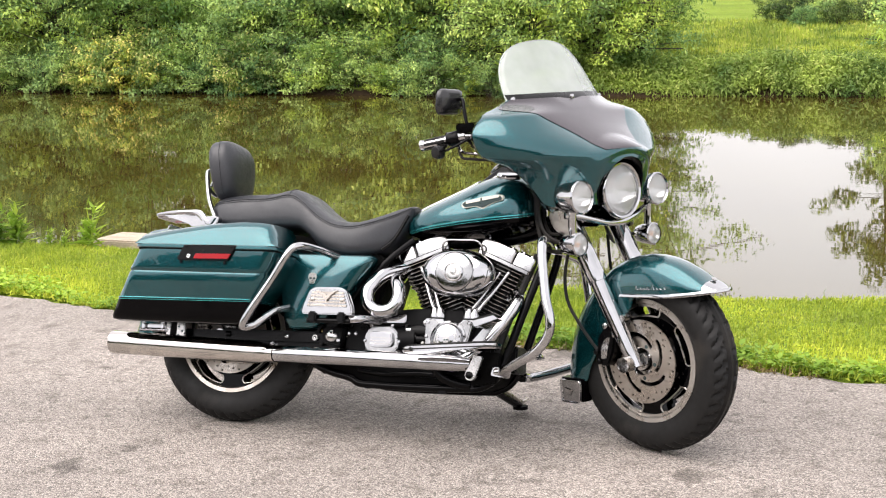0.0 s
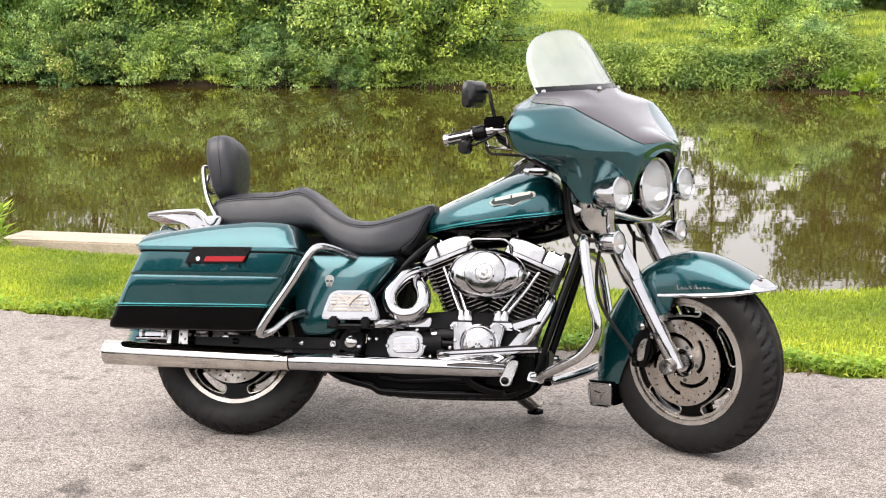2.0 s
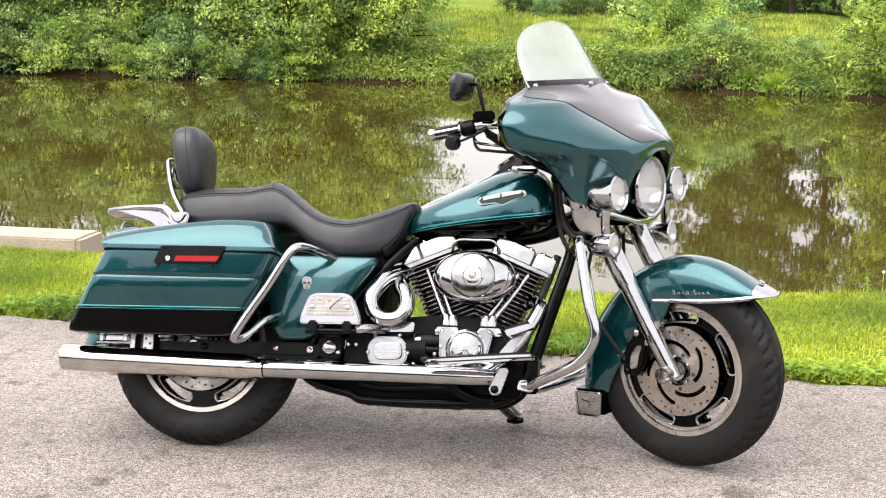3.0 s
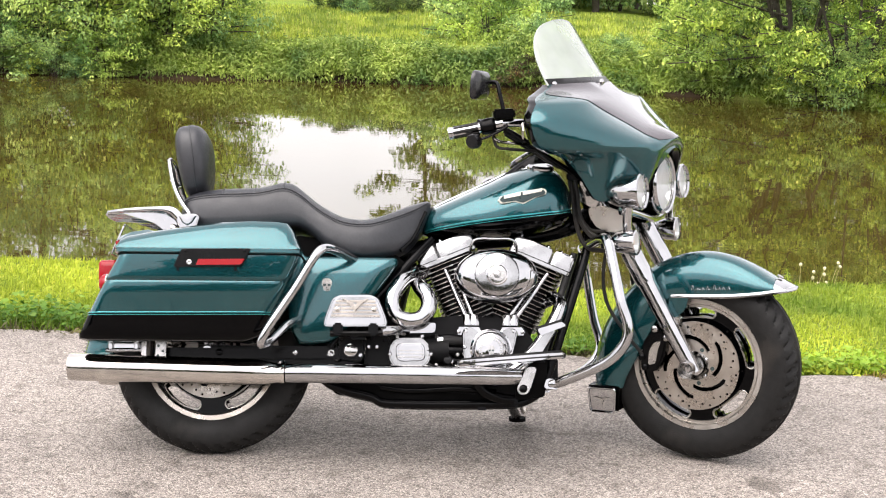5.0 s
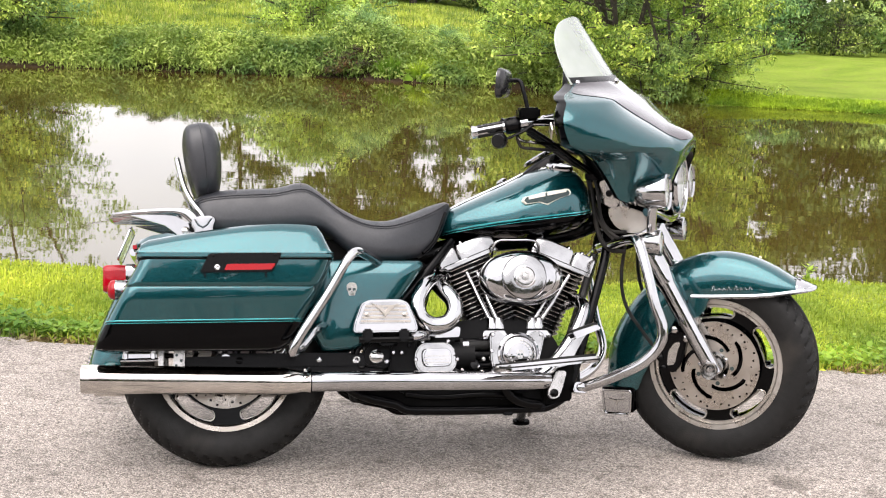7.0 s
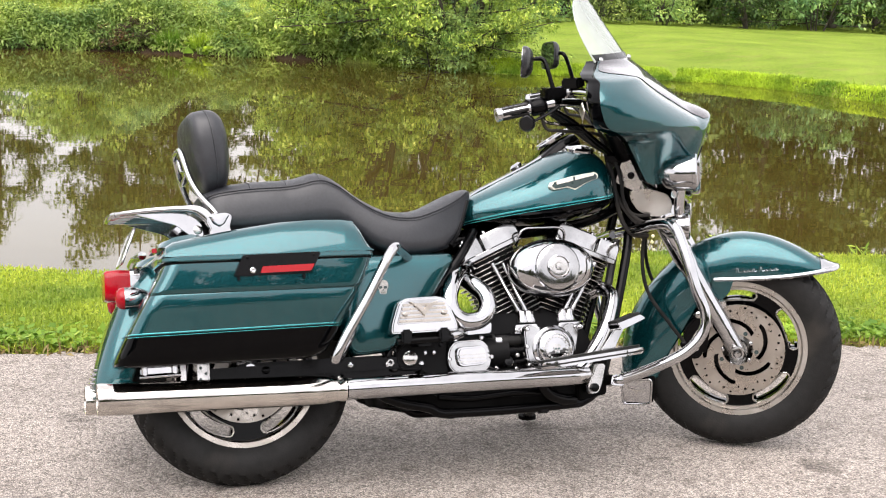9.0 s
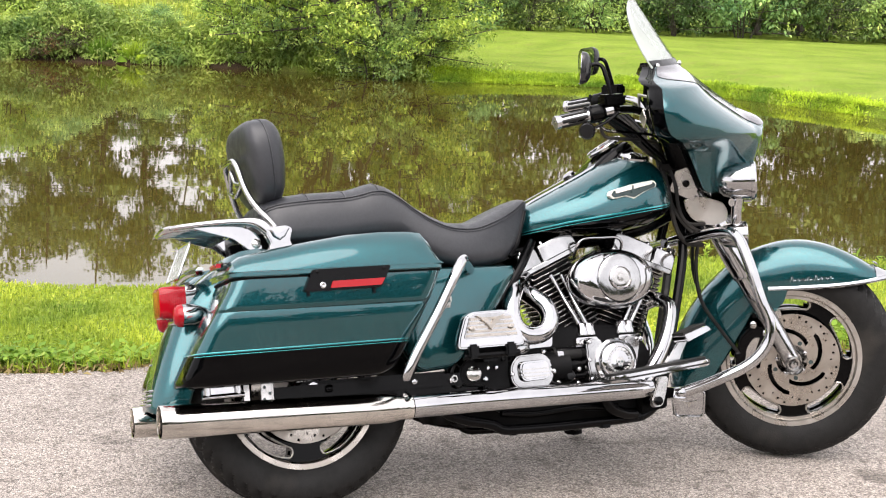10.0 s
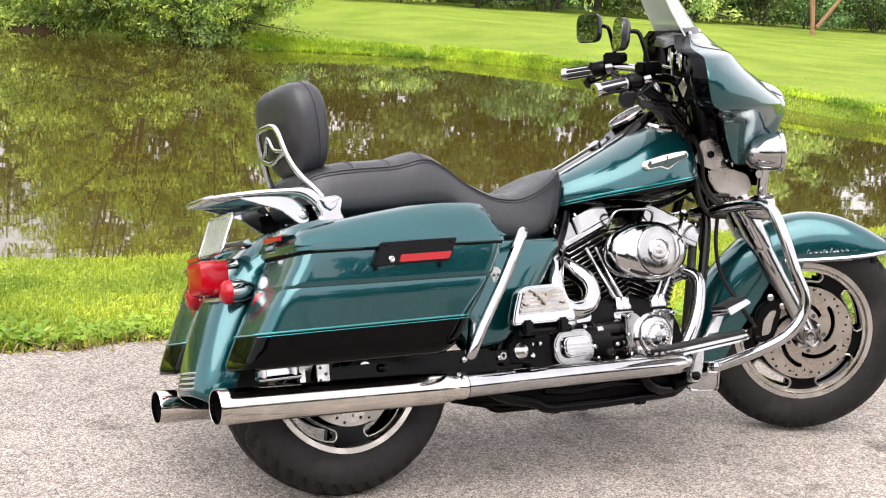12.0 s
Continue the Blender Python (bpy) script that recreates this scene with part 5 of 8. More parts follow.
for tilt in (-1, 1):
    m = Matrix.Translation(CRANK + Vector((0.014 * tilt, 0, 0.020))) @ Matrix.Rotation(radians(22.5 * tilt), 4, "Y")
    core = loft([[(x, y, z) for x, y in rounded([(-0.076, -0.073), (0.076, -0.073), (0.076, 0.073), (-0.076, 0.073)], 0.03, 4)] for z in (0.09, 0.35)]).moved(m)
    part("cylinder", core, M_WRINKLE, engine, "black finned cylinder")
    ref = None
    for k in range(15):
        kk = 0.985 if k < 9 else 1.10
        fin = fin_shape(0.088 * kk, 0.085 * kk, 0.0034)
        if ref is None or k == 9:
            ref = part("cooling_fin", fin, M_SATIN_BLACK, engine, "black cooling fin with machined edge")
        else:
            o = new("cooling_fin", ref.data)
            o.parent = engine
            ref_now = o
        ob = ref if (k in (0, 9)) else ref_now
        ob.matrix_basis = m @ Matrix.Translation((0, 0, 0.128 + k * 0.0148))
        rim_o = rounded([(-0.0882 * kk, -0.0852 * kk), (0.0882 * kk, -0.0852 * kk), (0.0882 * kk, 0.0852 * kk), (-0.0882 * kk, 0.0852 * kk)], 0.035, 4)
        z = 0.128 + k * 0.0148
        part("fin_edge", tube([(x, y, z) for x, y in rim_o + rim_o[:1]], 0.0021, 6, 1).moved(m), M_ALLOY, engine)
    # Rocker box: a base tier, then a cover in two blocks with bolt heads along its edges.
    xa, xb, drop = -0.100, 0.100 + 0.016 * (tilt > 0), -0.012 * (tilt > 0)
    m = m @ Matrix.Translation((0, 0, drop))
    o1 = rounded([(xa, -0.100), (xb, -0.100), (xb, 0.100), (xa, 0.100)], 0.014, 3)
    rb = part("rocker_box", loft([[(x * k, y * k, z) for x, y in o1] for z, k in ((0.341, 0.985), (0.343, 1.0), (0.354, 1.0), (0.356, 0.985))]).moved(m), M_DULL, engine, "chrome rocker box", smooth=35)
    split = xa + 0.36 * (xb - xa) if tilt < 0 else xb - 0.36 * (xb - xa)
    for x0, x1 in ((xa + 0.001, split - 0.0009), (split + 0.0009, xb - 0.001)):
        ring = lambda z, d: [(x, y, z) for x, y in rounded([(x0 + d, -0.099 + d), (x1 - d, -0.099 + d), (x1 - d, 0.099 - d), (x0 + d, 0.099 - d)], 0.010, 3)]
        part("rocker_cover", loft([ring(z, d) for z, d in ((0.3568, 0.0), (0.394, 0.0005), (0.404, 0.003), (0.4095, 0.010), (0.411, 0.024))]).moved(m), M_DULL, rb, "polished rocker cover block", smooth=32)
    for bx in (xa + 0.020, split - 0.022, split + 0.024, xb - 0.020):
        part("bolt", lathe([(0.0070, 0.396), (0.0070, 0.411), (0.005, 0.4135), (0.0004, 0.4135)], 10, (bx, -0.088, 0), "z").moved(m), M_CHROME, rb)
    # Pushrod tubes.
    for off, lean in ((-0.020, 0.0), (0.018, 0.0)):
        inner = off * tilt < 0
        top = Vector((0.765, -0.108, 0.600) if tilt < 0 else (1.098, -0.108, 0.590)) + Vector((-0.034 * tilt if inner else 0.0, 0.006, 0.0))
        foot = Vector((0.912 + 0.074 * tilt, -0.134, 0.432)) + Vector((-0.022 * tilt if inner else 0.0, 0.004, 0.0))
        p = part("pushrod_tube", tube([foot, foot.lerp(top, 0.5), foot.lerp(top, 0.52), top], [0.0088, 0.0088, 0.0068, 0.0068], 12, 2), M_CHROME, engine, "chrome pushrod tube")
        part("collar", lathe([(0.019, -0.016), (0.020, -0.006), (0.016, 0.002), (0.0155, 0.018), (0.012, 0.022)], 16, foot, "z", True), M_CHROME, p)
    lb = part("tappet_block", slab(rounded([(0.912 + 0.069 * tilt - 0.04, 0.385), (0.912 + 0.069 * tilt + 0.04, 0.385), (0.912 + 0.069 * tilt + 0.035, 0.412), (0.912 + 0.069 * tilt - 0.035, 0.412)], 0.006), -0.10, -0.150, 0.04), M_CHROME, engine, "chrome tappet block", bevel=0.003)
    for bx in (-0.033, 0.033):
        part("bolt", bolt(0.912 + 0.069 * tilt + bx, -0.150, 0.396, 0.0065), M_CHROME, lb)

def skull(name, at, size, parent, pale, flip=False):
    """A little flat skull: face, eyes, nose and a row of teeth."""
    face = rounded([(-0.017, 0.018), (-0.009, 0.026), (0.009, 0.026), (0.017, 0.018), (0.019, 0.004), (0.013, -0.006), (0.011, -0.020), (-0.011, -0.020), (-0.013, -0.006), (-0.019, 0.004)], 0.006)
    eye = lambda c: rounded([(c - 0.006, 0.006), (c + 0.005, 0.007), (c + 0.006, -0.001), (c - 0.004, -0.003)], 0.003)
    pieces = [(face, 0.0, -0.0030, pale)] + [(o, -0.0028, -0.0040, M_DARKBADGE) for o in (eye(-0.008), eye(0.008), [(-0.003, -0.008), (0.003, -0.008), (0.0, -0.003)])]
    pieces += [([(c - 0.0008, -0.020), (c + 0.0008, -0.020), (c + 0.0008, -0.012), (c - 0.0008, -0.012)], -0.0028, -0.0040, M_DARKBADGE) for c in (-0.006, -0.002, 0.002, 0.006)]
    for o, y0, y1, mat in pieces:
        shape = slab([(x * size, z * size) for x, z in o], y0, y1).moved(Matrix.Translation(at))
        part(name, mirrored(shape) if flip else shape, mat, parent, "small pale skull-shaped emblem" if mat is pale else "")


# Cam cover with its round emblem.
co = rounded([(0.828, 0.276), (0.900, 0.262), (0.965, 0.276), (0.985, 0.330), (1.000, 0.395), (0.975, 0.412), (0.930, 0.388), (0.885, 0.388), (0.842, 0.412), (0.818, 0.398), (0.820, 0.33)], 0.014)
cam_cover = part("cam_cover", slab(co, -0.13, -0.182, 0.06, -0.172), M_DULL, engine, "chrome cam cover", bevel=0.003)
part("timer_cover", lathe([(0.066, -0.180), (0.066, -0.187), (0.060, -0.192), (0.057, -0.190), (0.055, -0.197), (0.050, -0.203), (0.036, -0.207), (0.0005, -0.2085)], 44, (0.911, 0, 0.337)), M_CHROME, cam_cover, "round chrome timer cover")
skull("emblem", (0.911, -0.2075, 0.332), 0.62, cam_cover, M_ALLOY)
part("emblem_ring", lathe([(0.041, -0.2035), (0.0425, -0.2075), (0.040, -0.2085), (0.0385, -0.2055)], 40, (0.911, 0, 0.337)), M_ALLOY, cam_cover)
for k in range(22):
    a = 2 * math.pi * k / 22
    part("ring_bar", box(-0.0024, 0.0024, -0.2095, -0.2035, 0.030, 0.036).moved(Matrix.Translation((0.911, 0, 0.337)) @ Matrix.Rotation(a, 4, "Y")), M_ALLOY, cam_cover)
for x, z in ((0.832, 0.290), (0.828, 0.345), (0.832, 0.396), (0.985, 0.396), (0.974, 0.340), (0.955, 0.285)):
    part("bolt", bolt(x, -0.178, z, 0.0062, -0.008), M_CHROME, cam_cover)
# Gearbox end cover.
to = rounded([(0.586, 0.345), (0.608, 0.374), (0.695, 0.376), (0.722, 0.345), (0.720, 0.300), (0.696, 0.276), (0.610, 0.275), (0.586, 0.300)], 0.016)
gear_cover = part("gearbox_cover", slab(to, -0.12, -0.166, 0.05, -0.158), M_DULL, engine, "ribbed chrome gearbox end cover", bevel=0.003)
part("raised_panel", slab(rounded([(0.605, 0.356), (0.702, 0.358), (0.706, 0.300), (0.610, 0.296)], 0.022), -0.164, -0.182, 0.12), M_CHROME, gear_cover, bevel=0.004)
for z in (0.310, 0.320, 0.330):
    part("rib", box(0.615, 0.698, -0.1845, -0.180, z, z + 0.004), M_ALLOY, gear_cover)
for x, z in ((0.590, 0.322), (0.612, 0.377), (0.692, 0.379), (0.720, 0.322), (0.700, 0.273), (0.606, 0.272)):
    part("bolt", bolt(x, -0.160, z, 0.0068, -0.010), M_CHROME, gear_cover)
part("gearbox_top", slab(rounded([(0.60, 0.388), (0.735, 0.392), (0.738, 0.425), (0.615, 0.42)], 0.01), -0.06, -0.145, 0.03), M_CHROME, engine, "alloy gearbox top", bevel=0.004)
part("oil_line", tube([(0.74, -0.140, 0.365), (0.78, -0.145, 0.366), (0.82, -0.140, 0.366)], 0.016, 12, 3), M_RUBBER, engine)
part("hose_clamp", tube([(0.742, -0.142, 0.365), (0.76, -0.143, 0.3655)], 0.0175, 12, 2), M_CHROME, engine)
part("starter", tube([(0.60, -0.11, 0.33), (0.78, -0.12, 0.335)], 0.05, 20, 2), M_WRINKLE, engine)
for x, z in ((0.755, 0.345), (0.772, 0.345), (0.788, 0.300), (0.522, 0.345), (0.548, 0.345)):
    part("bolt", bolt(x, -0.145, z, 0.007, -0.012), M_CHROME, engine)

for z0, r0 in ((0.372, 0.013), (0.332, 0.017), (0.300, 0.011)):
    part("oil_hose", tube([(0.722, -0.128, z0), (0.770, -0.142, z0 + 0.003), (0.824, -0.136, z0 + 0.002)], r0, 14, 4), M_SATIN_BLACK, engine, "black oil hose")
    for hx in (0.738, 0.800):
        part("hose_band", lathe([(r0 + 0.0006, -0.005), (r0 + 0.0020, -0.004), (r0 + 0.0020, 0.004), (r0 + 0.0006, 0.005)], 16, (hx, -0.136, z0 + 0.0015), "x"), M_RUBBER, engine)
part("gearbox_side", slab(rounded([(0.505, 0.270), (0.592, 0.262), (0.590, 0.378), (0.540, 0.385), (0.512, 0.368)], 0.014), -0.130, -0.150, 0.03), M_WRINKLE, engine, "black gearbox side casting", bevel=0.004)
for x, z in ((0.520, 0.285), (0.576, 0.276), (0.572, 0.366), (0.530, 0.372), (0.738, 0.288), (0.800, 0.282), (0.806, 0.322)):
    part("bolt", bolt(x, -0.149, z, 0.0062, -0.008), M_ALLOY if x > 0.7 else M_SATIN_BLACK, engine)
part("drain_line", tube([(0.700, -0.150, 0.300), (0.725, -0.160, 0.285), (0.765, -0.152, 0.272), (0.810, -0.145, 0.272)], 0.007, 10), M_SATIN_BLACK, engine, "thin black line")
part("sensor", lathe([(0.016, 0), (0.017, -0.012), (0.012, -0.020), (0.0005, -0.021)], 20, (0.775, -0.143, 0.305)), M_PLASTIC, engine, "round black sensor")
for k in range(6):
    a = math.pi * k / 3 + 0.3
    part("hex_flat", box(-0.0045, 0.0045, -0.196, -0.176, 0.006, 0.0095).moved(Matrix.Translation((0.405, 0, 0.322)) @ Matrix.Rotation(a, 4, "Y")), M_ALLOY, engine)
part("spring_perch", tube([(0.425, -0.165, 0.300), (0.405, -0.172, 0.335), (0.420, -0.172, 0.372)], 0.010, 10), M_SATIN_BLACK, engine, "black pivot bracket")

# Air cleaner: a domed oval with rings.
AC = Vector((0.928, 0, 0.574))


def oval(a, b, y, k=2.0, n=64):
    out = []
    for j in range(n):
        t = 2 * math.pi * j / n
        c, s = math.cos(t), math.sin(t)
        out.append((AC.x + a * math.copysign(abs(c) ** (2 / k), c), y, AC.z + b * math.copysign(abs(s) ** (2 / k), s)))
    return out


air = part("air_cleaner", loft([oval(0.118, 0.074, -0.125), oval(0.130, 0.084, -0.135), oval(0.1345, 0.0885, -0.150), oval(0.1345, 0.0885, -0.168), oval(0.130, 0.085, -0.184), oval(0.119, 0.076, -0.198), oval(0.100, 0.062, -0.208), oval(0.075, 0.048, -0.214), oval(0.03, 0.02, -0.217)]),
           M_CHROME, engine, "large oval chrome air cleaner cover", smooth=30)
part("ring", lathe([(0.070, -0.206), (0.073, -0.212), (0.070, -0.216), (0.067, -0.213)], 48, (AC.x, 0, AC.z)), M_CHROME, air)
part("round_plate", lathe([(0.068, -0.212), (0.067, -0.219), (0.064, -0.2205), (0.034, -0.2225), (0.033, -0.226), (0.0005, -0.226)], 48, (AC.x, 0, AC.z)), M_DULL, air, "round chrome centre plate")
part("centre_ring", lathe([(0.034, -0.224), (0.035, -0.228), (0.031, -0.230), (0.029, -0.226)], 40, (AC.x, 0, AC.z)), M_CHROME, air)
part("centre_disc", lathe([(0.030, -0.2255), (0.022, -0.2275), (0.012, -0.227), (0.009, -0.2315), (0.0004, -0.2325)], 32, (AC.x, 0, AC.z)), M_ALLOY, air, "brushed centre disc with bolt")
part("backplate", slab([(x, z) for x, _, z in oval(0.112, 0.07, 0)], -0.085, -0.13), M_SATIN_BLACK, engine)
part("breather_loop", tube([(0.846, -0.10, 0.650), (0.850, -0.125, 0.683), (0.870, -0.13, 0.699), (0.922, -0.13, 0.700), (0.974, -0.13, 0.699), (0.994, -0.125, 0.683), (0.998, -0.10, 0.650)], 0.0045, 10), M_CHROME, engine, "thin chrome breather tube")

# ---- fuel tank ----
TK = [(0.690, 0.722, 0.7255, 0.790, 0.070), (0.720, 0.717, 0.7300, 0.812, 0.105), (0.800, 0.711, 0.7405, 0.850, 0.148), (0.900, 0.708, 0.7520, 0.897, 0.178), (0.980, 0.712, 0.7615, 0.936, 0.191),
      (1.060, 0.722, 0.7720, 0.960, 0.193), (1.118, 0.735, 0.7805, 0.950, 0.180), (1.154, 0.750, 0.790, 0.918, 0.150), (1.174, 0.767, 0.800, 0.880, 0.108), (1.184, 0.790, 0.812, 0.852, 0.050)]
tk = curve_points([r[:3] for r in TK], 4), curve_points([(r[0], r[3], r[4]) for r in TK], 4)
tank_up, tank_low, stripe_pts = [], [], []
for a, b in zip(*tk):
    x, zb, zs, zt, w = a.x, a.y, a.z, b.y, max(b.z, 0.02)
    zc = zb + 0.36 * (zt - zb)

    def half_y(z):
        u = (z - zc) / (zt - zc) if z > zc else (zc - z) / (zc - zb)
        return w * max(0.0, 1 - abs(u) ** (2.3 if z > zc else 3.2)) ** (1 / 2.3)

    up = [zs + (zt - zs) * math.sin(math.pi / 2 * k / 10) for k in range(11)]
    dn = [zb + (zs - zb) * (1 - math.cos(math.pi / 2 * k / 5)) for k in range(6)]
    tank_up.append([(x, -half_y(z), z) for z in up] + [(x, half_y(z), z) for z in up[-2::-1]])
    tank_low.append([(x, -half_y(z), z) for z in dn[::-1]] + [(x, half_y(z), z) for z in dn[1:]])
    stripe_pts.append((x, -half_y(zs) - 0.0006, zs))
tank = part("fuel_tank", loft(tank_up, False), M_TEAL, bike, "teal teardrop fuel tank with black underside", smooth=60)
part("tank_underside", loft(tank_low, False), M_BLACK, tank, "gloss black tank underside", smooth=60)
for dz, rad in ((0.004, 0.0028), (-0.004, 0.0014)):
    both("pinstripe", tube([(x, y, z + dz) for x, y, z in stripe_pts], rad, 6, 1), M_STRIPE, tank, "turquoise pinstripe")
bo = [(0.929, 0.815), (0.938, 0.828), (0.965, 0.836), (1.005, 0.846), (1.045, 0.853), (1.082, 0.857), (1.090, 0.848), (1.087, 0.838), (1.050, 0.825), (1.012, 0.804), (0.985, 0.812), (0.940, 0.805)]
for sgn in (1, -1):
    for shape, mat, nm in ((slab(bo, -0.176, -0.1985, 0.03), M_BADGE, "tank_badge"), (slab([(1.008 + (x - 1.008) * 0.93, 0.832 + (z - 0.832) * 0.84) for x, z in bo], -0.19, -0.2010, 0.02), M_DARKBADGE, "badge_field")):
        s = shape.moved(Matrix.Translation((1.0, -0.19, 0.83)) @ pose(0, 0, 0, 7, 0, 0.5) @ Matrix.Translation((-1.0, 0.19, -0.83)))
        part(nm, s if sgn > 0 else mirrored(s), mat, tank, "cream-edged tank badge with dark field" if nm == "tank_badge" else "", bevel=0.0012)
    for x0, x1 in ((0.950, 1.004), (1.010, 1.072)):
        zs = [0.8215 + (x - 0.951) * 0.21 for x in (x0, x1)]
        s = slab([(x0, zs[0]), (x1, zs[1]), (x1, zs[1] + 0.0105), (x0, zs[0] + 0.0105)], -0.2000, -0.2026, 0.02).moved(Matrix.Translation((1.0, -0.19, 0.83)) @ pose(0, 0, 0, 7, 0, 0.5) @ Matrix.Translation((-1.0, 0.19, -0.83)))
        part("badge_bar", s if sgn > 0 else mirrored(s), M_BADGE, tank)
# Console, dial and filler caps.
CN = [(0.700, 0.790, 0.798, 0.045), (0.750, 0.812, 0.828, 0.055), (0.830, 0.845, 0.866, 0.060), (0.910, 0.882, 0.903, 0.065), (0.960, 0.903, 0.930, 0.070), (1.000, 0.920, 0.962, 0.075), (1.040, 0.935, 0.988, 0.077), (1.080, 0.942, 1.000, 0.072), (1.105, 0.932, 0.975, 0.055)]
cr = []
for x, zb, zt, w in [tuple(p) + (q.x,) for p, q in zip(curve_points([r[:3] for r in CN], 3), curve_points([(r[3], 0, 0) for r in CN], 3))]:
    cr.append([(x, -w * 1.25, zb - 0.02), (x, -w * 1.1, zb + 0.3 * (zt - zb)), (x, -w, zb + 0.75 * (zt - zb)), (x, -w * 0.8, zt - 0.003), (x, -w * 0.4, zt), (x, w * 0.4, zt), (x, w * 0.8, zt - 0.003), (x, w, zb + 0.75 * (zt - zb)), (x, w * 1.1, zb + 0.3 * (zt - zb)), (x, w * 1.25, zb - 0.02)])
con = loft(cr, True)
con.m = [1 if i < (len(cr) - 1) * 10 and i % 10 in (1, 2, 3, 4, 5, 6, 7) else 0 for i in range(len(con.f))]
console = part("console", con, [M_CHROME, M_BLACK], tank, "chrome console with black top along the tank", smooth=50)
dial_m = Matrix.Translation((1.030, 0, 0.990)) @ pose(0, 0, 0, 0, -30, 0)
part("speedometer", lathe([(0.060, -0.004), (0.061, 0.004), (0.057, 0.008), (0.053, 0.006), (0.052, 0.002)], 44, (0, 0, 0), "z").moved(dial_m), M_CHROME, console, "chrome speedometer bezel")
part("dial_face", lathe([(0.053, 0.003), (0.0005, 0.003)], 40, (0, 0, 0), "z").moved(dial_m), M_PLASTIC, console, "dark round dial face")
part("dial_needle", box(-0.040, 0.006, -0.0015, 0.0015, 0.004, 0.006).moved(dial_m @ pose(0, 0, 0, 0, 0, 35)), M_REDLENS, console)
both("console_trim", tube([(x, -w * 0.98, zb + 0.80 * (zt - zb)) for x, zb, zt, w in CN[:5]], 0.004, 8, 4), M_CHROME, console, "chrome console trim")
part("ignition_switch", lathe([(0.020, 0), (0.020, 0.010), (0.012, 0.016), (0.0005, 0.016)], 24, (0, 0, 0), "z").moved(Matrix.Translation((0.905, 0, 0.901)) @ pose(0, 0, 0, 0, -33, 0)), M_CHROME, console, "chrome ignition switch")
for sgn in (-1, 1):
    part("filler_cap", lathe([(0.045, -0.004), (0.046, 0.005), (0.040, 0.012), (0.020, 0.015), (0.0005, 0.016)], 36, (0, 0, 0), "z").moved(Matrix.Translation((1.075, sgn * 0.098, 0.940)) @ pose(0, 0, 0, sgn * -22, 4, 0)), M_CHROME, tank, "chrome filler cap")

# ---- seat, backrest and rack ----
ST_ROWS = [(-0.100, 0.750, 0.795, 0.080), (-0.088, 0.730, 0.828, 0.122), (-0.050, 0.722, 0.851, 0.148), (0.040, 0.722, 0.862, 0.160), (0.144, 0.726, 0.866, 0.164), (0.190, 0.730, 0.874, 0.166), (0.228, 0.731, 0.884, 0.168), (0.262, 0.731, 0.880, 0.169),
           (0.300, 0.728, 0.854, 0.172), (0.340, 0.700, 0.820, 0.177), (0.385, 0.660, 0.792, 0.183), (0.440, 0.640, 0.768, 0.187), (0.510, 0.630, 0.764, 0.185), (0.575, 0.638, 0.784, 0.168), (0.630, 0.655, 0.808, 0.142), (0.672, 0.700, 0.824, 0.118), (0.702, 0.765, 0.832, 0.096), (0.716, 0.800, 0.828, 0.078)]
seat_a = curve_points([r[:3] for r in ST_ROWS], 3)
seat_b = curve_points([(r[3], 0, 0) for r in ST_ROWS], 3)
seat_rings, seam = [], []
for a, b in zip(seat_a, seat_b):
    x, zb, zt, w = a.x, a.y, a.z, b.x
    dish = 0.016 * math.exp(-((x - 0.46) / 0.13) ** 2)
    o = [(-w * 0.90, zb), (-w * 0.98, zb + 0.10 * (zt - zb)), (-w, zb + 0.28 * (zt - zb)), (-w * 0.995, zb + 0.50 * (zt - zb)), (-w * 0.975, zb + 0.68 * (zt - zb)), (-w * 0.93, zb + 0.80 * (zt - zb)),
         (-w * 0.80, zb + 0.915 * (zt - zb)), (-w * 0.55, zb + 0.99 * (zt - zb)), (-w * 0.2, zt + 0.002 - dish * 0.7), (0, zt + 0.002 - dish)]
    ring = [(x, y, z) for y, z in o] + [(x, -y, z) for y, z in o[-2::-1]]
    seat_rings.append(ring)
    seam.append((x, -w * 0.935 - 0.0008, zb + 0.80 * (zt - zb)))
seat = part("seat", loft(seat_rings), M_LEATHER, bike, "black leather two-up touring seat with stitched seams", smooth=60)
both("seam", tube(seam[2:-2], 0.0016, 6, 1), M_LEATHER, seat, "raised leather seam")
both("seam", tube([(x, y * 1.028, z - 0.008) for x, y, z in seam[2:-2]], 0.0010, 6, 1), M_LEATHER, seat, "raised leather seam")
for xs in (0.03, 0.13, 0.235):
    i = min(range(len(seat_a)), key=lambda k: abs(seat_a[k].x - xs))
    part("seam", tube([(p[0], p[1], p[2] + 0.0005) for p in seat_rings[i][5:-5]], 0.0022, 6, 1), M_LEATHER, seat)
part("seat_strap", tube([(0.700, -0.10, 0.79), (0.66, -0.125, 0.70), (0.62, -0.15, 0.655)], 0.006, 8, 4), M_SATIN_BLACK, seat)
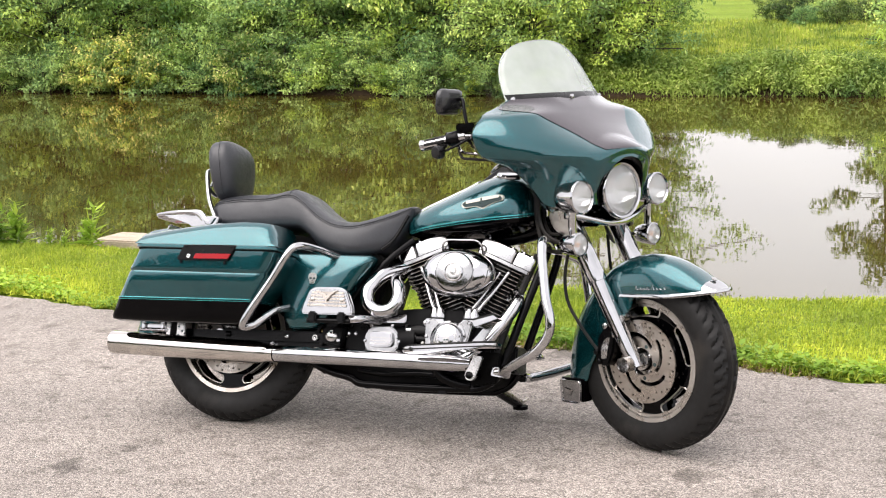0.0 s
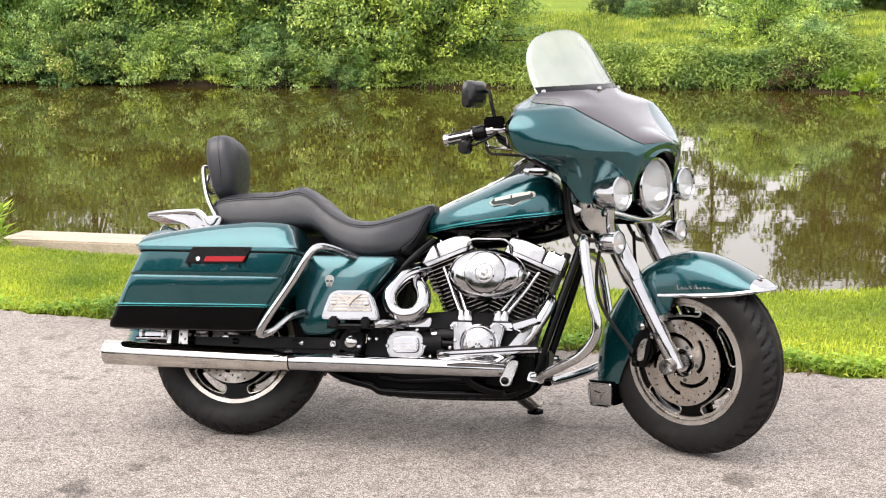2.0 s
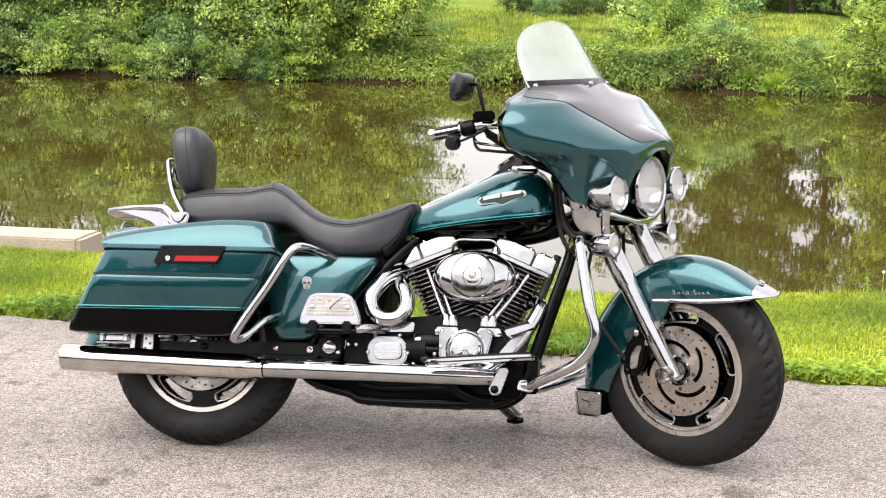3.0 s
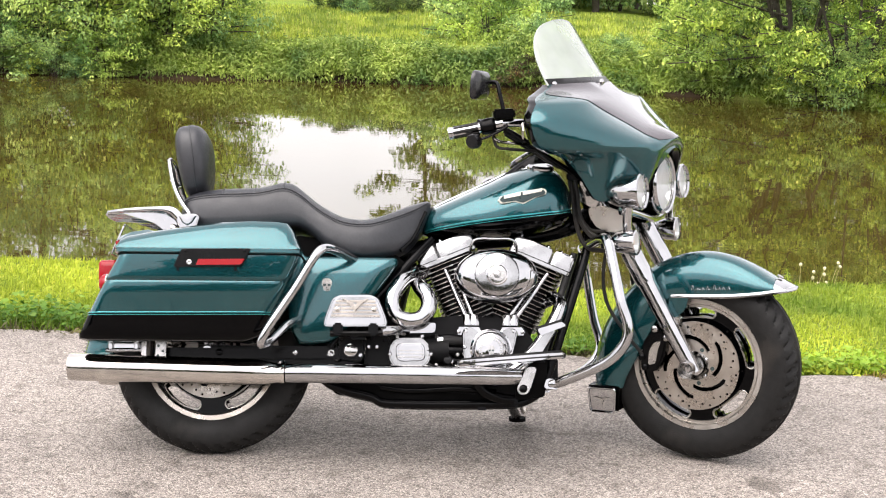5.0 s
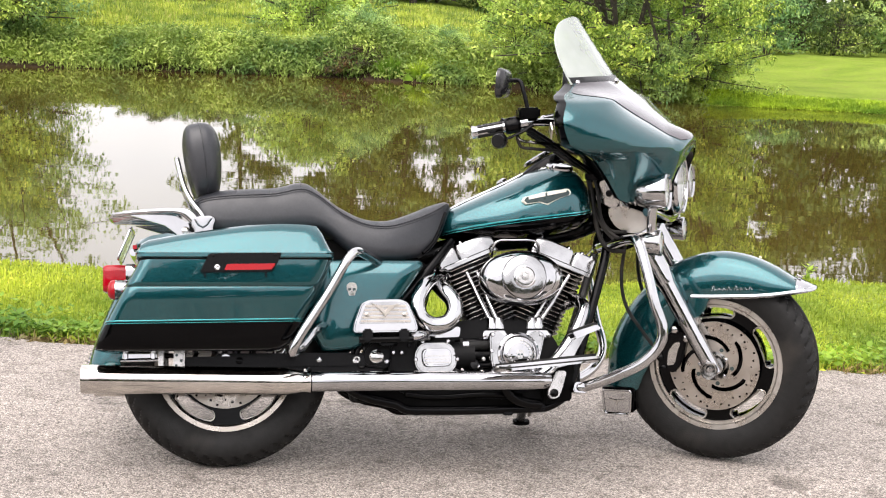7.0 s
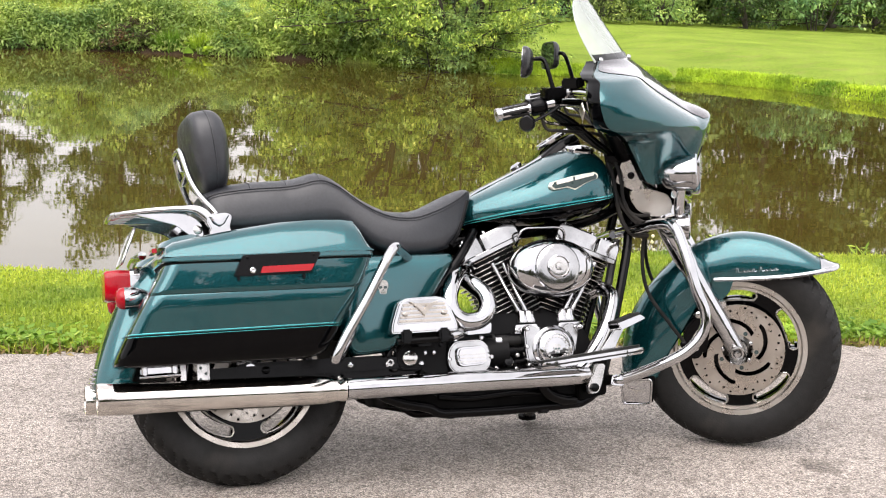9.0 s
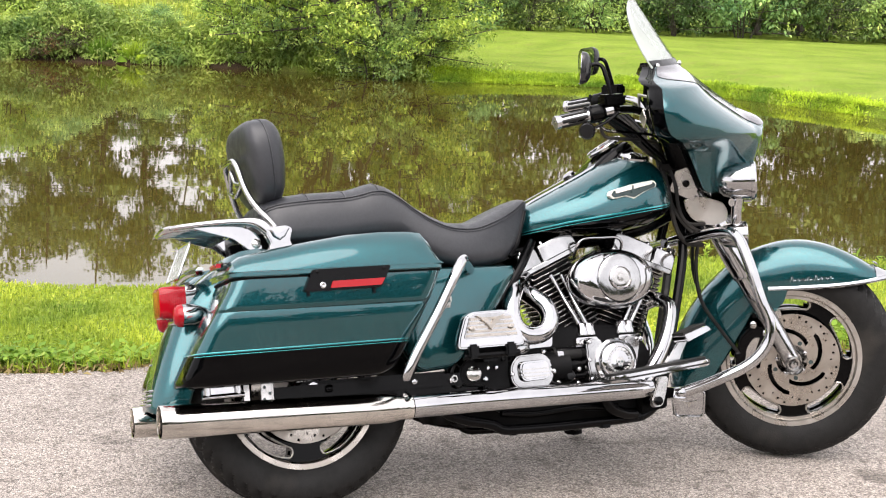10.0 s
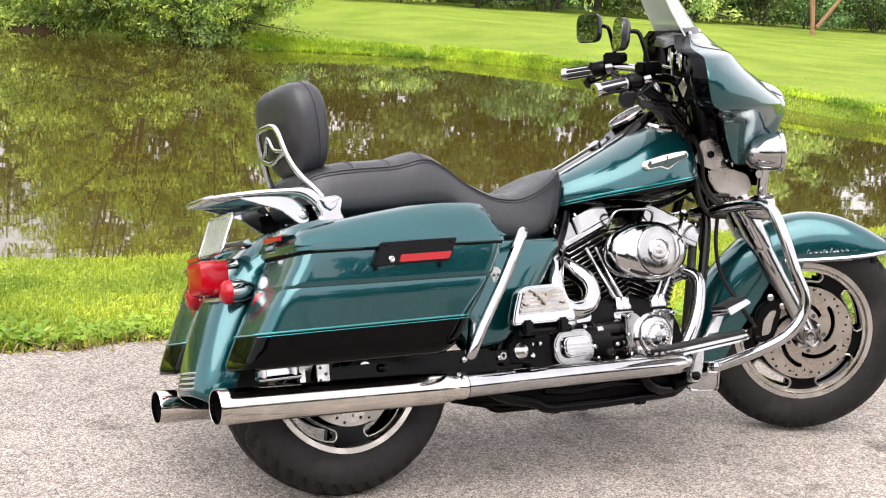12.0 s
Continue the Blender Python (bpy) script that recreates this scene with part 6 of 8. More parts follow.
# The pad: a flat-backed cushion, narrower at its foot, with a seam round its middle.
PAD = [(-0.121, 0.040, -0.012, 0.006), (-0.118, 0.066, -0.026, 0.016), (-0.108, 0.088, -0.038, 0.030), (-0.085, 0.112, -0.047, 0.041), (-0.045, 0.126, -0.053, 0.051), (0.0, 0.134, -0.056, 0.057), (0.040, 0.137, -0.057, 0.059),
       (0.072, 0.132, -0.055, 0.056), (0.096, 0.118, -0.049, 0.047), (0.110, 0.097, -0.040, 0.034), (0.117, 0.062, -0.028, 0.019), (0.120, 0.034, -0.014, 0.006)]
pad_a = curve_points([p[:3] for p in PAD], 3)
pad_b = curve_points([(p[3], 0, 0) for p in PAD], 3)
pad_rings, pad_seam = [], []
for a, b in zip(pad_a, pad_b):
    z, w, xb, xf = a.x, a.y, a.z, b.x
    xm = xb + 0.50 * (xf - xb)
    ring = []
    for q in range(48):
        u = 2 * math.pi * q / 48
        c, k = math.cos(u), math.sin(u)
        reach, power = (xf - xm, 0.72) if c > 0 else (xm - xb, 0.42)
        ring.append((xm + reach * math.copysign(abs(c) ** power, c), w * math.copysign(abs(k) ** 0.62, k), z))
    pad_rings.append(ring)
    pad_seam.append((xm + 0.002, w + 0.0008, z))
pad_m = Matrix.Translation((-0.089, 0.022, 0.979)) @ pose(0, 0, 0, 0, -9, 0) @ pose(0, 0, 0, 0, 0, 2)
backrest = part("backrest", loft(pad_rings).moved(pad_m), M_LEATHER, bike, "padded black leather passenger backrest on chrome uprights", smooth=60)
part("seam", tube([(x, -y, z) for x, y, z in pad_seam] + pad_seam[::-1] + [(pad_seam[0][0], -pad_seam[0][1], pad_seam[0][2])], 0.0018, 6, 1).moved(pad_m), M_LEATHER, backrest)
part("upright", tube([(-0.055, -0.135, 0.745), (-0.070, -0.128, 0.790), (-0.110, -0.098, 0.850), (-0.132, -0.080, 0.900), (-0.148, -0.066, 0.965), (-0.152, -0.045, 0.982), (-0.152, 0, 0.986), (-0.152, 0.045, 0.982), (-0.148, 0.066, 0.965), (-0.132, 0.080, 0.900),
                     (-0.110, 0.098, 0.850), (-0.070, 0.128, 0.790), (-0.055, 0.135, 0.745)], 0.0085, 12).moved(Matrix.Translation((-0.017, 0.020, 0))), M_CHROME, backrest, "chrome tube frame")
part("upright_brace", tube([(-0.140, -0.075, 0.915), (-0.146, -0.03, 0.925), (-0.150, 0, 0.960), (-0.146, 0.03, 0.925), (-0.140, 0.075, 0.915)], 0.006, 10).moved(Matrix.Translation((-0.017, 0.020, 0))), M_CHROME, backrest)
part("upright_brace", tube([(-0.138, -0.072, 0.912), (-0.140, 0, 0.893), (-0.138, 0.072, 0.912)], 0.008, 10).moved(Matrix.Translation((-0.017, 0.020, 0))), M_CHROME, backrest)
# The luggage rack: tapering rails that end in winged shields, with bars between them.
RAIL = [(-0.358, -0.060, 0.774, 0.004, 0.010), (-0.342, -0.090, 0.776, 0.006, 0.012), (-0.300, -0.112, 0.778, 0.007, 0.012), (-0.240, -0.132, 0.780, 0.008, 0.012), (-0.175, -0.146, 0.780, 0.009, 0.012), (-0.140, -0.154, 0.776, 0.013, 0.012),
        (-0.118, -0.160, 0.764, 0.019, 0.012), (-0.102, -0.165, 0.748, 0.022, 0.011), (-0.090, -0.168, 0.733, 0.022, 0.010)]
ra, rb_ = curve_points([r[:3] for r in RAIL], 3), curve_points([(r[3], r[4], 0) for r in RAIL], 3)
rail_rings = []
for a, b in zip(ra, rb_):
    rail_rings.append([(a.x, a.y + b.y * math.copysign(abs(math.cos(u)) ** 0.6, math.cos(u)), a.z + b.x * math.copysign(abs(math.sin(u)) ** 0.6, math.sin(u))) for u in (2 * math.pi * k / 16 for k in range(16))])
rack = part("luggage_rack", loft(rail_rings), M_CHROME, bike, "chrome luggage rack over the rear fender", smooth=50)
part("side_rail", mirrored(loft(rail_rings)), M_CHROME, rack, smooth=50)
part("rear_rail", tube([(-0.346, -0.088, 0.776), (-0.358, -0.060, 0.775), (-0.361, 0, 0.774), (-0.358, 0.060, 0.775), (-0.346, 0.088, 0.776)], 0.0075, 12), M_CHROME, rack)
for yy in (-0.078, -0.039, 0.0, 0.039, 0.078):
    part("rack_bar", tube([(-0.150, yy * 1.3, 0.776), (-0.25, yy * 1.15, 0.776), (-0.356, yy * 0.8, 0.771)], 0.0055, 10), M_CHROME, rack)
part("rack_cross", tube([(-0.150, -0.145, 0.772), (-0.150, 0, 0.774), (-0.150, 0.145, 0.772)], 0.008, 10), M_CHROME, rack)
both("rack_web", slab(rounded([(-0.300, 0.770), (-0.165, 0.772), (-0.120, 0.745), (-0.112, 0.705), (-0.140, 0.700), (-0.190, 0.738)], 0.01), -0.122, -0.130, 0.0), M_CHROME, rack, "chrome web below the rail", bevel=0.002)
shield_o = rounded([(-0.108, 0.760), (-0.052, 0.766), (-0.036, 0.756), (-0.046, 0.722), (-0.034, 0.698), (-0.108, 0.694), (-0.100, 0.716), (-0.114, 0.740)], 0.009)
both("side_plate", slab(shield_o, -0.148, -0.178, 0.10, -0.170), M_CHROME, rack, "winged chrome side plate", bevel=0.003)
vo = [(-0.106, 0.754), (-0.074, 0.742), (-0.044, 0.758), (-0.060, 0.732), (-0.076, 0.722), (-0.094, 0.732)]
both("wing_emblem", slab(vo, -0.176, -0.186, 0.30), M_CHROME, rack, bevel=0.001)
both("docking_plate", slab(rounded([(-0.150, 0.745), (-0.090, 0.750), (-0.090, 0.690), (-0.135, 0.690)], 0.012), -0.112, -0.120, 0.0), M_SATIN_BLACK, rack, "black docking plate", bevel=0.002)
both("docking_point", lathe([(0.010, -0.118), (0.013, -0.120), (0.013, -0.132), (0.006, -0.136), (0.0004, -0.136)], 18, (-0.128, 0, 0.722)), M_ALLOY, rack, "round docking bush")

rack.matrix_basis = REAR
backrest.matrix_basis = REAR @ Matrix.Translation((0.010, -0.030, -0.025))

# ---- side covers and saddlebag guards ----
sc = rounded([(0.240, 0.600), (0.270, 0.400), (0.300, 0.345), (0.403, 0.352), (0.455, 0.395), (0.540, 0.500), (0.616, 0.612), (0.606, 0.628), (0.400, 0.630), (0.300, 0.630)], 0.02)
cs = np.mean(sc, axis=0)
side_rings = [[(cs[0] + (x - cs[0]) * k, y, cs[1] + (z - cs[1]) * k) for x, z in sc] for y, k in ((-0.150, 1.0), (-0.188, 1.0), (-0.201, 0.975), (-0.209, 0.93), (-0.216, 0.80), (-0.220, 0.55), (-0.221, 0.2))]
covers = both("side_cover", loft(side_rings), M_TEAL, bike, "rounded teal side cover", smooth=50)
for sgn, cov in zip((1, -1), covers):
    skull("decal", (0.389, -0.2185, 0.533), 0.88, cov, M_DECAL, sgn < 0)
guard = [(0.475, -0.200, 0.618), (0.430, -0.290, 0.632), (0.392, -0.365, 0.634), (0.362, -0.388, 0.606), (0.304, -0.388, 0.508), (0.232, -0.388, 0.398), (0.206, -0.385, 0.352), (0.204, -0.372, 0.338), (0.228, -0.335, 0.352), (0.272, -0.280, 0.404), (0.300, -0.22, 0.425)]
both("saddlebag_guard", tube(guard, 0.0138, 16), M_CHROME, bike, "bent chrome saddlebag guard rail")

# ---- frame, swing arm and the dark parts below ----
both("frame_rail", tube([(1.245, -0.045, 0.760), (1.220, -0.085, 0.640), (1.150, -0.105, 0.420), (1.108, -0.110, 0.290), (1.075, -0.115, 0.212), (1.020, -0.122, 0.175), (0.960, -0.126, 0.168), (0.750, -0.128, 0.164), (0.600, -0.130, 0.166), (0.560, -0.132, 0.170), (0.530, -0.132, 0.186), (0.450, -0.135, 0.205), (0.385, -0.14, 0.235), (0.350, -0.14, 0.30)], 0.0145, 14), M_SATIN_BLACK, bike, "black tubular steel frame rail")
part("backbone", tube([(1.260, 0, 0.800), (1.10, 0, 0.740), (0.80, 0, 0.700), (0.55, 0, 0.640), (0.40, 0, 0.60)], 0.034, 16), M_SATIN_BLACK, bike, "black frame backbone")
both("seat_rail", tube([(0.72, -0.085, 0.700), (0.66, -0.135, 0.630), (0.60, -0.150, 0.560), (0.52, -0.155, 0.470), (0.47, -0.15, 0.40)], 0.014, 12), M_SATIN_BLACK, bike, "black frame tube under the seat")
part("steering_head", tube([(1.330, 0, 0.690), (1.235, 0, 0.900)], 0.040, 18, 2), M_SATIN_BLACK, bike, "black steering head")
both("swing_arm", slab(rounded([(-0.05, 0.300), (0.00, 0.280), (0.46, 0.270), (0.50, 0.300), (0.50, 0.345), (0.40, 0.345), (-0.02, 0.345)], 0.02), -0.115, -0.160, 0.0), M_SATIN_BLACK, bike, "black swing arm", bevel=0.004)
both("bag_rail", slab(rounded([(-0.13, 0.335), (-0.13, 0.300), (0.46, 0.305), (0.46, 0.338)], 0.006), -0.170, -0.182, 0.0), M_SATIN_BLACK, bike, "black support rail under the saddlebag", bevel=0.002)
both("shock_bracket", slab(rounded([(-0.145, 0.350), (-0.112, 0.350), (-0.112, 0.296), (-0.145, 0.296)], 0.004), -0.215, -0.222, 0.0), M_ALLOY, bike, "drilled steel bracket", bevel=0.001)
for x, z in ((-0.136, 0.338), (-0.122, 0.322), (-0.137, 0.307)):
    part("bracket_hole", bolt(x, -0.2215, z, 0.0042, -0.001), M_DARKBADGE, bike)
both("bracket", slab(rounded([(-0.19, 0.350), (-0.175, 0.350), (-0.175, 0.295), (-0.19, 0.295)], 0.003), -0.210, -0.218, 0.0), M_ALLOY, bike, "small steel bracket")
muff_mount = part("muffler_mount", box(-0.295, -0.195, -0.215, -0.19, 0.318, 0.346), M_CHROME, bike, "chrome muffler mount", bevel=0.004)
part("mount_bar", tube([(-0.300, -0.224, 0.322), (-0.19, -0.224, 0.324)], 0.007, 10, 2), M_CHROME, muff_mount)
for x in (-0.285, -0.205):
    part("mount_post", tube([(x, -0.222, 0.322), (x, -0.222, 0.347)], 0.008, 10, 2), M_CHROME, muff_mount)
part("belly_box", slab([(0.40, 0.235), (0.412, 0.196), (0.50, 0.190), (0.52, 0.178), (0.60, 0.174), (0.61, 0.163), (0.90, 0.160), (0.905, 0.166), (1.00, 0.170), (1.055, 0.192), (1.10, 0.26), (1.08, 0.30), (0.36, 0.28)], -0.126, 0.126, 0.0), M_HIDDEN, bike, "near-black underside of engine and gearbox", bevel=0.004)
for bx, bw, bz in ((0.585, 0.022, 0.150), (0.87, 0.030, 0.146), (0.985, 0.018, 0.158)):
    part("rail_lug", box(bx, bx + bw, -0.138, -0.112, bz, bz + 0.03), M_SATIN_BLACK, bike, bevel=0.003)
for bx, bz in ((0.50, 0.236), (0.66, 0.222), (0.80, 0.226)):
    part("sump_bolt", bolt(bx, -0.118, bz, 0.007, -0.008), M_ALLOY, bike)
part("sump_line", tube([(0.56, -0.135, 0.215), (0.66, -0.138, 0.205), (0.80, -0.138, 0.212), (0.93, -0.132, 0.205)], 0.009, 10), M_SATIN_BLACK, bike, "black line under the engine")
part("sump_rib", box(0.62, 0.90, -0.1215, -0.117, 0.198, 0.204), M_SATIN_BLACK, bike)
part("belly_bracket", slab([(0.985, 0.300), (1.095, 0.300), (1.085, 0.190), (0.995, 0.178)], -0.12, -0.150, 0.0), M_HIDDEN, bike, "black footboard bracket", bevel=0.004)
part("pipe_shield", tube([(0.86, -0.175, 0.245), (0.89, -0.165, 0.205), (0.94, -0.145, 0.185), (0.985, -0.13, 0.180)], 0.017, 12), M_SATIN_BLACK, bike, "black crossover pipe")
part("battery_box", slab(rounded([(0.22, 0.40), (0.60, 0.36), (0.66, 0.60), (0.56, 0.68), (0.22, 0.71)], 0.03), -0.13, 0.13, 0.0), M_HIDDEN, bike, "black box behind the engine", bevel=0.01)
part("rear_axle", tube([(0.009, -0.175, 0.325), (0.009, 0.175, 0.325)], 0.017, 16, 2), M_CHROME, bike, "chrome rear axle")
part("rear_caliper", slab(rounded([(0.06, 0.40), (0.14, 0.36), (0.18, 0.43), (0.10, 0.48)], 0.02), -0.055, -0.115, 0.05), M_SATIN_BLACK, bike, "black rear brake caliper", bevel=0.005)
both("shock_absorber", tube([(0.06, -0.135, 0.36), (0.18, -0.14, 0.54)], 0.030, 16, 2), M_CHROME, bike, "chrome rear shock absorber")
part("pivot_cover", slab(rounded([(0.425, 0.300), (0.505, 0.290), (0.515, 0.370), (0.455, 0.385), (0.42, 0.345)], 0.02), -0.15, -0.185, 0.08), M_WRINKLE, bike, "black swing arm pivot casting", bevel=0.004)
part("pivot_cap", lathe([(0.022, -0.183), (0.022, -0.191), (0.017, -0.195), (0.0004, -0.195)], 24, (0.466, 0, 0.330)), M_ALLOY, bike, "round alloy pivot cap")
part("pivot_bolt", bolt(0.497, -0.184, 0.315, 0.008, -0.012), M_CHROME, bike)
part("brake_line", tube([(0.41, -0.16, 0.39), (0.44, -0.175, 0.33), (0.42, -0.17, 0.30), (0.39, -0.165, 0.36)], 0.006, 8), M_SATIN_BLACK, bike)
for x, z in ((0.05, 0.322), (0.29, 0.322), (0.40, 0.318)):
    part("rail_bolt", bolt(x, -0.182, z, 0.011 if x < 0.1 else 0.008, -0.008), M_CHROME if x > 0.1 else M_SATIN_BLACK, bike)

# ---- footboards, pedal and engine guard ----
fb = rounded([(0.384, 0.398), (0.388, 0.425), (0.410, 0.486), (0.432, 0.498), (0.530, 0.500), (0.554, 0.490), (0.580, 0.428), (0.585, 0.400)], 0.012)
foot = part("passenger_footboard", slab(fb, -0.262, -0.290, 0.04, -0.284), M_CHROME, bike, "folded chrome passenger footboard with ribs", bevel=0.003)
part("inner_panel", slab(rounded([(0.402, 0.424), (0.424, 0.486), (0.440, 0.491), (0.524, 0.492), (0.542, 0.487), (0.566, 0.427)], 0.01), -0.288, -0.2925, 0.02), M_DULL, foot, "dull steel panel")
for k in range(5):
    z = 0.429 + k * 0.0112
    part("rib", box(0.409 + 0.0035 * k, 0.560 - 0.0035 * k, -0.2970, -0.2915, z, z + 0.0072), M_STEEL, foot, bevel=0.0015)
part("wing_emblem", slab([(0.438, 0.487), (0.472, 0.478), (0.483, 0.462), (0.494, 0.478), (0.528, 0.487), (0.500, 0.464), (0.483, 0.443), (0.466, 0.464)], -0.2935, -0.3030, 0.1), M_STEEL, foot, bevel=0.001)
for x in (0.428, 0.542):
    part("screw", bolt(x, -0.2955, 0.452, 0.0075, -0.003), M_STEEL, foot)
for x in (0.415, 0.525):
    part("clamp", box(x, x + 0.030, -0.297, -0.255, 0.372, 0.410), M_SATIN_BLACK, foot, bevel=0.005)
part("hinge_rod", tube([(0.405, -0.275, 0.378), (0.570, -0.275, 0.380)], 0.010, 12, 2), M_SATIN_BLACK, foot)
part("hinge_arm", tube([(0.560, -0.262, 0.386), (0.600, -0.240, 0.392), (0.640, -0.16, 0.395)], 0.015, 12), M_CHROME, foot, "chrome support arm")
part("foot_bracket", box(0.470, 0.515, -0.255, -0.17, 0.362, 0.378), M_SATIN_BLACK, foot, bevel=0.004)
part("passenger_footboard", mirrored(slab(fb, -0.262, -0.290, 0.04, -0.284)), M_CHROME, bike, "folded chrome passenger footboard with ribs", bevel=0.003)

bd = rounded([(0.800, -0.355), (0.840, -0.375), (1.08, -0.365), (1.135, -0.335), (1.140, -0.270), (1.08, -0.250), (0.86, -0.250), (0.805, -0.275)], 0.02)


def board(y_sign):
    rings = [[(x, y * y_sign, z0 + 0.030 * (x - 0.80) / 0.34) for x, y in bd] for z0 in (0.274, 0.279, 0.291, 0.293)]
    rings[0] = [(0.97 + (x - 0.97) * 0.97, y, z) for x, y, z in rings[0]]
    return loft(rings)


for sgn in (1, -1):
    b = part("rider_footboard", board(sgn), M_CHROME, bike, "long chrome rider footboard with black rubber pad", bevel=0.002)
    part("edge_groove", loft([[(0.97 + (x - 0.97) * 1.004, sgn * (-0.31 + (y + 0.31) * 1.014), z0 + 0.030 * (x - 0.80) / 0.34) for x, y in bd] for z0 in (0.2805, 0.2850)]), M_RUBBER, b, "black groove round the board")
    part("rubber_pad", loft([[(0.97 + (x - 0.97) * 0.93, sgn * (-0.31 + (y + 0.31) * 0.86), z0 + 0.030 * (x - 0.80) / 0.34) for x, y in bd] for z0 in (0.293, 0.300)]), M_RUBBER, b, "black rubber pad")
    part("board_arm", slab(rounded([(1.022, 0.283), (1.056, 0.283), (1.038, 0.222), (1.026, 0.196), (1.000, 0.194), (0.990, 0.214), (1.000, 0.232)], 0.012), sgn * -0.205, sgn * -0.228, 0.04), M_ALLOY, b, "alloy support arm", bevel=0.003)
    part("board_hanger", tube([(1.013, sgn * -0.215, 0.214), (1.020, sgn * -0.12, 0.215)], 0.014, 10, 2), M_SATIN_BLACK, b)
    part("board_bolt", bolt(1.011, sgn * -0.227, 0.213, 0.013, sgn * -0.008), M_SATIN_BLACK, b)
PEDAL = Matrix.Translation((0.036, 0, -0.032))
pedal = part("brake_pedal", slab(rounded([(1.010, 0.425), (1.085, 0.448), (1.100, 0.436), (1.020, 0.405)], 0.006), -0.275, -0.350, 0.0).moved(PEDAL), M_CHROME, bike, "chrome brake pedal with black pad", bevel=0.004)
part("pedal_pad", slab(rounded([(1.008, 0.428), (1.083, 0.452), (1.086, 0.446), (1.012, 0.421)], 0.002), -0.282, -0.343, 0.0).moved(PEDAL @ Matrix.Translation((0, 0, 0.004))), M_RUBBER, pedal, "black rubber pad")
part("pedal_arm", slab(rounded([(1.090, 0.405), (1.118, 0.408), (1.078, 0.345), (1.052, 0.296), (1.000, 0.286), (1.014, 0.312), (1.052, 0.360)], 0.012), -0.262, -0.276, 0.03), M_DULL, pedal, "alloy pedal arm", bevel=0.004)
gd = [(1.225, -0.020, 0.690), (1.240, -0.120, 0.690), (1.258, -0.250, 0.688), (1.268, -0.318, 0.668), (1.282, -0.345, 0.590), (1.302, -0.358, 0.480), (1.322, -0.362, 0.410), (1.316, -0.352, 0.355), (1.270, -0.325, 0.300), (1.190, -0.270, 0.260), (1.120, -0.200, 0.233), (1.095, -0.150, 0.228)]
both("engine_guard", tube(gd, 0.0165, 16), M_CHROME, bike, "chrome engine guard bar")
both("guard_foot", slab(rounded([(1.075, 0.215), (1.125, 0.210), (1.130, 0.245), (1.085, 0.250)], 0.012), -0.11, -0.20, 0.1), M_CHROME, bike, "chrome guard clamp", bevel=0.003)
part("guard_bolt", bolt(1.104, -0.203, 0.231, 0.013, -0.010), M_CHROME, bike)
stand = part("side_stand", tube([(0.99, 0.10, 0.190), (1.000, 0.20, 0.168), (1.015, 0.30, 0.148), (1.028, 0.380, 0.134)], 0.016, 12), M_SATIN_BLACK, bike, "black side stand with worn steel foot")
part("stand_foot", loft([[(1.032 + c * 0.030, 0.392 + s * 0.024, 0.1185 + dz + 0.302 * s * 0.024) for c, s in ((math.cos(k * math.pi / 8), math.sin(k * math.pi / 8)) for k in range(16))] for dz in (0.0, 0.012)]), M_HIDDEN, stand, "worn dark steel foot")
part("stand_spring", tube([(1.02, 0.135, 0.185), (1.035, 0.24, 0.165), (1.05, 0.34, 0.146), (1.06, 0.385, 0.160)], 0.006, 8), M_STEEL, stand)
part("regulator", box(1.085, 1.135, -0.07, 0.07, 0.235, 0.33), M_WRINKLE, bike, "black finned regulator", bevel=0.006)
part("wiring_loom", tube([(1.19, -0.07, 0.66), (1.135, -0.095, 0.50), (1.09, -0.11, 0.36), (1.07, -0.11, 0.28)], 0.013, 8), M_RUBBER, bike, "black cable loom along the frame")

# ---- fork, headlight nacelle, lamps (all steered) ----
FD = Vector((math.sin(radians(27.6)), 0, -math.cos(radians(27.6))))


def on_fork(z, y):
    p = Vector((1.435, y, 0.670))
    return p + FD * ((0.670 - z) / -FD.z)


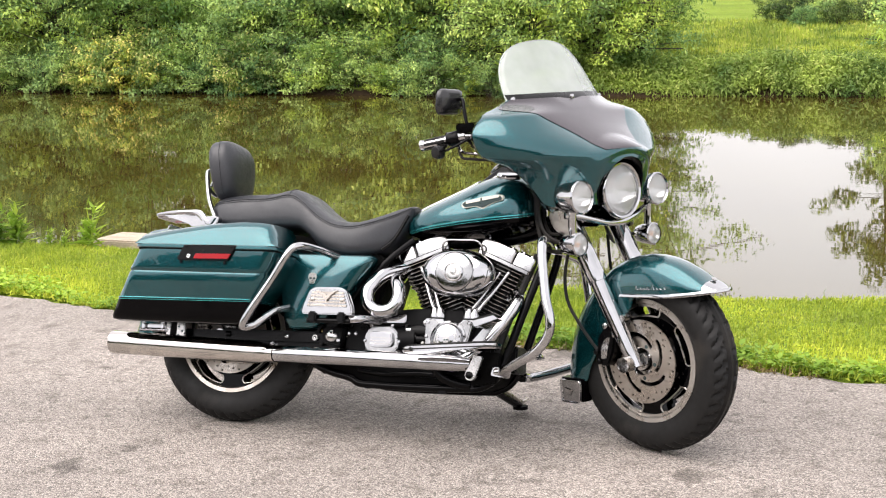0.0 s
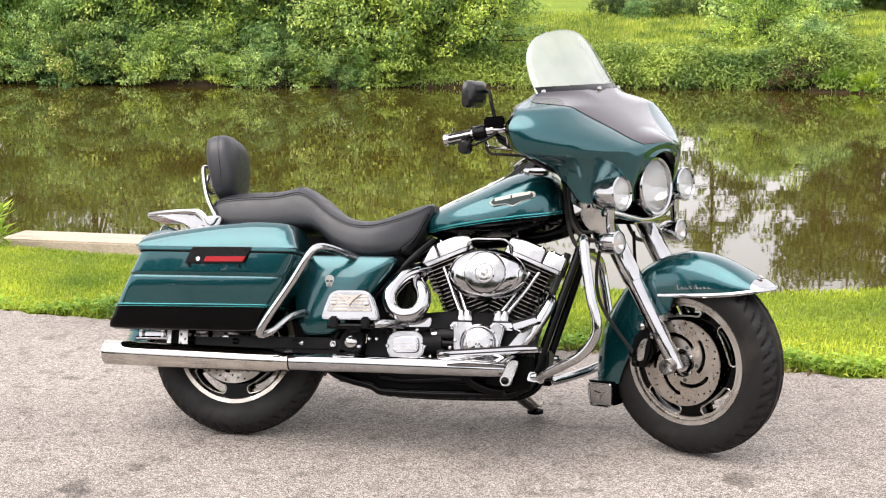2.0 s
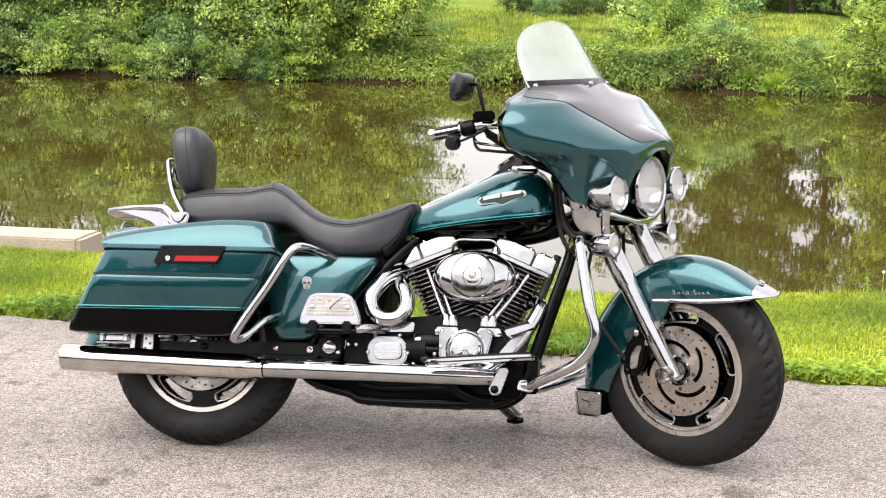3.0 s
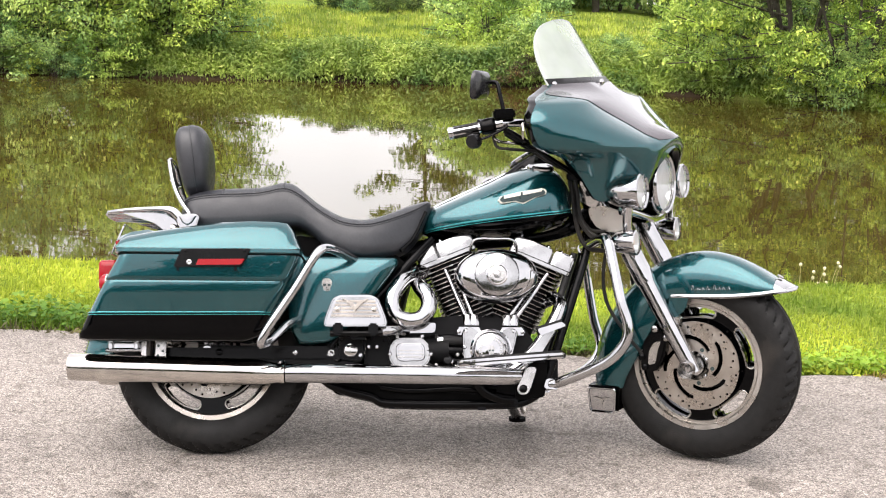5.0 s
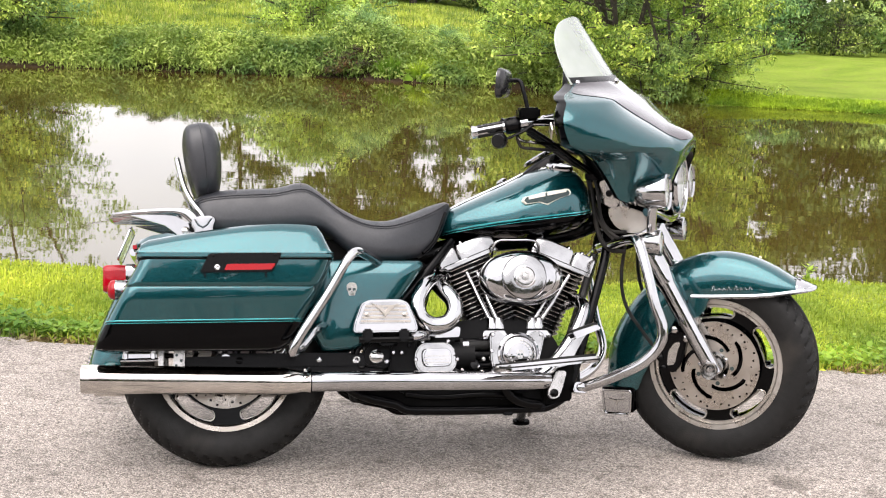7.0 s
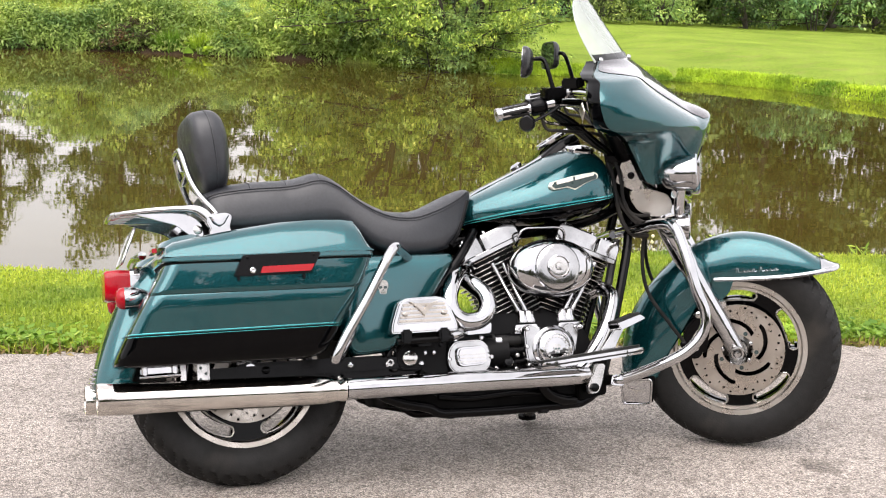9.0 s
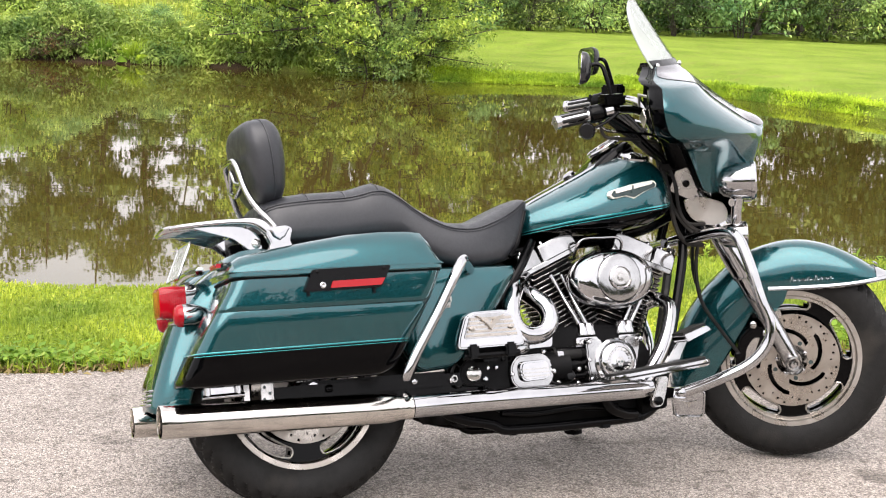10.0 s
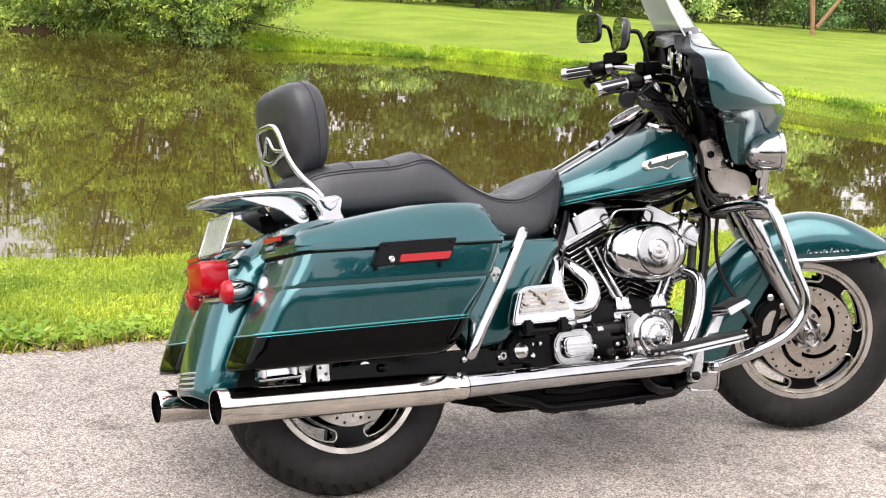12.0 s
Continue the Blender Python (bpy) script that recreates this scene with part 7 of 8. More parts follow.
for sgn in (-1, 1):
    y = sgn * 0.115
    leg = part("fork_slider", tube([on_fork(0.600, y), on_fork(0.590, y), on_fork(0.40, y), on_fork(0.345, y), on_fork(0.300, y)], [0.0310, 0.0292, 0.0285, 0.0270, 0.0240], 24, 2), M_CHROME, bike, "chrome fork slider", steer=True)
    part("fork_can", tube([on_fork(0.598, y), on_fork(0.605, y), on_fork(0.76, y), on_fork(0.88, y)], [0.0300, 0.0345, 0.0345, 0.0345], 24, 2), M_CHROME, bike, "chrome fork cover tube", steer=True)
    part("axle_clamp", lathe([(0.0005, 0.0), (0.020, 0.0), (0.024, -0.004 * 1), (0.026, -0.012), (0.026, -0.040)], 24, (1.618, 0, 0.318)).moved(Matrix.Translation((0, -0.138, 0)) if sgn < 0 else Matrix.Translation((0, 0.178, 0))), M_ALLOY, leg, "alloy axle clamp")
    part("axle_nut", lathe([(0.0005, -0.012), (0.009, -0.011), (0.013, -0.004), (0.015, 0.004)], 16, (1.618, sgn * 0.0, 0.318)).moved(Matrix.Translation((0, -0.142, 0)) if sgn < 0 else Matrix.Rotation(math.pi, 4, "Z") @ Matrix.Translation((-3.236, -0.142, 0))), M_CHROME, leg, "chrome axle nut")
    part("fender_boss", tube([on_fork(0.47, sgn * 0.118) + Vector((0.035, 0, 0)), on_fork(0.47, sgn * 0.088) + Vector((0.035, 0, 0))], 0.012, 12, 2), M_ALLOY, leg)
    part("fender_bracket", slab(rounded([(1.545, 0.548), (1.612, 0.548), (1.595, 0.500), (1.560, 0.470), (1.535, 0.480)], 0.01), sgn * 0.088, sgn * 0.096, 0.0), M_TEAL, leg, bevel=0.002)
    cal = part("brake_caliper", slab(rounded([(1.440, 0.300), (1.455, 0.400), (1.495, 0.440), (1.545, 0.430), (1.530, 0.350), (1.500, 0.290)], 0.02), sgn * 0.060, sgn * 0.118, 0.06), M_SATIN_BLACK, bike, "black front brake caliper", steer=True, bevel=0.006)
    part("caliper_badge", slab(rounded([(1.472, 0.318), (1.478, 0.368), (1.500, 0.400), (1.522, 0.402), (1.510, 0.372), (1.500, 0.325)], 0.01), sgn * 0.117, sgn * 0.1225, 0.05), M_ALLOY, cal, "bare alloy caliper face")
    for x, z in ((1.452, 0.345), (1.462, 0.312), (1.500, 0.440), (1.538, 0.412)):
        part("caliper_bolt", bolt(x, sgn * 0.112, z, 0.011, sgn * 0.012), M_ALLOY if z > 0.4 else M_SATIN_BLACK, cal)
    part("brake_hose", tube([(1.455, sgn * 0.115, 0.350), (1.40, sgn * 0.130, 0.430), (1.345, sgn * 0.135, 0.520), (1.330, sgn * 0.125, 0.620), (1.345, sgn * 0.10, 0.74)], 0.006, 8), M_RUBBER, bike, "black rubber brake hose", steer=True)

neck = loft([[(x, y, z) for x, y in rounded([(xr, -w), (xf, -w * 0.9), (xf, w * 0.9), (xr, w)], 0.03, 4)] for z, xr, xf, w in ((0.778, 1.345, 1.362, 0.10), (0.786, 1.335, 1.370, 0.125), (0.81, 1.322, 1.380, 0.145), (0.88, 1.285, 1.39, 0.155), (0.93, 1.265, 1.38, 0.15))])
nacelle = part("nacelle", neck, M_CHROME, bike, "chrome fork nacelle below the fairing", steer=True, smooth=30)
part("upper_clamp", box(1.225, 1.300, -0.165, 0.165, 0.925, 0.960), M_SATIN_BLACK, nacelle, "black fork bracket", bevel=0.008)
both("side_bracket", slab(rounded([(1.255, 0.870), (1.325, 0.835), (1.352, 0.905), (1.285, 0.955)], 0.006), -0.150, -0.162, 0.0), M_ALLOY, nacelle, "alloy bracket with bolt", bevel=0.002)
both("nacelle_side", slab(rounded([(1.296, 0.842), (1.300, 0.812), (1.320, 0.780), (1.352, 0.762), (1.390, 0.758), (1.424, 0.770), (1.430, 0.800), (1.415, 0.828), (1.350, 0.850)], 0.012), -0.152, -0.160, 0.04), M_MACHINED, nacelle, "pale alloy side cover of the nacelle", bevel=0.002)
both("control_cable", tube([(1.225, -0.11, 1.00), (1.270, -0.178, 0.900), (1.280, -0.186, 0.820), (1.305, -0.186, 0.770), (1.350, -0.182, 0.742), (1.410, -0.172, 0.735)], 0.0060, 8), M_RUBBER, nacelle, "black control cable")
both("control_cable", tube([(1.215, -0.10, 1.03), (1.250, -0.170, 0.880), (1.268, -0.180, 0.770), (1.300, -0.178, 0.712), (1.352, -0.160, 0.700)], 0.0075, 8), M_RUBBER, nacelle, "black control cable")
both("bracket_bolt", bolt(1.305, -0.162, 0.890, 0.011, -0.006), M_SATIN_BLACK, nacelle)
both("control_cable", tube([(1.20, -0.09, 1.05), (1.235, -0.155, 0.93), (1.265, -0.175, 0.82), (1.320, -0.180, 0.745), (1.385, -0.165, 0.735)], 0.0065, 8), M_RUBBER, nacelle, "black control cable")
both("control_cable", tube([(1.21, -0.06, 1.02), (1.245, -0.13, 0.86), (1.30, -0.165, 0.775), (1.36, -0.175, 0.765)], 0.0055, 8), M_RUBBER, nacelle, "black control cable")
HEAD = Vector((1.500, 0, 0.906))
headlight = part("headlight", lathe([(0.070, -0.10), (0.094, -0.07), (0.099, -0.03), (0.1015, 0.0), (0.1015, 0.008), (0.097, 0.014), (0.090, 0.010), (0.088, 0.002)], 56, HEAD, "x"), M_CHROME, bike, "large round headlight with chrome ring", steer=True)
part("lens", lathe([(0.0895, 0.003), (0.075, 0.012), (0.045, 0.019), (0.0005, 0.022)], 48, HEAD, "x"), M_CLEARLENS, headlight, "clear ribbed glass lens")
part("reflector", lathe([(0.088, 0.0), (0.072, -0.035), (0.040, -0.062), (0.0005, -0.07)], 40, HEAD, "x"), M_CHROME, headlight)
part("bulb", lathe([(0.010, -0.06), (0.012, -0.025), (0.006, -0.015), (0.0005, -0.014)], 16, HEAD, "x"), M_CLEARLENS, headlight)
part("headlight_shell", lathe([(0.112, -0.12), (0.113, -0.05), (0.108, -0.020), (0.104, -0.022)], 48, HEAD, "x"), M_BLACK, headlight, "dark surround of the headlight")
for sgn in (-1, 1):
    c = Vector((1.492, sgn * 0.207, 0.897))
    lamp = part("passing_lamp", lathe([(0.0005, -0.105), (0.020, -0.100), (0.044, -0.080), (0.054, -0.045), (0.0555, 0.0), (0.0595, 0.001), (0.0600, 0.010), (0.056, 0.015), (0.052, 0.009)], 40, c, "x"), M_CHROME, bike, "round chrome passing lamp", steer=True)
    part("lens", lathe([(0.0535, 0.008), (0.035, 0.013), (0.0005, 0.016)], 36, c, "x"), M_CLEARLENS, lamp, "clear ribbed glass lens")
    part("reflector", lathe([(0.052, 0.004), (0.040, -0.022), (0.018, -0.035), (0.0005, -0.038)], 32, c, "x"), M_CHROME, lamp)
    part("lamp_stem", tube([(1.455, sgn * 0.207, 0.845), (1.450, sgn * 0.207, 0.800), (1.450, sgn * 0.204, 0.765)], 0.016, 12, 3, 0.8), M_CHROME, lamp, "chrome lamp stem")
    c = Vector((1.468, sgn * 0.202, 0.733))
    sig = part("turn_signal", lathe([(0.0005, -0.075), (0.020, -0.072), (0.034, -0.055), (0.0385, -0.02), (0.0385, 0.0), (0.0415, 0.001), (0.0415, 0.010), (0.037, 0.013)], 32, c, "x"), M_CHROME, bike, "chrome bullet turn signal", steer=True)
    part("lens", lathe([(0.037, 0.010), (0.022, 0.015), (0.0005, 0.017)], 28, c, "x"), M_CLEARLENS, sig, "clear lens")
    part("reflector", lathe([(0.036, 0.005), (0.026, -0.014), (0.0005, -0.024)], 28, c, "x"), M_CHROME, sig)
    part("bulb_tip", lathe([(0.009, -0.02), (0.010, 0.0), (0.0005, 0.006)], 14, c, "x"), M_AMBER, sig, "amber bulb")
part("lamp_bar", tube([(1.435, -0.225, 0.835), (1.450, -0.190, 0.832), (1.468, -0.120, 0.812), (1.478, -0.06, 0.797), (1.480, 0, 0.793), (1.478, 0.06, 0.797), (1.468, 0.120, 0.812), (1.450, 0.190, 0.832), (1.435, 0.225, 0.835)], 0.0095, 14, 5, 1.3), M_CHROME, nacelle, "curved chrome lamp bar")
part("lower_shroud", loft([[(x, y, z) for y, z in ((-w, zb), (-w * 0.6, zt), (w * 0.6, zt), (w, zb))] for x, w, zb, zt in ((1.385, 0.10, 0.790, 0.803), (1.43, 0.12, 0.788, 0.803), (1.474, 0.105, 0.786, 0.800))]), M_CHROME, nacelle, "chrome skirt below the headlight", smooth=30)

# ---- fairing ----
FA = [(1.247, 0.246, 1.293, 1.234), (1.238, 0.264, 1.304, 1.234), (1.222, 0.306, 1.324, 1.234), (1.208, 0.355, 1.341, 1.234), (1.190, 0.400, 1.362, 1.235), (1.145, 0.449, 1.416, 1.236), (1.100, 0.450, 1.474, 1.242), (1.060, 0.434, 1.522, 1.255), (1.036, 0.400, 1.545, 1.284),
      (1.008, 0.340, 1.551, 1.303), (0.980, 0.308, 1.545, 1.314), (0.945, 0.278, 1.528, 1.327), (0.905, 0.255, 1.505, 1.342), (0.878, 0.240, 1.478, 1.354), (0.866, 0.224, 1.455, 1.374)]
# The nose is broad and nearly flat as far as a crest on either side; beyond it the wings fall back.
CREST_Z, CREST_Y = [0.86, 1.00, 1.039, 1.074, 1.110, 1.151, 1.190, 1.222, 1.25], [0.075, 0.078, 0.086, 0.119, 0.140, 0.188, 0.240, 0.262, 0.25]
STEPS = [(0, k / 12) for k in range(12)] + [(1, 1 - (1 - k / 56) ** 2) for k in range(57)]


OPENING = 0.118


def crest_y(z):
    return sum(float(np.interp(z + d, CREST_Z, CREST_Y)) for d in (-0.022, -0.011, 0.0, 0.011, 0.022)) / 5


def hood_x(z):
    """How far forward the rim of the headlight's opening stands at a height."""
    return 1.496 + 0.40 * max(0.0, z - HEAD.z) - 0.10 * max(0.0, HEAD.z - z)


def eased(z, column):
    """A column of the table, averaged over a band of heights."""
    zs, vs = [r[0] for r in FA[::-1]], [r[column] for r in FA[::-1]]
    return sum(float(np.interp(z + 0.012 * d, zs, vs)) for d in range(-4, 5)) / 9


def fairing_point(row, k):
    z, w, xf, xr = row
    beyond, u = STEPS[k]
    crest = min(crest_y(z), 0.86 * w)
    drop = 0.010 + 0.014 * max(0.0, 1 - ((z - 1.13) / 0.09) ** 2)
    if beyond:
        # Away from its edge the wing bulges more evenly than the edge runs.
        w_in, xr_in = eased(z, 1), eased(z, 3)
        y = crest + (w_in + (w - w_in) * u**3 - crest) * u
        xr = xr_in + (xr - xr_in) * u**3
        up = max(0.0, min(1.0, (z - 0.95) / 0.19))
        up = up * up * (3 - 2 * up)
        g = up * (1 - u**2.0) ** 0.66 + (1 - up) * (1 - u**1.4) ** 0.76
        x = xr + (xf - drop - xr) * g
    else:
        y = crest * u
        x = xf - drop * u * u
    # Near the top the shell follows the curved foot of the windshield.
    top = max(0.0, min(1.0, (z - 1.185) / 0.055))
    x += (min(x, 1.303 - 1.30 * y * y + 1.1 * (1.247 - z)) - x) * top * top * (3 - 2 * top)
    # A hood swells forward round the headlight's opening.
    d = math.hypot(y, z - HEAD.z)
    if d < 0.21:
        k0 = max(0.0, min(1.0, (0.205 - d) / 0.075))
        x += (max(x, hood_x(z)) - x) * k0 * k0 * (3 - 2 * k0)
    return (x, -y, z)


def fairing_rings(offset):
    out = []
    for p, q in zip(curve_points([(r[0], r[1], r[2]) for r in FA], 9), curve_points([(r[0], r[3], 0) for r in FA], 9)):
        xr = q.y
        half = [fairing_point((p.x, p.y, p.z, xr), k) for k in range(len(STEPS))]
        ring = [(x + offset, y, z) for x, y, z in half]
        out.append([(x, -y, z) for x, y, z in ring[::-1]] + ring[1:])
    return out


outer = fairing_rings(0)
skin = loft(outer, False)
away = [math.hypot(y, z - HEAD.z) if x > 1.40 else 9.0 for x, y, z in skin.v]
skin.f = [q for q in skin.f if sum(away[i] for i in q) / 4 > OPENING]
used = {}
for q in skin.f:
    for i in q:
        used[i] = used.get(i, 0) + 1
# The opening's ragged rim is drawn onto a true circle.
for i, k in used.items():
    if away[i] < OPENING + 0.010 and k < 4:
        x, y, z = skin.v[i]
        f = OPENING / away[i]
        skin.v[i] = (x, y * f, HEAD.z + (z - HEAD.z) * f)
skin.m = [0] * len(skin.f)
fairing = part("fairing", skin, M_TEAL, bike, "teal batwing fairing with dark centre panel", steer=True, smooth=70)
for end in (0, -1):
    curl = [[(r[end][0] + dx, r[end][1] * k, r[end][2]) for dx, k in ((0.0005, 1.001), (-0.006, 0.992), (-0.018, 0.972), (-0.034, 0.945), (-0.042, 0.912), (-0.040, 0.880), (-0.020, 0.850))] for r in outer if r[end][2] > 1.03]
    part("fairing_edge", loft(curl, False), M_BLACK, fairing, "gloss black rolled inner edge", smooth=60)
    curl = [[(r[end][0] + dx, r[end][1] * k, r[end][2]) for dx, k in ((0.0005, 1.001), (-0.008, 0.985), (-0.010, 0.955), (0.0, 0.900))] for r in outer if r[end][2] < 1.035]
    part("fairing_edge", loft(curl, False), M_BLACK, fairing, "black rolled edge of the lower wing", smooth=60)
bezel = []
for dr, dx in ((0.0, -0.012), (0.0015, 0.001), (-0.001, 0.004), (-0.006, 0.002), (-0.011, -0.020), (-0.013, -0.070)):
    bezel.append([(hood_x(z) + dx, y, z) for y, z in (((OPENING + dr) * math.sin(a), HEAD.z + (OPENING + dr) * math.cos(a)) for a in np.linspace(-1.98, 1.98, 61))])
part("headlight_bezel", loft(bezel, False), M_BLACK, fairing, "gloss black rim of the headlight opening", smooth=50)
# Inner fairing: a black dash that closes the back.
dash = []
for r in (r for r in outer if r[0][2] > 0.878):
    x0, y0, z0 = r[0]
    dash.append([(x0 + 0.004 + d, y0 * k, z0) for k, d in ((0.90, -0.022), (0.86, -0.005), (0.78, 0.012), (0.60, 0.028), (0.35, 0.040), (0, 0.044), (-0.35, 0.040), (-0.60, 0.028), (-0.78, 0.012), (-0.86, -0.005), (-0.90, -0.022))])
inner = part("inner_fairing", loft(dash, False), M_PLASTIC, fairing, "black plastic inner fairing", smooth=60)
for sgn in (-1, 1):
    sp_m = Matrix.Translation((1.222, sgn * 0.270, 1.130)) @ pose(0, 0, 0, 0, 0, sgn * 14)
    part("speaker", lathe([(0.082, 0.02), (0.082, -0.008), (0.076, -0.014), (0.068, -0.008), (0.060, 0.010), (0.0005, 0.016)], 40, (0, 0, 0), "x").moved(sp_m), M_SATIN_BLACK, inner, "round black speaker")
    part("gauge", lathe([(0.036, 0.01), (0.037, -0.012), (0.032, -0.016), (0.029, -0.010)], 32, (1.240, sgn * 0.075, 1.170), "x"), M_CHROME, inner, "small chrome-rimmed gauge")
    part("gauge_face", lathe([(0.030, -0.011), (0.0005, -0.011)], 28, (1.240, sgn * 0.075, 1.170), "x"), M_BADGE, inner)
    part("trim_plate", slab([(0.020, 0.0), (0.0, 0.026), (-0.014, 0.0), (0.0, -0.030)], -0.002, 0.002, 0.1).moved(Matrix.Translation((1.180, sgn * 0.390, 1.108)) @ pose(0, 0, 0, 0, 0, 90 - sgn * 35)), M_MACHINED, inner, "bright trim plate", bevel=0.0008)
frame_at = [(1.228, 0.050, 1.090), (1.228, 0.050, 1.138), (1.175, 0.195, 1.146), (1.175, 0.195, 1.096)]
part("gauge_frame", tube(frame_at + frame_at[:1], 0.0050, 8, 1), M_MACHINED, inner, "satin silver frame of the instruments")
part("radio", box(1.225, 1.262, -0.085, 0.085, 1.060, 1.115), M_SATIN_BLACK, inner, "black radio unit", bevel=0.005)
part("dash_cover", loft([[(x, -w, z), (x, -w * 0.7, z + 0.018), (x, w * 0.7, z + 0.018), (x, w, z)] for x, w, z in ((1.178, 0.10, 1.205), (1.190, 0.15, 1.216), (1.222, 0.19, 1.224), (1.25, 0.20, 1.226))]), M_PLASTIC, inner, "black dash hood", smooth=40)
# The black skirt that closes the gap between the dash and the fork's neck.
skirt = loft([[(x, y, z) for x, y in rounded([(xr, -w), (xf, -w * 0.8), (xf, w * 0.8), (xr, w)], 0.03, 4)] for z, xr, xf, w in ((0.925, 1.262, 1.370, 0.165), (0.960, 1.252, 1.375, 0.195), (1.000, 1.240, 1.385, 0.235), (1.035, 1.226, 1.390, 0.270), (1.052, 1.225, 1.390, 0.285))])
part("inner_skirt", skirt, M_SATIN_BLACK, fairing, "black inner skirt below the dash", smooth=40)
# The dark centre panel, laid a little proud of the shell; partly painted-in sky reflection.
vp, n_half = [], len(STEPS) - 1
for i, r in enumerate(outer):
    z = r[n_half][2]
    if z < 1.052:
        break
    lim = 0.98 * crest_y(z)
    # Near the top it spreads past the crest, as a sky reflection in colour.
    wide = max(0.0, min(1.0, (z - 1.190) / 0.035))
    lim = min(lim, 0.955 * abs(r[0][1]))
    lim += (0.995 * abs(r[0][1]) - lim) * wide * wide * (3 - 2 * wide)
    pts = []
    for q in np.linspace(-1, 1, 61):
        y = lim * q
        ys = [p[1] for p in r]
        x = float(np.interp(-y, [-v for v in ys], [p[0] for p in r])) if ys[0] > ys[-1] else float(np.interp(y, ys, [p[0] for p in r]))
        pts.append((x + 0.0012, y * 1.003, z + 0.0010))
    vp.append(pts)
part("centre_panel", loft(vp, False), M_MAUVE, fairing, "dark mauve-grey panel, sky reflection coloured in over its shoulders", smooth=70)
# Windshield with its base strip and three screws.
WS = [(1.243, 0.250), (1.270, 0.246), (1.310, 0.238), (1.350, 0.225), (1.385, 0.206), (1.415, 0.179), (1.437, 0.145), (1.450, 0.104), (1.458, 0.057), (1.461, 0.012)]
ws_rows = curve_points([(z, w, 0) for z, w in WS], 2)


def shield_rings(dx, rows):
    out = []
    for p in rows:
        z, w = p.x, p.y
        base = 1.296 - 0.640 * (z - 1.243) + 0.10 * (z - 1.243) ** 2
        out.append([(base - 1.35 * y * y + dx, y, z) for y in (w * q for q in np.linspace(-1, 1, 23))])
    return out


fr, bk = shield_rings(0.0022, ws_rows), shield_rings(-0.0022, ws_rows)
ws = loft([a + b[::-1] for a, b in zip(fr, bk)])
shield = part("windshield", ws, M_SHIELD, fairing, "clear windshield with a pale sky sheen in its colour", smooth=60)
strip_rows = [Vector((z, 0.246, 0)) for z in (1.222, 1.245, 1.266)]
fr, bk = shield_rings(0.0050, strip_rows), shield_rings(0.0026, strip_rows)
part("base_strip", loft([a + b[::-1] for a, b in zip(fr, bk)]), M_PLASTIC, fairing, "dark strip along the windshield's foot", smooth=60)
part("rim_bead", tube([shield_rings(0, [p])[0][0] for p in ws_rows] + [shield_rings(0, [p])[0][-1] for p in ws_rows[::-1]], 0.0028, 8, 1), M_SHIELD, shield)
for y in (-0.231, 0.0, 0.231):
    x = 1.296 - 0.64 * 0.009 - 1.35 * y * y
    part("shield_screw", lathe([(0.0095, 0.0), (0.0095, 0.006), (0.006, 0.010), (0.0005, 0.011)], 16, (x + 0.006, y, 1.248), "x"), M_CHROME, fairing, "chrome dome screw")

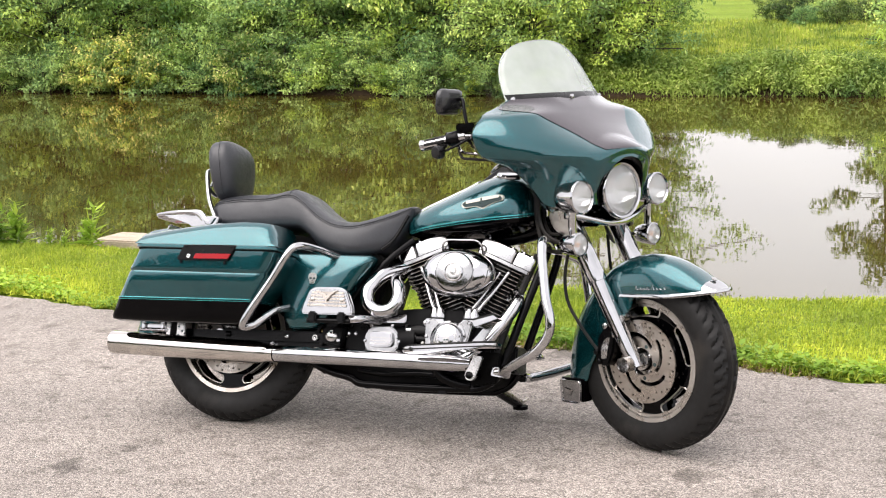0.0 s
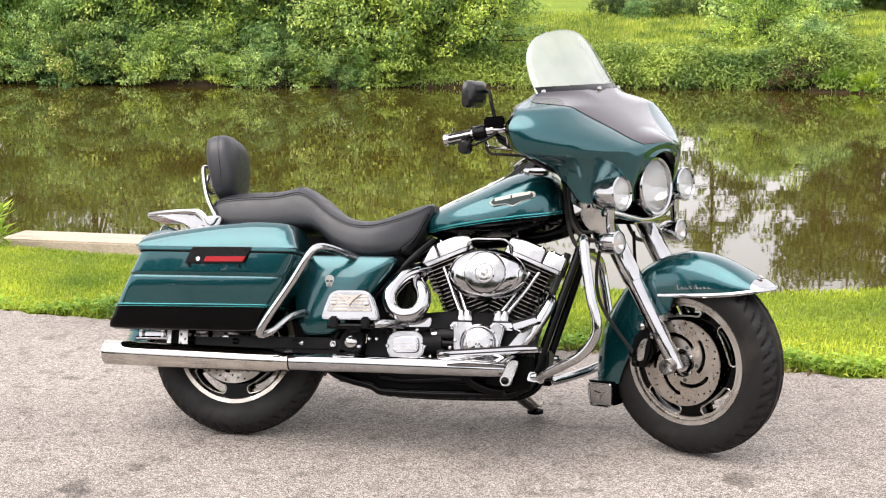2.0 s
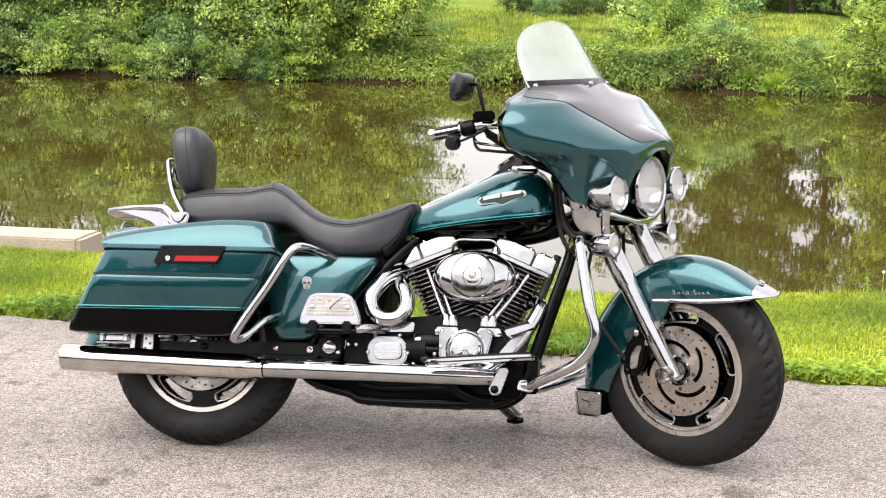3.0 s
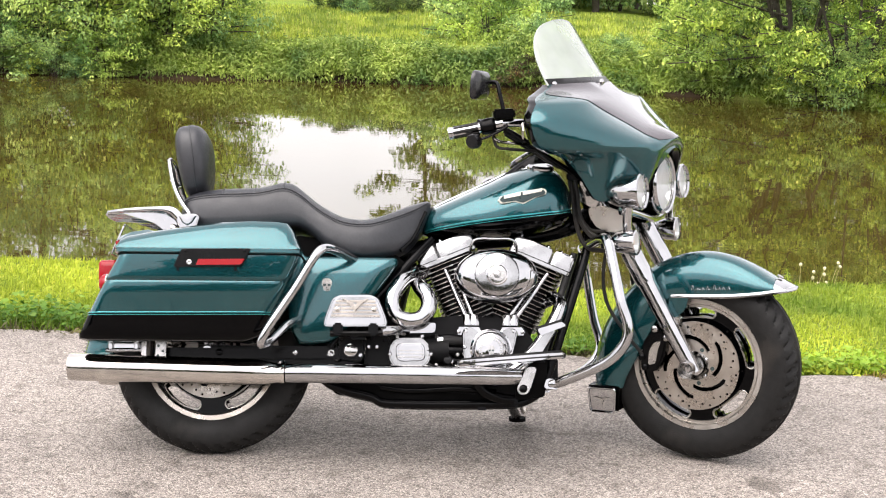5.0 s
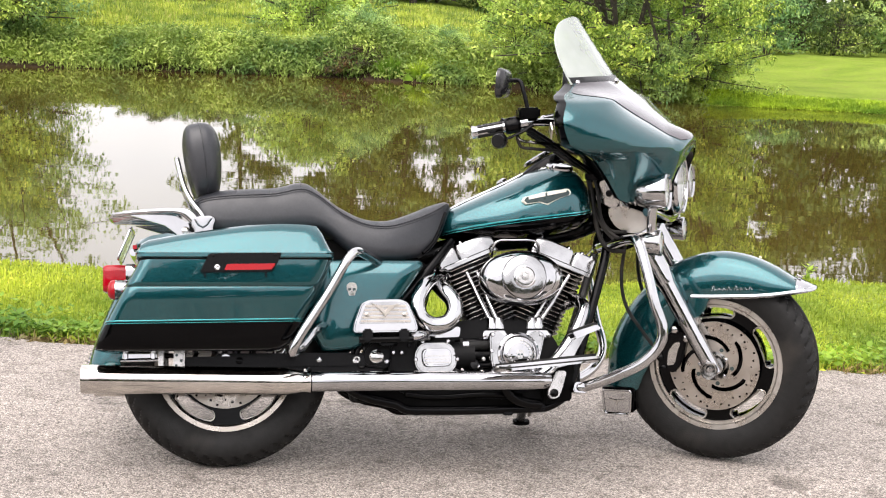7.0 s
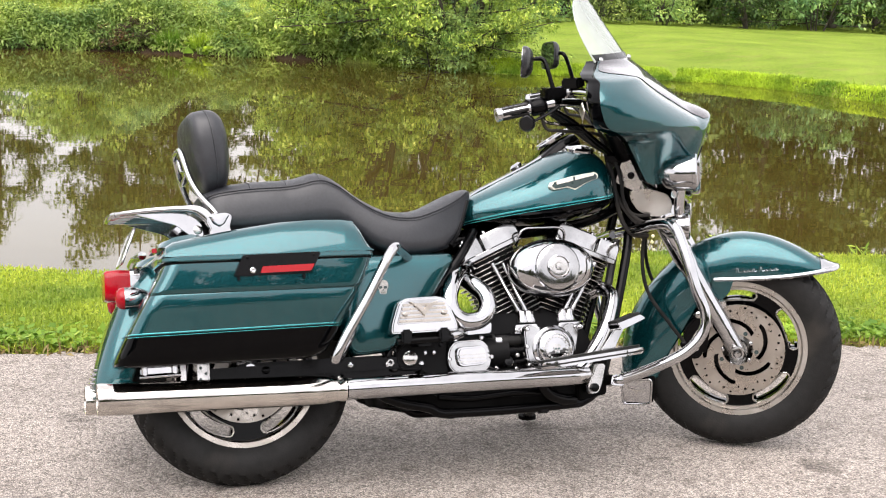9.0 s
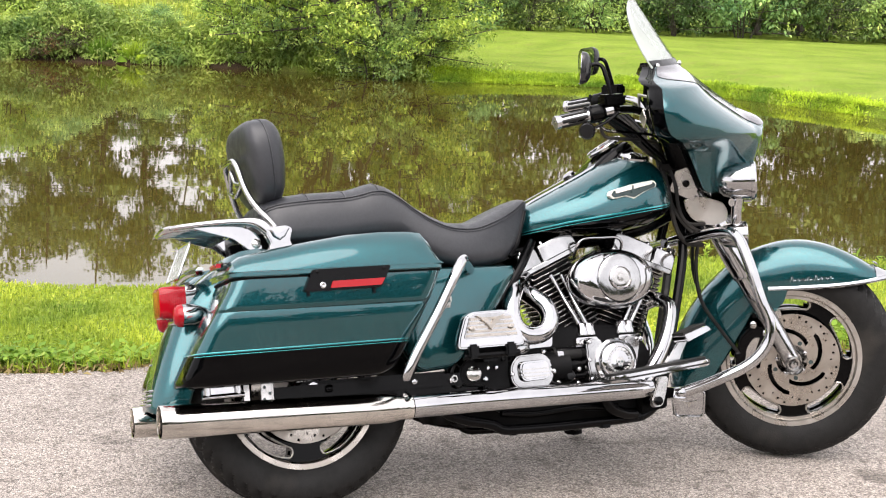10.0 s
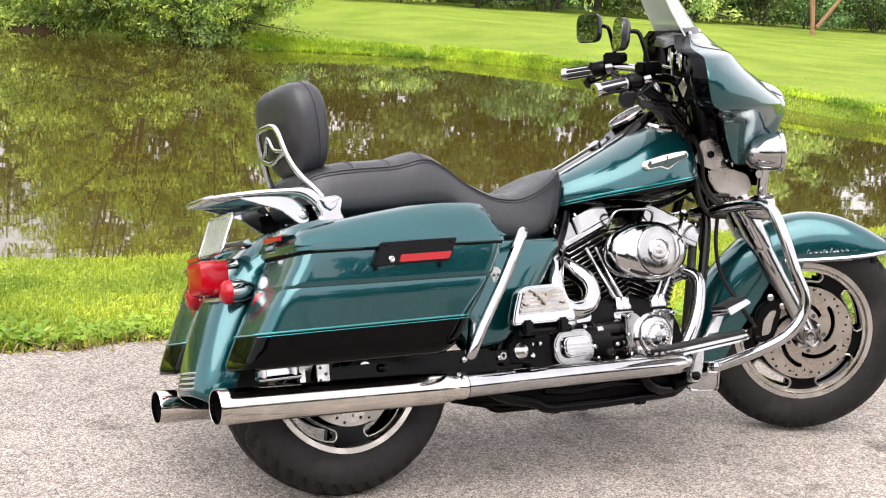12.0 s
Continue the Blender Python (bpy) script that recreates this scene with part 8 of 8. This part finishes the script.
# ---- handlebar, controls, mirrors (steered) ----
bar = part("handlebar", tube([(0.945, -0.403, 1.107), (1.015, -0.370, 1.118), (1.090, -0.335, 1.130), (1.170, -0.250, 1.120), (1.205, -0.170, 1.070), (1.205, -0.10, 1.035), (1.205, 0, 1.025), (1.205, 0.10, 1.035), (1.205, 0.170, 1.070), (1.170, 0.250, 1.120),
                              (1.090, 0.335, 1.130), (1.015, 0.370, 1.118), (0.945, 0.403, 1.107)], 0.0130, 16), M_CHROME, bike, "chrome handlebar", steer=True)
for sgn in (-1, 1):
    def hp(t):
        return Vector((0.928 + 0.174 * t, sgn * (0.410 - 0.080 * t), 1.105 + 0.028 * t))

    g = part("grip", tube([hp(0.0), hp(0.03), hp(0.06), hp(0.50), hp(0.54)], [0.010, 0.0178, 0.0185, 0.0180, 0.019], 20, 3), M_CHROME, bar, "chrome grip with black rubber strips")
    for q in range(7):
        a = q * 2 * math.pi / 7
        off = Vector((math.cos(a) * 0.4, math.cos(a) * 0.9 * sgn, math.sin(a))).normalized() * 0.0152
        part("rubber_strip", tube([hp(0.09) + off, hp(0.28) + off, hp(0.50) + off], 0.0058, 8, 3), M_RUBBER, bar, "black rubber strip")
    for t in (0.0,):
        part("grip_band", tube([hp(t), hp(t + 0.06)], 0.0205, 20, 2), M_CHROME, bar)
    part("switch_housing", tube([hp(0.54), hp(0.58), hp(0.74), hp(0.80)], [0.020, 0.026, 0.027, 0.020], 16, 3), M_SATIN_BLACK, bar, "black switch housing")
    part("switch", box(-0.012, 0.012, -0.008, 0.008, 0, 0.012).moved(Matrix.Translation(hp(0.66) + Vector((-0.026, 0, 0.008))) @ pose(0, 0, 0, 0, -60, 0)), M_PLASTIC, bar)
    part("reservoir", box(-0.035, 0.035, -0.024, 0.024, 0, 0.034).moved(Matrix.Translation(hp(0.94) + Vector((0, 0, 0.012))) @ pose(0, 0, 0, 0, 0, sgn * -30)), M_SATIN_BLACK, bar, "black fluid reservoir", bevel=0.006)
    part("lever", tube([hp(0.86) + Vector((0.028, 0, -0.006)), hp(0.60) + Vector((0.055, 0, -0.014)), hp(0.30) + Vector((0.070, 0, -0.024)), hp(0.02) + Vector((0.072, 0, -0.032))], [0.009, 0.007, 0.006, 0.007], 12, 5, 0.7), M_SATIN_BLACK, bar, "black lever")
    part("perch", tube([hp(0.80), hp(0.92)], 0.022, 16, 2), M_CHROME, bar, "chrome lever perch")
    part("round_switch", lathe([(0.0005, -0.016), (0.020, -0.015), (0.024, -0.008), (0.024, 0.012), (0.0005, 0.014)], 24, hp(0.50) + Vector((0.004, -0.045 * sgn * -1, -0.040))), M_PLASTIC, bar, "round black control knob")
    part("knob_stem", tube([hp(0.50) + Vector((0.0, 0, -0.015)), hp(0.50) + Vector((0.004, 0.030 * sgn, -0.035))], 0.008, 8, 2), M_SATIN_BLACK, bar)
    for dz in (0, 0.020):
        part("cable", tube([hp(0.78) + Vector((-0.010, 0, -0.020)), hp(0.80) + Vector((0.0, 0, -0.050 - dz)), hp(1.05) + Vector((0.0, 0, -0.068 - dz)), (1.215, sgn * 0.20, 1.040 - dz), (1.235, sgn * 0.12, 0.98 - dz)], 0.0052, 8), M_CHROME if dz == 0 else M_RUBBER, bar, "control cable")
    for k, rad in enumerate((0.0085, 0.0065, 0.0055)):
        part("cable_loom", tube([(1.078, sgn * (0.318 - 0.006 * k), 1.116 - 0.010 * k), (1.140, sgn * (0.285 - 0.012 * k), 1.070 - 0.014 * k), (1.194, sgn * (0.232 - 0.016 * k), 1.014 - 0.012 * k), (1.240, sgn * (0.165 - 0.015 * k), 0.962 - 0.006 * k), (1.262, sgn * 0.120, 0.915)], rad, 10), M_SATIN_BLACK if k == 0 else M_RUBBER, bar, "black cables running down from the controls")
    part("mirror_stem", tube([hp(0.94) + Vector((0, 0, 0.040)), (1.078, sgn * 0.330, 1.225), (1.066, sgn * 0.322, 1.258), (1.045, sgn * (0.318 if sgn < 0 else 0.345), 1.264), (1.024, sgn * (0.322 if sgn < 0 else 0.360), 1.260)], 0.0065, 10), M_SATIN_BLACK, bar, "black mirror stem")
    mo = rounded([(-0.070, -0.044), (0.058, -0.050), (0.070, 0.042), (-0.062, 0.050)], 0.032, 5)
    mm = Matrix.Translation((1.012, sgn * (0.335 if sgn < 0 else 0.372), 1.256)) @ pose(0, 0, 0, 0, 6, 4 if sgn < 0 else 27)
    shell = loft([[(x0, y * k, z * k) for y, z in mo] for x0, k in ((-0.006, 0.97), (-0.008, 1.0), (0.000, 1.0), (0.006, 0.96), (0.011, 0.89), (0.016, 0.77), (0.020, 0.60), (0.0225, 0.40), (0.0235, 0.15))])
    part("mirror_glass", loft([[(x0, y * 0.93, z * 0.93) for y, z in mo] for x0 in (-0.0065, -0.0095)]).moved(mm), M_MIRROR, bar, "mirror glass")
    part("mirror", shell.moved(mm), M_MIRRORSHELL, bar, "black mirror housing", smooth=75)
